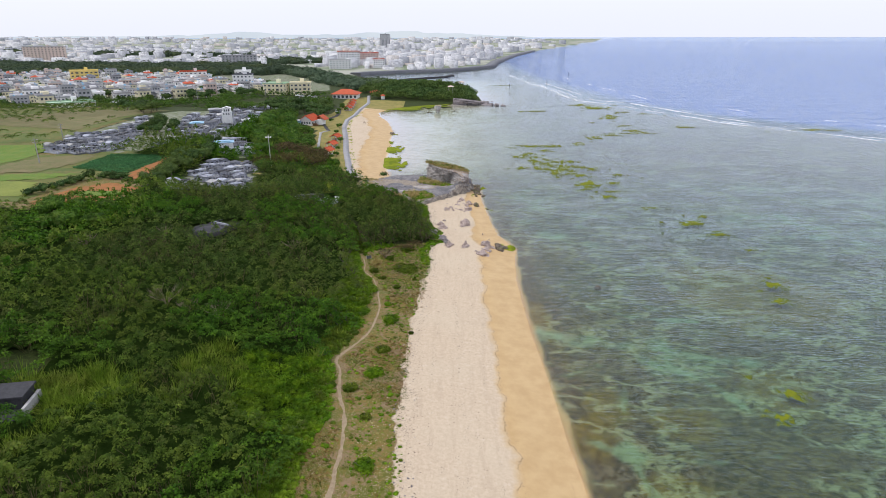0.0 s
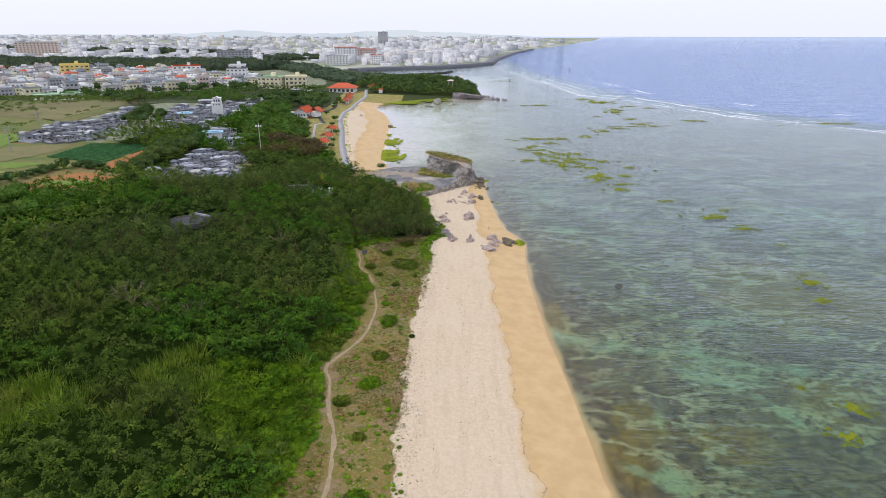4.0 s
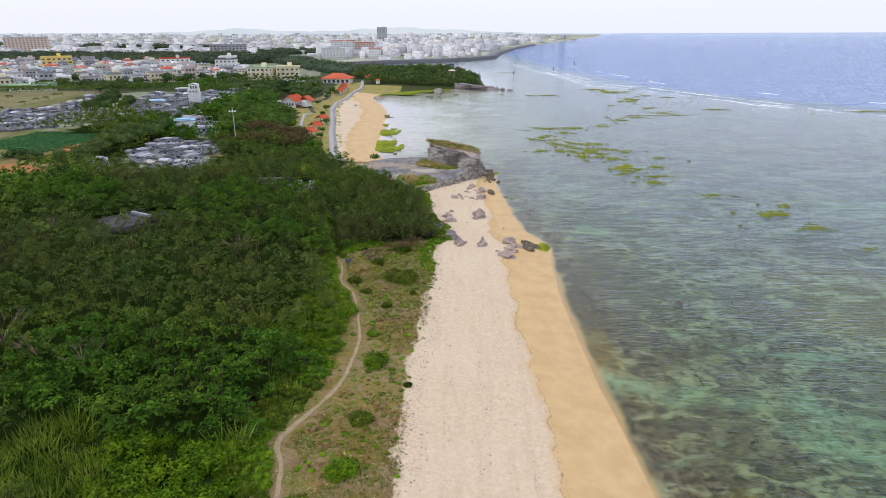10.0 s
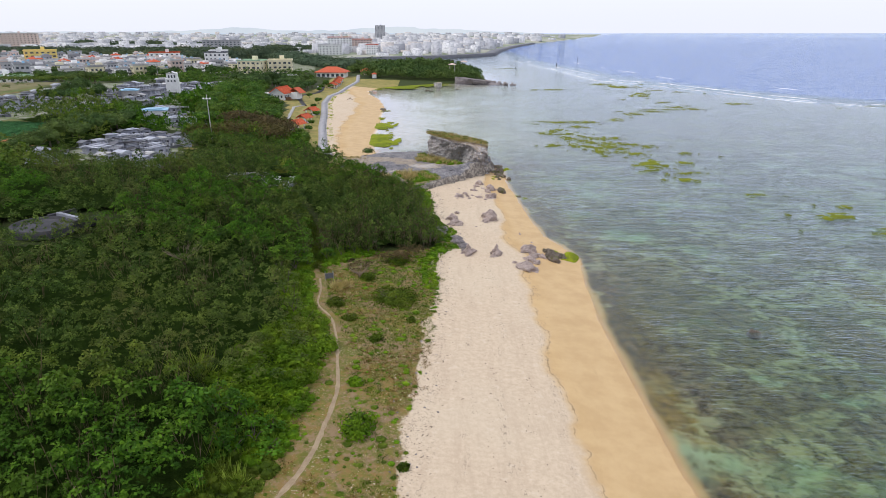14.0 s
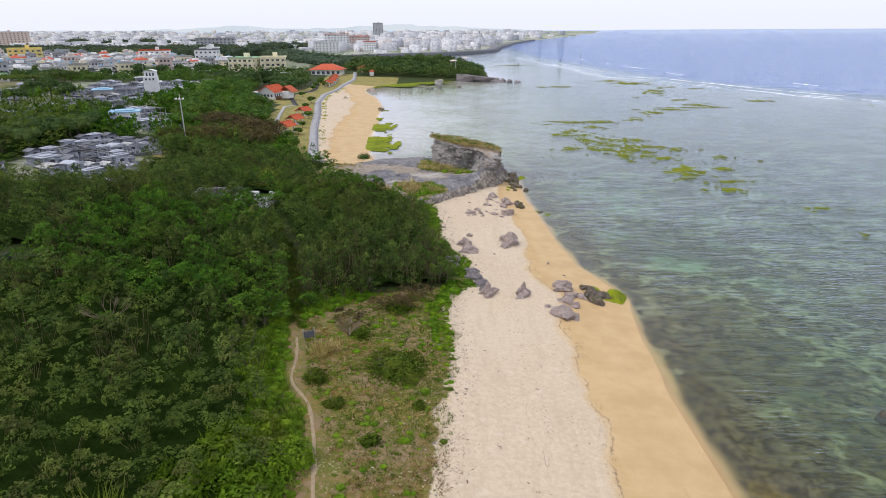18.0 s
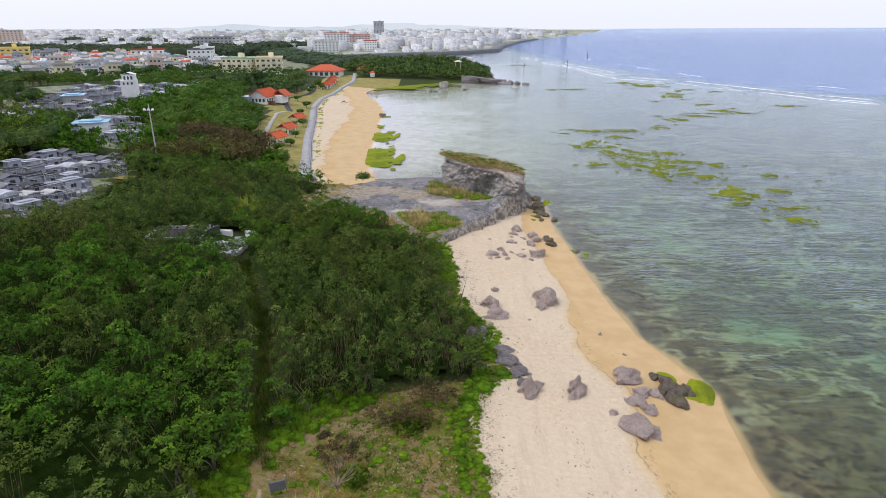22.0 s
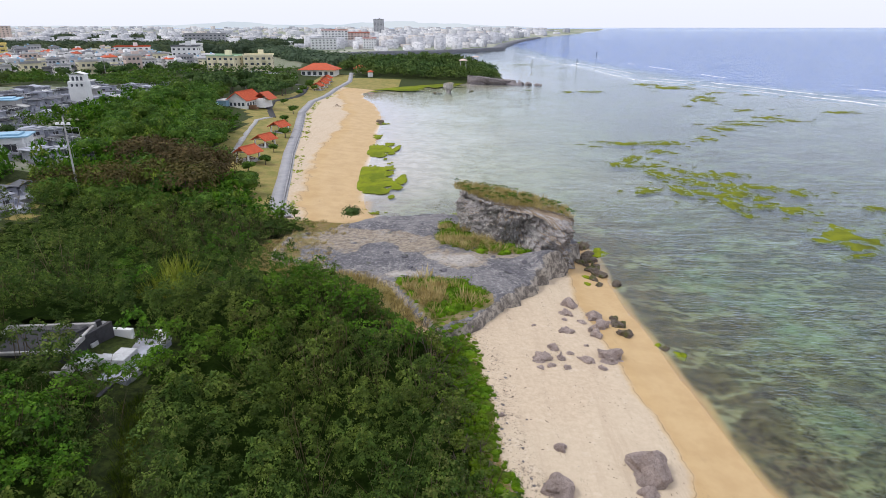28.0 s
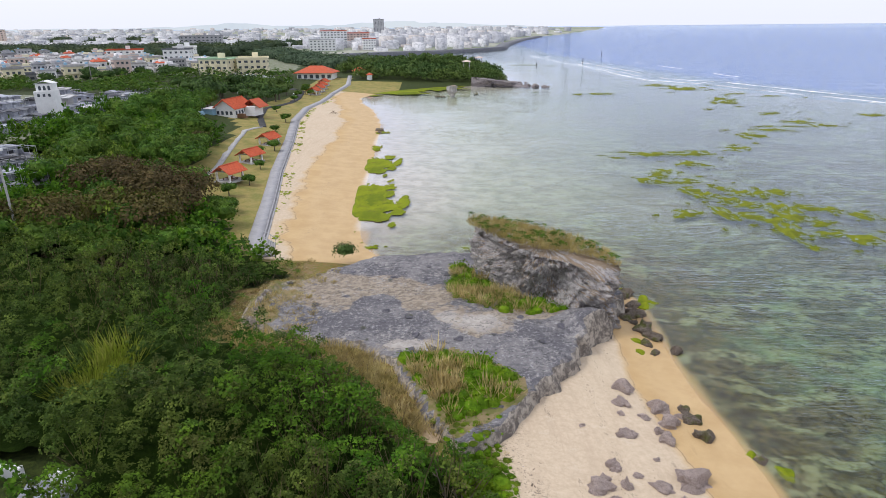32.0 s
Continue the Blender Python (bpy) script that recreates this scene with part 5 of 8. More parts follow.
def reediness(sx, sy):
    return 0.75 * fbm(sx, sy, 0.07, 33) + 0.8 * np.exp(-(((sx + 47) / 7) ** 2 + ((sy - 61) / 4.5) ** 2)) + 0.26 * inside(sx, sy, [(-56, 175), (-52, 187), (-41, 190), (-35, 181), (-35, 171), (-38, 168.5), (-46, 172)]) + 0.5 * np.exp(-(((sx + 24) / 3.5) ** 2 + ((sy - 100) / 10) ** 2))


def low_front(x, y):
    """The scrub stays low before the near graves and the field behind it."""
    return 1 - 0.6 * ramp01(-ring_dist(x, y, GRAVES_NEAR), 15, 2) * ramp01(y, 196, 180)


reedy = reediness(sx, sy)
reedy = reedy + 0.24 * ramp01(sy, 88, 66) * ramp01(sx, -95, -60)
is_reed = reedy > 0.50
is_green = ~is_reed & (kindn + lush > 0.26)
is_olive = ~is_reed & ~is_green
sz = land_height(sx, sy)
tall = 1.03 + 0.32 * fbm(sx, sy, 0.08, 34) + 0.25 * fbm(sx, sy, 0.35, 35) + 0.24 * grow.normal(0, 1, len(sx)) + 0.16 * ramp01(sy, 128, 142) * ramp01(sy, 176, 160)
near_edge = ramp01(edge_at(SCRUB_EDGE, sy) - sx, 0.0, 4.5)
tall = np.clip(tall, 0.55, 1.6) * low_front(sx, sy) * (0.45 + 0.55 * near_edge) * (1 + 0.35 * ramp01(sy, 190, 230))
width = np.clip(1.0 + 0.22 * grow.normal(0, 1, len(sx)), 0.65, 1.6)
spots = np.stack([sx, sy, sz - 0.1, width, tall], 1)
# the shrubs along the margin of the scrub stand as things of their own
margin = (edge_at(SCRUB_EDGE, sy) - sx < 4.2) & (sy > 62) & (sy < 186) & ~is_reed & (grow.uniform(0, 1, len(sx)) < 0.5)
inland = (sx < -68) | (sy > 205)
thin = inland & (grow.uniform(0, 1, len(sx)) < 0.30)
is_reed, is_green, is_olive = is_reed & ~thin, is_green & ~thin, is_olive & ~thin


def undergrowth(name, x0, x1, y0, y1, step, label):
    """The dim inside of the thicket: one lumpy dark sheet below the tufts, its shade put into the colour."""
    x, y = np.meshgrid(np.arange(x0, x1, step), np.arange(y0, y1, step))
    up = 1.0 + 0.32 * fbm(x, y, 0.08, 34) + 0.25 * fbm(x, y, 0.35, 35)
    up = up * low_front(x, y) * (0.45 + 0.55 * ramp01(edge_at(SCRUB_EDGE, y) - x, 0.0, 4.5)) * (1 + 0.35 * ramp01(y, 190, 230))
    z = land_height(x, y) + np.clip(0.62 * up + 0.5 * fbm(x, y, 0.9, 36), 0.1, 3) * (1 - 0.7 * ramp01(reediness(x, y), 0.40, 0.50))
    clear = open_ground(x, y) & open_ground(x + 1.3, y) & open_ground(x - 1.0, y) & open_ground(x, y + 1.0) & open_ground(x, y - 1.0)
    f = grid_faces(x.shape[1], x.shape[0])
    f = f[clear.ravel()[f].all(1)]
    tagged(new(name, mesh_np(name, np.stack([x, y, z], -1).reshape(-1, 3), f, M_UNDERSHADE, smooth=True)), label, "shrubs", kind="stuff")


undergrowth("undergrowth", -68, 0, 22, 205, 0.6, "dark undergrowth sheet beneath the coastal scrub, shade in its colour")
undergrowth("inland_undergrowth", -140, -68, 40, 205, 1.4, "dark undergrowth sheet beneath the inland scrub, shade in its colour")
undergrowth("bay_undergrowth", -110, -24, 205, 300, 1.4, "dark undergrowth sheet behind the bay, shade in its colour")
strew("scrub", OLIVE_N, spots[is_olive & ~margin & ~inland & (sy > 95)], L_OLIVE_DIM, "dense olive-green scrub before the headland, dimmed in its colour", "shrubs", grow)
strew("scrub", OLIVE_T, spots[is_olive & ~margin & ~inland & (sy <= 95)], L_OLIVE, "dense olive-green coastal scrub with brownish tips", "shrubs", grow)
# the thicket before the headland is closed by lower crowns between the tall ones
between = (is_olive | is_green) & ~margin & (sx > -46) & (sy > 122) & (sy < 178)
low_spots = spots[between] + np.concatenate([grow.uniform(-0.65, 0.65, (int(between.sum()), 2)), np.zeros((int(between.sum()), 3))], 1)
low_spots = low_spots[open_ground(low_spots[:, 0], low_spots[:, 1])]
strew("low_scrub", OLIVE_N, low_spots * np.array([1, 1, 1, 0.85, 0.86]), L_OLIVE_DIM, "lower olive-green crowns filling the thicket", "shrubs", grow)
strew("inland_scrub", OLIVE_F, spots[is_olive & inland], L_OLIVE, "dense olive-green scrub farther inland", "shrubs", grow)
fresh_green = inside(sx + 1.2 * fbm(sx, sy, 0.3, 43), sy + 1.2 * fbm(sx, sy, 0.3, 44), FRESH) | inside(sx + 1.2 * fbm(sx, sy, 0.3, 43), sy, LUSH_EDGE)
margin &= ~fresh_green
is_green, is_olive, is_reed = is_green & ~fresh_green, is_olive & ~fresh_green, is_reed & ~fresh_green
fresh_spots = np.repeat(spots[fresh_green], 3, 0) + np.concatenate([grow.uniform(-0.6, 0.6, (3 * int(fresh_green.sum()), 2)), np.zeros((3 * int(fresh_green.sum()), 3))], 1)
strew("fresh_scrub", FRESH_T, fresh_spots * np.array([1, 1, 1, 0.9, 0.75]), L_BRIGHT, "bright green leafy thicket beside the beach track", "shrubs", grow)
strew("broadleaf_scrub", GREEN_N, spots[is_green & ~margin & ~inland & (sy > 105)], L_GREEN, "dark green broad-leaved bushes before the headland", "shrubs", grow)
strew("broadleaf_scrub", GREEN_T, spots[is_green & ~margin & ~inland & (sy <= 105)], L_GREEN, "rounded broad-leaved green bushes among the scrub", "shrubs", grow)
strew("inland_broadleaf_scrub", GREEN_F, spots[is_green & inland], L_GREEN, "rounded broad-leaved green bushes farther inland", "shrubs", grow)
strew("reeds", REED_TALL, spots[is_reed & (sy > 108)], L_REED, "tall green and yellowing reeds in the scrub", "reeds", grow)
strew("cane", CANE_T, spots[is_reed & (sy <= 108)], L_CANE, "tall green cane with drooping blades in the scrub", "reeds", grow)
twiggy = (is_olive | is_green) & ~inland & (fbm(sx, sy, 0.10, 37) + 0.3 * grow.normal(0, 1, len(sx)) + 0.40 * ramp01(sx, -26, -18) * ramp01(sy, 126, 134) > np.where(sy > 95, 0.34, 0.40))
strew("bare_twigs", TWIG_T, spots[twiggy] * np.array([1, 1, 1, 1, 1.06]), L_STEM, "bare brown twigs and dry tips standing out of the scrub", "twigs", grow)
# low herbs between the scrub and the trodden strip
hx_, hy_ = jitter_grid(-28, -8, 40, 134, 0.55, grow)
hd_ = hx_ - edge_at(SCRUB_EDGE, hy_) + 1.6 * fbm(hx_, hy_, 0.22, 39)
keep = (hd_ > -4.5) & (hd_ < 0.6) & (seg_dist(hx_, hy_, FOOTPATH) > 0.7) & (fbm(hx_, hy_, 0.3, 38) > -0.35)
hs_ = np.stack([hx_, hy_, land_height(hx_, hy_) - 0.05, grow.uniform(0.35, 0.85, len(hx_)), grow.uniform(0.6, 1.5, len(hx_)) * (1 + 0.8 * ramp01(hd_, 0, -4))], 1)
sort = fbm(hx_, hy_, 0.14, 40)
strew("herb_band", CREEP_T, hs_[keep & (sort > -0.1)], L_BRIGHT, "low green herbs between the scrub and the beach track", "plants", grow)
strew("herb_band", CREEP_T, hs_[keep & (sort <= -0.1)], L_STRIP, "low olive herbs between the scrub and the beach track", "plants", grow)
strew("herb_grass", REED_T, hs_[keep & (grow.uniform(0, 1, len(hx_)) < 0.22)] * np.array([1, 1, 1, 0.8, 0.7]), L_CANE, "tufts of long green grass beside the beach track", "grass", grow)


def twig_limbs(rng, n_limbs, height, spread, r0):
    limbs = []
    for _ in range(n_limbs):
        a = rng.uniform(0, 6.283)
        d = Vector((math.cos(a), math.sin(a), 0)) * spread
        pts = [Vector((0, 0, -0.15)), d * 0.25 + Vector((0, 0, height * 0.4)), d * 0.7 + Vector((0, 0, height * 0.75)), d + Vector((0, 0, height))]
        limbs.append((pts, [r0, r0 * 0.75, r0 * 0.45, r0 * 0.18]))
        for _ in range(2):
            b = a + rng.uniform(-0.9, 0.9)
            limbs.append(([pts[2], pts[2] + Vector((math.cos(b), math.sin(b), 0.9)) * spread * 0.5], [r0 * 0.4, r0 * 0.12]))
    return limbs


def shrub_kind(name, cloud, mat, label, group, seed, height, spread):
    rng = np.random.default_rng(seed)
    root = thing(name, label, "shrub", group)
    part("stem", limbs_mesh("stem", M_BARK, twig_limbs(rng, 4, height, spread, 0.06), 4), root)
    part("crown", quads_mesh("crown", cloud, mat), root)
    return root


shrub_olive = [shrub_kind("shrub", olive(grow, 7, 20, 0.23, 0.155), L_OLIVE, "olive-green coastal shrub at the edge of the scrub", "shrubs along the beach track", 40 + k, 2.0, 0.6) for k in range(3)]
shrub_green = [shrub_kind("shrub", broad(grow, 9, 15, 0.28, 0.2), L_GREEN, "rounded broad-leaved green shrub at the edge of the scrub", "shrubs along the beach track", 50 + k, 1.8, 0.7) for k in range(3)]
used = set()
for i in np.flatnonzero(margin)[:280]:
    k = int(grow.integers(0, 3))
    src = (shrub_green if is_green[i] else shrub_olive)[k]
    m = pose(sx[i], sy[i], sz[i] - 0.05, 0, 0, float(grow.uniform(0, 360)))
    if src in used:
        ob = copy_thing(src, m)
    else:
        used.add(src)
        ob = src
        ob.matrix_basis = m
    ob.scale = (width[i], width[i], tall[i])

# the trodden path along the grass strip
trail, fine_trail = [Vector((*p, 0)) for p in FOOTPATH[:16]], []
for a, b in zip(trail, trail[1:]):
    steps = max(1, int((b - a).length / 0.7))
    fine_trail += [a.lerp(b, k / steps) for k in range(steps)]
for _ in range(3):
    fine_trail = fine_trail[:1] + [(a + b * 2 + c_) / 4 for a, b, c_ in zip(fine_trail, fine_trail[1:], fine_trail[2:])] + fine_trail[-1:]
tv, tf = [], []
for i, p in enumerate(fine_trail):
    d = (fine_trail[min(i + 1, len(fine_trail) - 1)] - fine_trail[max(i - 1, 0)]).normalized()
    s = Vector((-d.y, d.x, 0))
    for q in (-1, -0.4, 0.4, 1):
        w = (0.50 + 0.55 * float(fbm(p.x + q, p.y, 0.7, 55))) * (0.85 - 0.55 * i / len(fine_trail))
        c_ = p + s * q * w
        tv.append((c_.x, c_.y, float(land_height(c_.x, c_.y)) + (0.03 if abs(q) < 1 else -0.02)))
for i in range(len(fine_trail) - 1):
    for k in range(3):
        tf.append((4 * i + k, 4 * i + k + 1, 4 * i + k + 5, 4 * i + k + 4))
M_TRAIL = plain("trodden_sandy_earth", (0.25, 0.185, 0.12), (0.34, 0.265, 0.175), 1.5, 0.95, 0.4, 0.04, gloss=0.1, stains=0.35, stain_colour=(0.22, 0.17, 0.09))
tagged(new("footpath", mesh_np("footpath", tv, tf, M_TRAIL, smooth=True)), "narrow trodden path of pale sandy earth", "path", kind="structure")

# low bushes on the grass strip
bush_src = None
for x, y, size, h in [(-9.8, 93.2, 3.6, 1.0), (-8.6, 118.5, 6.0, 0.9), (-9.7, 107.9, 1.3, 0.7), (-15.0, 116.0, 2.4, 0.8), (-10.0, 82.3, 2.8, 0.9), (-13.0, 112.3, 1.6, 0.5), (-10.6, 99.4, 1.8, 0.45), (-10.4, 75.0, 3.2, 0.8),
                      (-13.5, 70.4, 2.4, 0.8), (-9.5, 54.1, 3.0, 0.9), (-18.2, 67.5, 4.2, 1.1), (-20.1, 75.5, 3.8, 1.1), (-16.8, 102.3, 6.5, 1.3), (-14.5, 105.5, 3.5, 1.1), (-5.6, 88.7, 0.9, 0.4), (-9.0, 130.5, 3.2, 0.7), (-12.5, 124.0, 2.2, 0.9), (-6.2, 112.5, 1.0, 0.4), (-10.5, 64.0, 1.6, 0.5)]:
    lobes = []
    for _ in range(5 + int(size)):
        a, r, s_ = grow.uniform(0, 6.283), size * 0.34 * math.sqrt(grow.uniform(0, 1)), grow.uniform(0.4, 0.65)
        lobes.append(dome_cloud(grow, int(50 + 60 * size * s_), size * 0.32 * s_ * 1.5, h * 1.5 * s_, 0.02, 0.24, 0.15) + np.array([r * math.cos(a), r * math.sin(a), 0.0]))
    cloud = np.concatenate(lobes + [dome_cloud(grow, int(40 + 60 * size), size * 0.42, h * 0.9, 0.05, 0.24, 0.17), core(((0, size * 0.33), (h * 0.4, size * 0.25), (h * 0.65, 0.05)), 14)])
    root = thing("bush", "low spreading green bush on the grass strip", "bush", "bushes on the grass strip", m=pose(x, y, float(land_height(x, y))))
    part("stem", limbs_mesh("stem", M_BARK, twig_limbs(grow, 5, h * 0.8, size * 0.3, 0.04), 4), root)
    part("crown", quads_mesh("crown", cloud, (L_BRIGHT, L_STRIP, L_STRIP)[int(y) % 3]), root)

# creepers and dry tufts on the strip, along the head of the sand and over the headland
cx_, cy_ = jitter_grid(-32, 3, 40, 212, 0.55, grow)
chead, cedge = edge_at(SAND_HEAD, cy_), edge_at(SCRUB_EDGE, cy_)
patchy = fbm(cx_, cy_, 0.16, 41) + 0.4 * fbm(cx_, cy_, 0.7, 42)
on_strip = (cx_ > cedge - 1.5) & (cx_ < chead + 0.8) & (cy_ < 176) & (seg_dist(cx_, cy_, FOOTPATH) > 0.8) & (patchy > np.where(cy_ > 106, -0.36, -0.2))
fringe = (np.abs(cx_ - chead + 0.4) < 0.4) & (cy_ > 128) & (cy_ < 172) & (patchy > -0.28)
tongue = inside(cx_, cy_, [(-9.3, 174.5), (-13.6, 184), (-9.5, 185.3), (-3.8, 180.8), (-4, 178)]) & (patchy > -0.35)
apron = inside(cx_, cy_, [(-8.6, 204), (-9.2, 198.4), (-8.6, 195), (-6, 193.2), (-3.9, 191.4), (0, 191.4), (2.6, 193.0), (0.6, 194.4), (-1.5, 195.4), (-3.8, 197.6), (-6.2, 202), (-7.6, 204.6)]) & (patchy > -0.45)
westfade = (cx_ < -22) & (cy_ > 186) & (cy_ < 212) & (cx_ > cedge - 2) & (patchy > -0.1 + 0.05 * (cx_ + 28))
low = on_strip | fringe | tongue | apron
cz_ = np.where((cy_ > 171) & (ring_dist(cx_, cy_, PLATEAU) > 0), plateau_height(cx_, cy_)[0], land_height(cx_, cy_))
u = grow.uniform(0, 1, len(cx_))
csp = np.stack([cx_, cy_, cz_ - 0.05, np.clip(0.55 + 0.2 * grow.normal(0, 1, len(cx_)), 0.25, 1.0) * np.where(fringe | tongue | apron, 1.25, grow.uniform(0.25, 0.8, len(cx_))), np.where(tongue | apron, 1.2, 0.8)], 1)
straw_part = inside(cx_, cy_, [(-12.4, 182), (-8.4, 183), (-7.8, 178.5), (-10.4, 176.8), (-12.8, 179.5)]) | (apron & (fbm(cx_, cy_, 0.35, 58) > 0.12))
green_low = (fringe | tongue | apron) & (u < np.where(straw_part, 0.2, 0.85)) | (on_strip & (u < np.where(cy_ > 112, 0.72, 0.5)))
dry_low = ((low | westfade) & ~green_low & (u > 0.55)) | ((tongue | apron) & (u > np.where(straw_part, 0.1, 0.9))) | (westfade & (u > 0.3))
strip_half = green_low & on_strip & (grow.uniform(0, 1, len(cx_)) < 0.6)
strew("strip_growth", CREEP_T, csp[strip_half] * np.array([1, 1, 1, 1, 0.7]), L_STRIP, "low olive and yellowish plants on the grass strip", "plants", grow)
strew("creeper", CREEP_T, csp[green_low & ~strip_half], L_BRIGHT, "bright green creeping plants on the sand and grass", "creepers", grow)
rsp = csp[dry_low]
rsp[:, 3:] *= np.where((rsp[:, 1] > 172)[:, None], 0.78, 0.5)
strew("dry_grass_tufts", REED_T, rsp, L_TAN, "dry straw-coloured grass tufts", "grass", grow)
# short rough grass in patches over the strip
gx_, gy_ = jitter_grid(-22, 0, 44, 136, 0.36, grow)
gh_, ge_ = edge_at(SAND_HEAD, gy_) + 1.5 * fbm(gx_, gy_, 0.16, 18), edge_at(SCRUB_EDGE, gy_)
turfy = fbm(gx_, gy_, 0.14, 52) + 0.5 * fbm(gx_, gy_, 0.6, 53) + 0.22 * ramp01(gy_, 98, 112) + 0.25 * np.exp(-((gx_ - gh_ + 1.2) / 1.2) ** 2)
keep = (gx_ > ge_ - 2) & (gx_ < gh_ + 0.9) & (seg_dist(gx_, gy_, FOOTPATH) > 0.7) & (turfy > 0.04)
gs_ = np.stack([gx_, gy_, land_height(gx_, gy_) - 0.02, grow.uniform(0.18, 0.32, len(gx_)), grow.uniform(0.4, 0.9, len(gx_))], 1)
TURF_T = [reed_cloud(grow, 15, 0.9, 1.0, 0.16, 0.7) for _ in range(4)]
greener = fbm(gx_, gy_, 0.2, 54) + 0.2 * ramp01(gy_, 100, 112) > -0.02
strew("strip_grass", TURF_T, gs_[keep & greener], L_STRIP, "short olive-green grass on the strip", "grass", grow)
strew("strip_grass", TURF_T, gs_[keep & ~greener], L_RUST, "short rusty-brown grass on the strip", "grass", grow)
# a low green band where the scrub meets the sand
fx, fy = jitter_grid(-14, 2, 122, 174, 0.5, grow)
fh = edge_at(SAND_HEAD, fy) - fx + 0.9 * fbm(fx, fy, 0.4, 47)
keep = (fh > -0.8) & (fh < 1.2 + 1.4 * ramp01(fy, 134, 140)) & (fbm(fx, fy, 0.25, 48) > -0.42)
strew("creeper_band", CREEP_T, np.stack([fx, fy, land_height(fx, fy) - 0.08 + 0.25 * ramp01(fh, -0.5, 2), grow.uniform(0.22, 0.6, len(fx)), grow.uniform(0.7, 1.5, len(fx))], 1)[keep], L_BRIGHT, "bright green creepers spilling onto the sand", "creepers", grow)
# rough grass that covers the track where it enters the scrub
qx, qy = jitter_grid(-34, -14, 112, 162, 0.55, grow)
keep = (seg_dist(qx, qy, FOOTPATH) < 0.8) & (qy > 124)
strew("track_grass", REED_T, np.stack([qx, qy, land_height(qx, qy) - 0.05, np.full(len(qx), 0.36), grow.uniform(0.6, 1.3, len(qx))], 1)[keep], L_STRIP, "rough green grass over the track", "grass", grow)
# reeds in a fringe before the headland
ex, ey = jitter_grid(-36, -8, 174, 192, 0.62, grow)
pd = ring_dist(ex, ey, PLATEAU)
keep = (pd < 0.3) & (pd > -4.2) & (ey > 174) & (ey < 191) & (ex < -9) & (fbm(ex, ey, 0.3, 46) > -0.3)
strew("dry_reeds", REED_T, np.stack([ex, ey, land_height(ex, ey), np.full(len(ex), 0.6), grow.uniform(0.5, 1.0, len(ex))], 1)[keep], L_TAN, "dry straw-coloured reeds before the headland", "reeds", grow)
# growth on the headland rock
tx, ty = jitter_grid(-9, 9, 190, 208, 0.5, grow)
tin = ring_dist(tx, ty, ROCK_TOP)
keep = (tin > 0.15) & ((ty > np.interp(tx, [-7, -4, 0, 4, 7], [204.3, 200.2, 197.4, 197.0, 195.5])) | (fbm(tx, ty, 0.3, 44) > 0.3))
tz = np.array([rock_top(a, b) for a, b in zip(tx, ty)])
u = grow.uniform(0, 1, len(tx))
tsp = np.stack([tx, ty, tz - 0.1, 0.42 + 0.25 * u, 0.75 + 0.45 * u], 1)
strew("rock_top_grass", REED_T, tsp[keep & (u < 0.62)], L_TAN, "dry tall grass on top of the headland rock", "grass", grow)
strew("rock_top_bushes", GREEN_T, tsp[keep & (u > 0.80)] * np.array([1, 1, 1, 0.8, 0.55]), L_GREEN, "small green bushes on top of the headland rock", "shrubs", grow)


# straw tussocks and brown brush where the strip narrows
xs_, ys_ = jitter_grid(-18, -5, 116, 138, 0.7, grow)
tan_ = (np.hypot(xs_ + 15.5, ys_ - 120.4) < 0.9) | (np.hypot(xs_ + 14.4, ys_ - 121.2) < 0.5)
brush = (np.hypot((xs_ + 13.7) / 2.0, (ys_ - 126) / 1.5) < 1.0) | (np.hypot((xs_ + 9.5) / 2.6, (ys_ - 130.3) / 1.5) < 1.0) | (np.hypot((xs_ + 7) / 2, (ys_ - 133.4) / 1.6) < 1.0)
tus = np.stack([xs_, ys_, land_height(xs_, ys_), np.full(len(xs_), 0.6), grow.uniform(0.9, 1.4, len(xs_))], 1)
strew("straw_tussocks", REED_TALL, tus[tan_] * np.array([1, 1, 1, 0.75, 1.2]), L_TAN, "straw-coloured tussocks of dry grass", "grass", grow)
strew("brown_brush", OLIVE_T, tus[brush] * np.array([1, 1, 1, 1.1, 0.6]), L_BROWN, "grey-brown brush at the foot of the scrub", "shrubs", grow)
# pebbles, coral bits and drift along the head of the sand
drng = np.random.default_rng(23)


def scatter_bits(name, mat, count, lo, hi, spread, offset, flat, label, category, long_=1.0):
    y = drng.uniform(44, 172, count)
    x = edge_at(SAND_HEAD, y) + offset + drng.normal(0, spread, count)
    s, t = drng.uniform(lo, hi, count), drng.uniform(0, 6.283, count)
    base = np.array([(1, 0, 0), (0.3, 0.9, 0), (-0.8, 0.6, 0), (-0.7, -0.7, 0), (0.4, -0.9, 0), (0.1, 0, flat)]) + np.array([0, 0, -0.1])
    wob = base[None] * drng.uniform(0.65, 1.25, (count, 6, 1))
    bx_, by_ = wob[..., 0] * s[:, None] * long_, wob[..., 1] * s[:, None] / long_
    co, si = np.cos(t)[:, None], np.sin(t)[:, None]
    v = np.stack([x[:, None] + bx_ * co - by_ * si, y[:, None] + bx_ * si + by_ * co, land_height(x, y)[:, None] + wob[..., 2] * s[:, None]], -1).reshape(-1, 3)
    f = np.array([(0, 1, 5), (1, 2, 5), (2, 3, 5), (3, 4, 5), (4, 0, 5)])
    tagged(new(name, mesh_np(name, v, (np.arange(count)[:, None, None] * 6 + f[None]).reshape(-1, 3), mat)), label, category, kind="stuff")


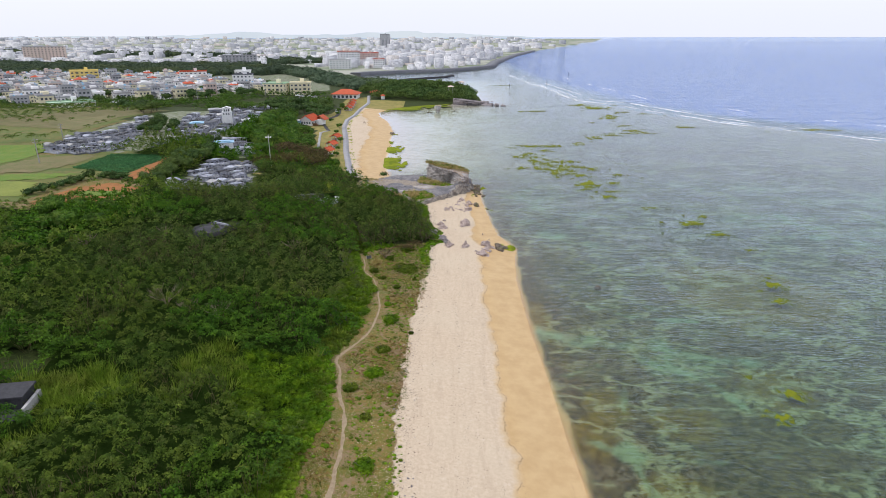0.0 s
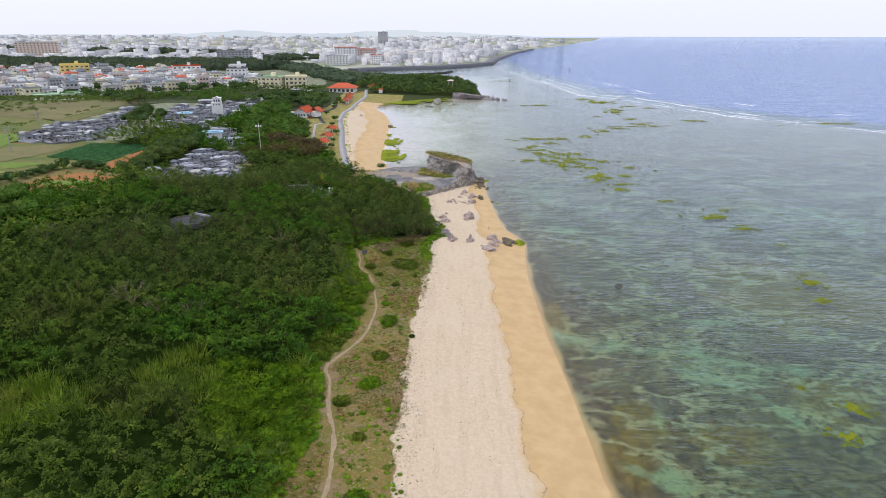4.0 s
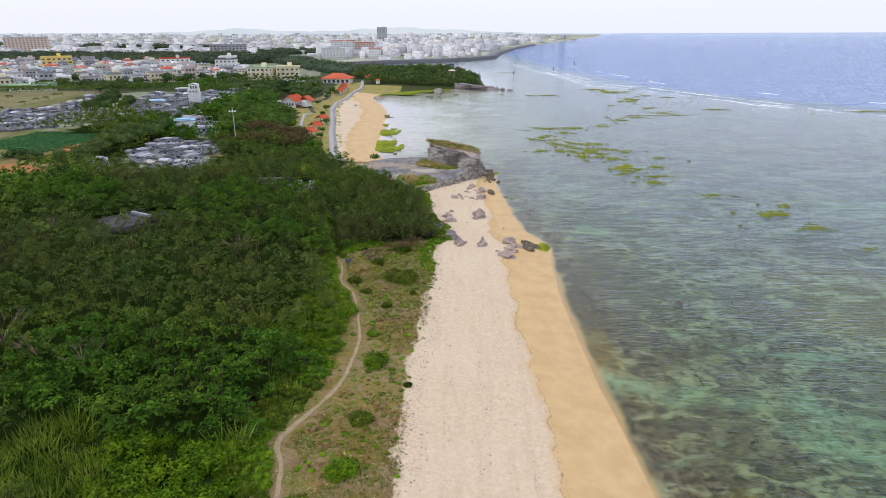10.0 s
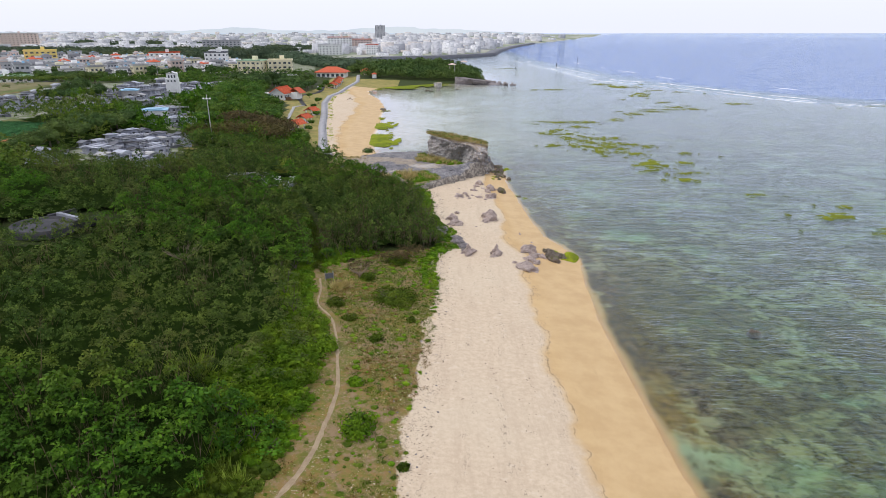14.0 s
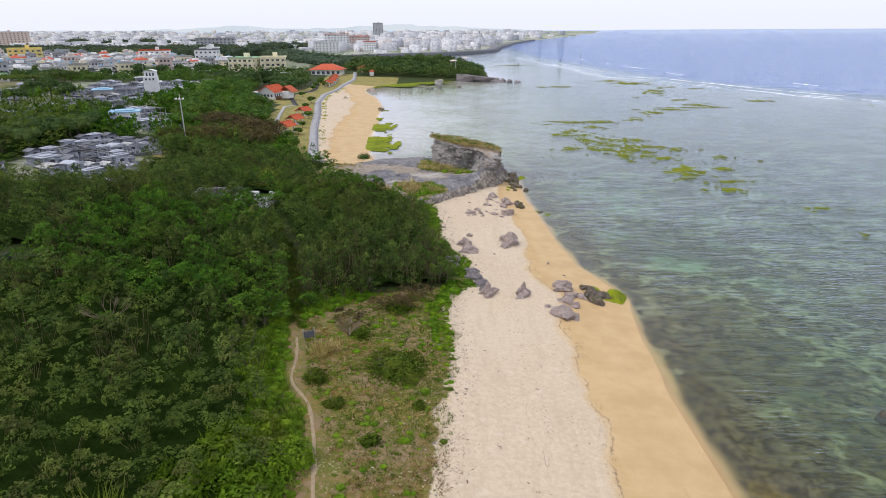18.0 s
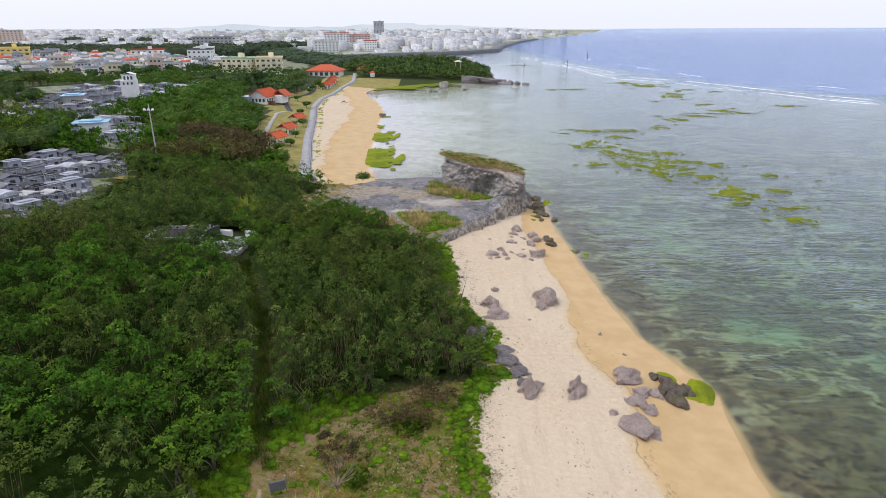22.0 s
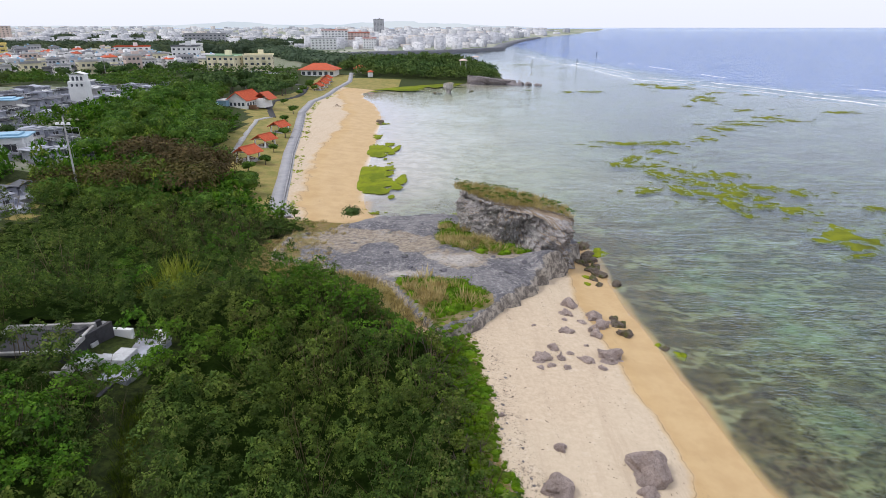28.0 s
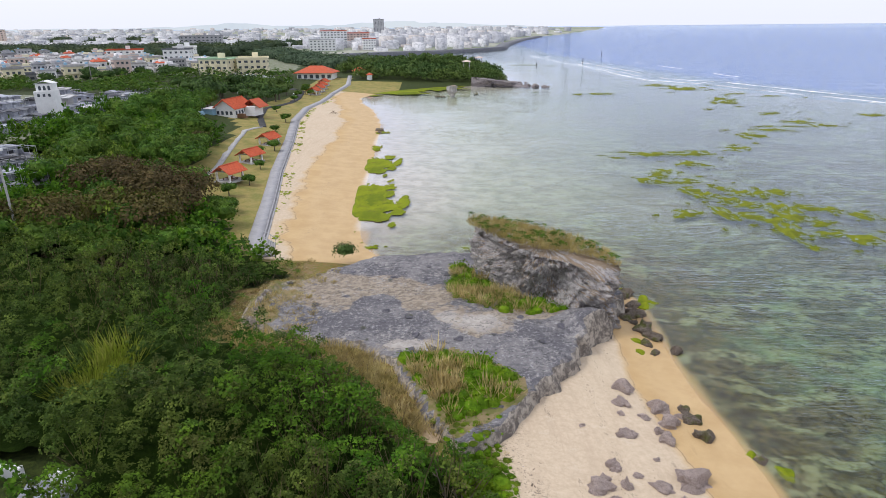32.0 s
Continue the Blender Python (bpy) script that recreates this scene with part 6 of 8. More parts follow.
M_DRIFT = plain("dark_drift", (0.10, 0.075, 0.055), (0.17, 0.13, 0.095), 2.0, 0.95, 0.3, stains=0)
M_CORAL = plain("bleached_coral", (0.50, 0.43, 0.34), (0.40, 0.33, 0.26), 3.0, 0.9, 0.3, stains=0)
scatter_bits("pebbles", M_CORAL, 600, 0.03, 0.11, 1.8, -1.2, 0.6, "bleached coral pebbles on the grass and sand", "pebbles")
scatter_bits("stones", M_ROCK, 220, 0.05, 0.2, 1.0, 0.6, 0.6, "small grey stones along the head of the sand", "stones")
scatter_bits("drift_debris", M_DRIFT, 420, 0.04, 0.17, 1.2, 1.6, 0.3, "dark drift debris scattered over the sand", "debris", 1.7)
scatter_bits("drift_debris", M_DRIFT, 260, 0.03, 0.11, 0.35, 7.5, 0.3, "line of dark drift debris on the beach", "debris", 1.6)
scatter_bits("drift_debris", M_DRIFT, 200, 0.03, 0.1, 0.4, 11.0, 0.3, "line of dark drift debris above the damp sand", "debris", 1.6)
board = thing("sign_board", "weathered grey panel on short posts beside the track", "sign", m=pose(-17.0, 122.2, float(land_height(-17, 122)), 0, 0, 20))
part("panel", box_mesh("panel", M_TOMBMID, (0, 0, 0.3, 1.0, 0.1, 0.7), bevel=0.02), board)
for s in (-0.5, 0.5):
    part("post", box_mesh("post", M_STEEL, (s, 0.1, -0.3, 0.08, 0.08, 1.5)), board)


# ---- trees ----
def tree_kind(seed, height, radius, mat, label, category="tree", lobes=6, per=120, leaf_size=0.42, group="trees behind the bay", dense=True):
    """Trunk with forking limbs, and a crown of leafy lobes with gaps between."""
    rng = np.random.default_rng(seed)
    root = thing("tree", label, category, group)
    limbs = [([Vector((0, 0, -0.3)), Vector((0.1, 0.05, height * 0.25)), Vector((0.0, 0.1, height * 0.5))], [0.05 * height, 0.04 * height, 0.028 * height])]
    clouds = []
    for k in range(lobes):
        a = 6.283 * k / lobes + rng.uniform(-0.3, 0.3)
        r = radius * rng.uniform(0.35, 0.68) * (k > 0)
        tip = Vector((r * math.cos(a), r * math.sin(a), height * rng.uniform(0.5, 0.72) + (0.08 * height if k == 0 else 0)))
        limbs.append(([Vector((0.0, 0.1, height * 0.42)), tip * 0.55 + Vector((0, 0, height * 0.22)), tip], [0.024 * height, 0.016 * height, 0.006 * height]))
        q = rng.normal(0, 1, (per, 3))
        q /= np.linalg.norm(q, axis=1)[:, None]
        q[:, 2] = np.where(q[:, 2] < -0.35, -q[:, 2], q[:, 2])
        lr = radius * rng.uniform(0.5, 0.66)
        p = np.array(tip) + q * np.array([lr, lr, lr * 0.75]) * rng.uniform(0.7, 1.05, (per, 1))
        clouds.append(blades(p, q + np.array([0, 0, 0.25]), leaf_size * 1.2, leaf_size * 0.85, rng, 0.4))
        if dense:
            clouds.append(core(((-lr * 0.45, lr * 0.5), (0, lr * 0.72), (lr * 0.35, lr * 0.5), (lr * 0.52, 0.05)), 8) + np.array(tip))
    part("trunk", limbs_mesh("trunk", M_BARK, limbs, 6), root)
    part("crown", quads_mesh("crown", np.concatenate(clouds), mat), root)
    return root


class Plant:
    """Places a tree: the first one is the original, the next are copies."""

    def __init__(self, src):
        self.src, self.fresh = src, True

    def at(self, x, y, size=1.0, z=None):
        m = pose(x, y, float(land_height(x, y)) if z is None else z, 0, 0, random.uniform(0, 360))
        ob = self.src if self.fresh else copy_thing(self.src, m)
        ob.matrix_basis = m
        self.fresh = False
        ob.scale = (size, size, size * random.uniform(0.88, 1.12))
        return ob


T_GREEN = [Plant(tree_kind(60 + k, 6.5, 4.2, L_TREE, "spreading dark green broad-leaved tree", lobes=8, per=130)) for k in range(2)]
T_DARK = [Plant(tree_kind(70 + k, 7.0, 3.6, L_DARK, "dense dark green tree", lobes=7, per=120)) for k in range(2)]
T_BROWN = [Plant(tree_kind(80 + k, 6.0, 4.0, L_BROWN, "tree with thin russet-brown foliage", lobes=9, per=130, leaf_size=0.36, dense=False)) for k in range(2)]
T_TOWN = [Plant(tree_kind(96 + k, 6.5, 3.6, L_DARK, "dense dark green town tree", lobes=5, per=34, leaf_size=0.8, group="trees in the town")) for k in range(3)]
T_PARK = [Plant(tree_kind(90, 3.3, 1.7, L_TREE, "small green park tree on the lawn", lobes=7, per=110, leaf_size=0.26, group="trees on the lawn"))]
trng = random.Random(3)


def grove(pool, ring, count, size, gap):
    xs, ys = [p[0] for p in ring], [p[1] for p in ring]
    got, tries = [], 0
    while len(got) < count and tries < 4000:
        tries += 1
        x, y = trng.uniform(min(xs), max(xs)), trng.uniform(min(ys), max(ys))
        if inside(np.array(x), np.array(y), ring) and all(math.hypot(x - a, y - b) > gap for a, b in got):
            got.append((x, y))
            trng.choice(pool).at(x, y, size * trng.uniform(0.75, 1.2))


grove(T_BROWN, [(-50, 204), (-66, 205), (-68, 226), (-60, 250), (-52, 242), (-46, 222)], 11, 1.1, 5.0)
grove(T_GREEN, [(-50, 204), (-66, 205), (-68, 226), (-60, 250), (-52, 242), (-46, 222)], 10, 0.85, 5.5)
grove(T_GREEN, [(-58, 252), (-66, 250), (-74, 232), (-82, 254), (-88, 262), (-88, 300), (-74, 296), (-62, 266)], 34, 0.9, 4.2)
grove(T_BROWN, [(-60, 256), (-66, 284), (-73, 290), (-72, 262)], 4, 0.9, 4.0)
grove(T_GREEN, [(-40, 222), (-46, 232), (-54, 226), (-60, 200), (-42, 212)], 12, 0.6, 3.4)
grove(T_TOWN, [(-72, 352), (-92, 340), (-112, 380), (-96, 420), (-74, 408)], 28, 1.15, 5.5)
grove(T_GREEN, [(-78, 298), (-93, 302), (-96, 336), (-84, 345)], 12, 0.9, 5.0)
grove(T_DARK, [(-84, 178), (-80, 164), (-85, 160), (-88.5, 178), (-92, 202), (-94, 222), (-99, 236), (-92, 238), (-86, 214)], 26, 0.7, 3.2)
grove(T_DARK, [(-118, 240), (-128, 246), (-128, 268), (-116, 262)], 7, 0.8, 4.0)
grove(T_DARK, [(-150, 300), (-156, 340), (-190, 372), (-200, 360), (-170, 330)], 14, 0.8, 5.0)
grove(T_GREEN, [(-84, 112), (-76, 120), (-80, 136), (-88, 132), (-96, 124)], 9, 0.6, 3.2)
for x, y, s in [(-46.3, 249, 0.75), (-48.0, 262, 0.6), (-51.5, 274, 0.8), (-50.0, 281, 0.85), (-54.5, 296, 0.8), (-56, 305, 0.7), (-58, 325, 0.9), (-66, 345, 0.8), (-68, 380, 0.9), (-70, 395, 1.0), (-67, 405, 0.9), (-70, 410, 1.1), (-72, 420, 1.0), (-47.5, 241, 0.8), (-44, 231, 0.9)]:
    T_PARK[0].at(x, y, s)
for x, y in [(-106, 144), (-105.5, 148), (-105, 152), (-105, 156), (-104.5, 159), (-104, 163), (-103, 166), (-101, 169), (-98, 168), (-95, 168), (-92, 166), (-105, 161)]:
    T_TOWN[int(y) % 3].at(x, y, 0.42 + 0.05 * (int(x * 7) % 4), float(land_height(x, y)) - 1.0)



# ---- promenade and bay beach ----
def ribbon(name, mat, line, width, lift, thick=0.25, shift=0.0, height=None):
    """A paved strip along a line, draped on the ground, with its own thickness."""
    pts, out = [Vector((*p, 0)) for p in line], []
    fine = []
    for a, b in zip(pts, pts[1:]):
        n_ = max(1, int((b - a).length / 3))
        fine += [a + (b - a) * k / n_ for k in range(n_)]
    fine.append(pts[-1])
    vs, fs = [], []
    for i, p in enumerate(fine):
        d = (fine[min(i + 1, len(fine) - 1)] - fine[max(i - 1, 0)]).normalized()
        s = Vector((-d.y, d.x, 0))
        z = (float(land_height(p.x, p.y)) if height is None else height) + lift
        for off, zz in ((-width / 2, -thick), (-width / 2, 0), (width / 2, 0), (width / 2, -thick)):
            q = p + s * (off + shift)
            vs.append((q.x, q.y, z + zz))
    for i in range(len(fine) - 1):
        for k in range(3):
            fs.append((4 * i + k, 4 * i + k + 1, 4 * i + k + 5, 4 * i + k + 4))
    fs += [(0, 1, 2, 3), (4 * len(fine) - 1, 4 * len(fine) - 2, 4 * len(fine) - 3, 4 * len(fine) - 4)]
    return mesh_np(name, vs, fs, mat)


tagged(new("promenade", ribbon("promenade", M_ROAD, PROM, 2.1, 0.22, 0.5)), "pale concrete promenade along the bay", "path", kind="structure")
tagged(new("kerb", ribbon("kerb", M_ROAD, PROM, 0.18, 0.28, 0.8, -1.14)), "low concrete kerb of the promenade", "kerb", kind="structure")
tagged(new("sea_wall", ribbon("sea_wall", M_CONC, PROM[:-1], 0.4, -0.02, 0.9, -1.45)), "sloping rubble sea wall below the promenade", "wall", kind="structure")
LANE = [(-61, 236), (-56, 246), (-57, 262), (-61, 285), (-64, 303), (-62, 312)]
tagged(new("park_lane", ribbon("park_lane", M_CONC, LANE, 1.6, 0.06, 0.3)), "narrow concrete path on the lawn", "path", kind="structure")
tagged(new("park_road", ribbon("park_road", M_ASPHALT, [(-62, 312), (-68, 330), (-72, 350), (-69, 375), (-70, 392), (-74, 420)], 3.2, 0.05, 0.3)), "dark service road behind the lawn", "road", kind="structure")
stair = thing("beach_stair", "concrete stair with a handrail down to the beach", "stairs", m=pose(-34.2, 216.5, 0.35, 0, 0, 15))
for k in range(6):
    part("step", box_mesh("step", M_CONC, (0.3 * k, 0, 0, 0.32, 2.6, 1.75 - 0.26 * k), bevel=0.02), stair)
for side in (-1.3, 1.3):
    part("handrail", limbs_mesh("handrail", M_STEEL, [([(-0.2, side, 2.7), (1.6, side, 1.4)], [0.04, 0.04])] + [([(0.3 * k, side, 0.4), (0.3 * k, side, 2.56 - 0.216 * k)], [0.03, 0.03]) for k in (0, 2, 4)], 6), stair)
bx, by = jitter_grid(-62, -30, 218, 420, 0.9, grow)
bp = np.interp(by, [p[1] for p in PROM], [p[0] for p in PROM])
keep = (bx > bp + 1.7) & (bx < bp + 3.6) & (fbm(bx, by, 0.3, 51) > 0.0)
strew("beach_creeper", CREEP_T, np.stack([bx, by, land_height(bx, by), 0.2 + 0.5 * grow.uniform(0, 1, len(bx)), np.full(len(bx), 0.6)], 1)[keep], L_REED, "straggling beach plants below the sea wall", "creepers", grow)
drift_pile = thing("driftwood_pile", "small heap of driftwood on the bay beach", "driftwood", m=pose(-48, 352, float(land_height(-48, 352))))
for k in range(7):
    a = k * 0.9
    part("branch", limbs_mesh("branch", M_TWIG, [([(1.4 * math.cos(a), 1.4 * math.sin(a), 0.05), (-0.5 * math.cos(a + 0.5), -0.5 * math.sin(a), 0.9)], [0.09, 0.04])], 5), drift_pile)
cycad = thing("cycad_bush", "dark low cycad-like bush beside the bay beach", "bush", m=pose(-22.5, 211.5, 2.2))
part("stem", limbs_mesh("stem", M_BARK, twig_limbs(grow, 6, 1.0, 0.6, 0.06), 5), cycad)
part("crown", quads_mesh("crown", np.concatenate([dome_cloud(grow, 260, 1.6, 1.1, 0.1, 0.5, 0.14), core(((0, 1.1), (0.6, 1.0), (0.95, 0.1)), 8)]), L_DARK), cycad)


# ---- park buildings ----
def gable_roof(bm, w, d, z, rise, over=0.5, thick=0.16, x=0.0, y=0.0):
    """Two sloping slabs; the ridge runs along y."""
    hw, hd = w / 2 + over, d / 2 + over
    for s in (-1, 1):
        top = [(0, -hd, z + rise), (0, hd, z + rise), (s * hw, hd, z - rise * over / (w / 2)), (s * hw, -hd, z - rise * over / (w / 2))]
        lo = [bm.verts.new((x + a, y + b, c)) for a, b, c in top]
        hi = [bm.verts.new((x + a, y + b, c + thick)) for a, b, c in top]
        bm.faces.new(lo), bm.faces.new(hi)
        for i in range(4):
            bm.faces.new((lo[i], lo[(i + 1) % 4], hi[(i + 1) % 4], hi[i]))
    bmesh.ops.recalc_face_normals(bm, faces=list(bm.faces))


def tile_ribs(w, d, z, rise, over=0.5, x=0.0, y=0.0, gap=0.45):
    """Rounded rows of cover tiles down both slopes, and the ridge cap."""
    vs = []
    hw, hd = w / 2 + over, d / 2 + over
    drop = rise * (1 + over / (w / 2))
    bm = bmesh.new()
    k = -hd + gap / 2
    while k < hd:
        for s in (-1, 1):
            a, b = Vector((x, y + k, z + rise + 0.2)), Vector((x + s * hw, y + k, z + rise - drop + 0.2))
            q = [bm.verts.new(v) for v in (a + Vector((0, -0.09, -0.06)), a + Vector((0, 0, 0.06)), a + Vector((0, 0.09, -0.06)), b + Vector((0, 0.09, -0.06)), b + Vector((0, 0, 0.06)), b + Vector((0, -0.09, -0.06)))]
            bm.faces.new((q[0], q[1], q[4], q[5])), bm.faces.new((q[1], q[2], q[3], q[4]))
        k += gap
    box(bm, x, y, z + rise + 0.1, 0.3, 2 * hd, 0.22)
    return bm


def pavilion():
    root = thing("picnic_pavilion", "open picnic shelter with a red-tiled gable roof", "pavilion", "pavilions on the lawn")
    part("floor_slab", box_mesh("floor_slab", M_CONC, (0, 0, -0.3, 6.0, 6.8, 0.45), bevel=0.03), root)
    for px_, py_ in ((-2.3, -2.6), (2.3, -2.6), (-2.3, 2.6), (2.3, 2.6)):
        part("post", box_mesh("post", M_WHITE, (px_, py_, 0.15, 0.5, 0.5, 2.5), bevel=0.02), root)
    for py_ in (-2.6, 2.6):
        part("beam", box_mesh("beam", M_CONC, (0, py_, 2.65, 5.2, 0.3, 0.3)), root)
    bm = bmesh.new()
    gable_roof(bm, 5.2, 6.0, 2.75, 1.5, 0.8)
    roof = part("roof", bm_mesh("roof", bm, M_RED), root)
    tagged(part("tiling", bm_mesh("tiling", tile_ribs(5.2, 6.0, 2.75, 1.5, 0.8), M_RED), roof), kind="stuff")
    for s in (-1, 1):
        part("bench", box_mesh("bench", M_WOOD, (s * 1.4, 0, 0.55, 0.4, 3.2, 0.08), (s * 1.4, -1.2, 0.15, 0.3, 0.2, 0.4), (s * 1.4, 1.2, 0.15, 0.3, 0.2, 0.4)), root)
    part("table", box_mesh("table", M_WOOD, (0, 0, 0.82, 0.9, 3.0, 0.08), (0, 0, 0.15, 0.4, 1.6, 0.68)), root)
    return root


pav = pavilion()
pav.matrix_basis = pose(-50.2, 250, 2.6, 0, 0, -24)
pav.scale = (0.66, 0.66, 0.7)
for x, y, turn, s in ((-51.8, 268.5, -24, 0.66), (-53.4, 289, -22, 0.66), (-66.5, 411, -10, 0.75), (-66.5, 422, -8, 0.75), (-67.5, 434, -8, 0.75), (-68.5, 446, -8, 0.75)):
    ob = copy_thing(pav, pose(x, y, float(land_height(x, y)) + 0.05, 0, 0, turn))
    ob.scale = (s, s, s)


def hip_roof(name, mat, w, d, z, rise, over=0.8):
    bm = bmesh.new()
    hw, hd = w / 2 + over, d / 2 + over
    e = [bm.verts.new((a * hw, b * hd, z)) for a, b in ((-1, -1), (1, -1), (1, 1), (-1, 1))]
    u = [bm.verts.new((a * hw, b * hd, z + 0.2)) for a, b in ((-1, -1), (1, -1), (1, 1), (-1, 1))]
    r = max(hw, hd) - min(hw, hd)
    rid = [bm.verts.new(((-r if hw > hd else 0), (-r if hd > hw else 0), z + rise)), bm.verts.new(((r if hw > hd else 0), (r if hd > hw else 0), z + rise))]
    bm.faces.new(e[::-1])
    for i in range(4):
        bm.faces.new((e[i], e[(i + 1) % 4], u[(i + 1) % 4], u[i]))
    if hw > hd:
        for q in ((u[0], u[1], rid[1], rid[0]), (u[1], u[2], rid[1]), (u[2], u[3], rid[0], rid[1]), (u[3], u[0], rid[0])):
            bm.faces.new(q)
    else:
        for q in ((u[0], u[1], rid[0]), (u[1], u[2], rid[1], rid[0]), (u[2], u[3], rid[1]), (u[3], u[0], rid[0], rid[1])):
            bm.faces.new(q)
    bmesh.ops.recalc_face_normals(bm, faces=list(bm.faces))
    return bm_mesh(name, bm, mat)


rest = thing("beach_house", "white park building with red-tiled gable roofs", "building", m=pose(-74, 326, float(land_height(-74, 324)) - 0.3, 0, 0, -14))
rest.scale = (0.74, 0.74, 0.86)
part("wall", box_mesh("wall", M_WHITE, (0, 0, 0, 9.0, 13.0, 3.6)), rest)
bm = bmesh.new()
gable_roof(bm, 9.0, 13.0, 3.6, 2.6, 0.9)
roof = part("roof", bm_mesh("roof", bm, M_RED), rest)
tagged(part("tiling", bm_mesh("tiling", tile_ribs(9.0, 13.0, 3.6, 2.6, 0.9), M_RED), roof), kind="stuff")
for s in (-1, 1):
    part("gable", prism("gable", M_WHITE, [(-4.5, 0), (4.5, 0), (0, 2.55)], 0, 0.2), rest, m=pose(0, s * 6.3 + 0.1, 3.6, 90, 0, 0))

part("side_wing", box_mesh("side_wing", M_WHITE, (6.5, 4.5, 0, 5.0, 7.0, 3.3)), rest)
bm = bmesh.new()
gable_roof(bm, 7.0, 6.2, 3.3, 2.2, 0.8, x=6.4, y=6.2)
part("roof", bm_mesh("roof", bm, M_RED), rest)
for k in (-3, -1, 1, 3):
    part("window", box_mesh("window", M_WIN, (k, -6.5, 1.2, 1.1, 0.12, 1.2)), rest)
for k in range(4):
    part("window", box_mesh("window", M_WIN, (4.5, -5 + 2.2 * k, 1.1, 0.12, 1.3, 1.3)), rest)
part("stair", box_mesh("stair", M_WOOD, (6.0, -4.0, 0, 3.0, 1.6, 1.4), (7.8, -4.0, 0, 1.2, 1.6, 0.7)), rest)
shed = thing("blue_shed", "small shed with blue-grey walls and a pale flat roof", "shed", m=pose(-79.5, 323, float(land_height(-79, 323)) - 0.8, 0, 0, -14))
part("wall", box_mesh("wall", M_BLUE, (0, 0, 0, 3.6, 5.0, 2.6)), shed)
part("roof", box_mesh("roof", M_ROOFLT, (0, 0, 2.6, 4.2, 5.6, 0.15)), shed)
tent = thing("folded_tarpaulin", "white and blue tarpaulin over stacked goods", "tarpaulin", m=pose(-82, 317, float(land_height(-82, 317)), 0, 0, 20))
part("cover", box_mesh("cover", M_WHITE, (0, 0, 0, 2.8, 2.4, 1.9, 0, 0.5), bevel=0.1), tent)
part("blue_cover", box_mesh("blue_cover", M_BLUE, (1.5, -0.6, 0, 1.6, 1.6, 1.1, 0.4, 0.6), bevel=0.1), tent)
hall = thing("hall", "long park hall with a red-tiled hip roof", "building", m=pose(-78, 478, 3.4, 0, 0, -4))
part("wall", box_mesh("wall", M_WHITE, (0, 0, 0, 19, 12, 3.4)), hall)
part("roof", hip_roof("roof", M_RED, 19, 12, 3.4, 3.6, 1.4), hall)
for k in range(6):
    part("window", box_mesh("window", M_WIN, (-8 + 3.2 * k, -6.0, 0.7, 1.8, 0.14, 1.9)), hall)
annex = thing("red_roofed_house", "small white house with a red-tiled hip roof", "house", m=pose(-57.5, 497, 3.2, 0, 0, 8))
part("wall", box_mesh("wall", M_PINK, (0, 0, 0, 7, 6, 3.0)), annex)
part("roof", hip_roof("roof", M_RED, 7, 6, 3.0, 2.0, 0.7), annex)
kiosk = thing("kiosk", "small white kiosk with a red hip roof", "kiosk", m=pose(-49, 474, 3.0, 0, 0, 0))
part("wall", box_mesh("wall", M_WHITE, (0, 0, 0, 2.6, 2.6, 2.6)), kiosk)
part("roof", hip_roof("roof", M_RED, 2.6, 2.6, 2.6, 1.2, 0.5), kiosk)


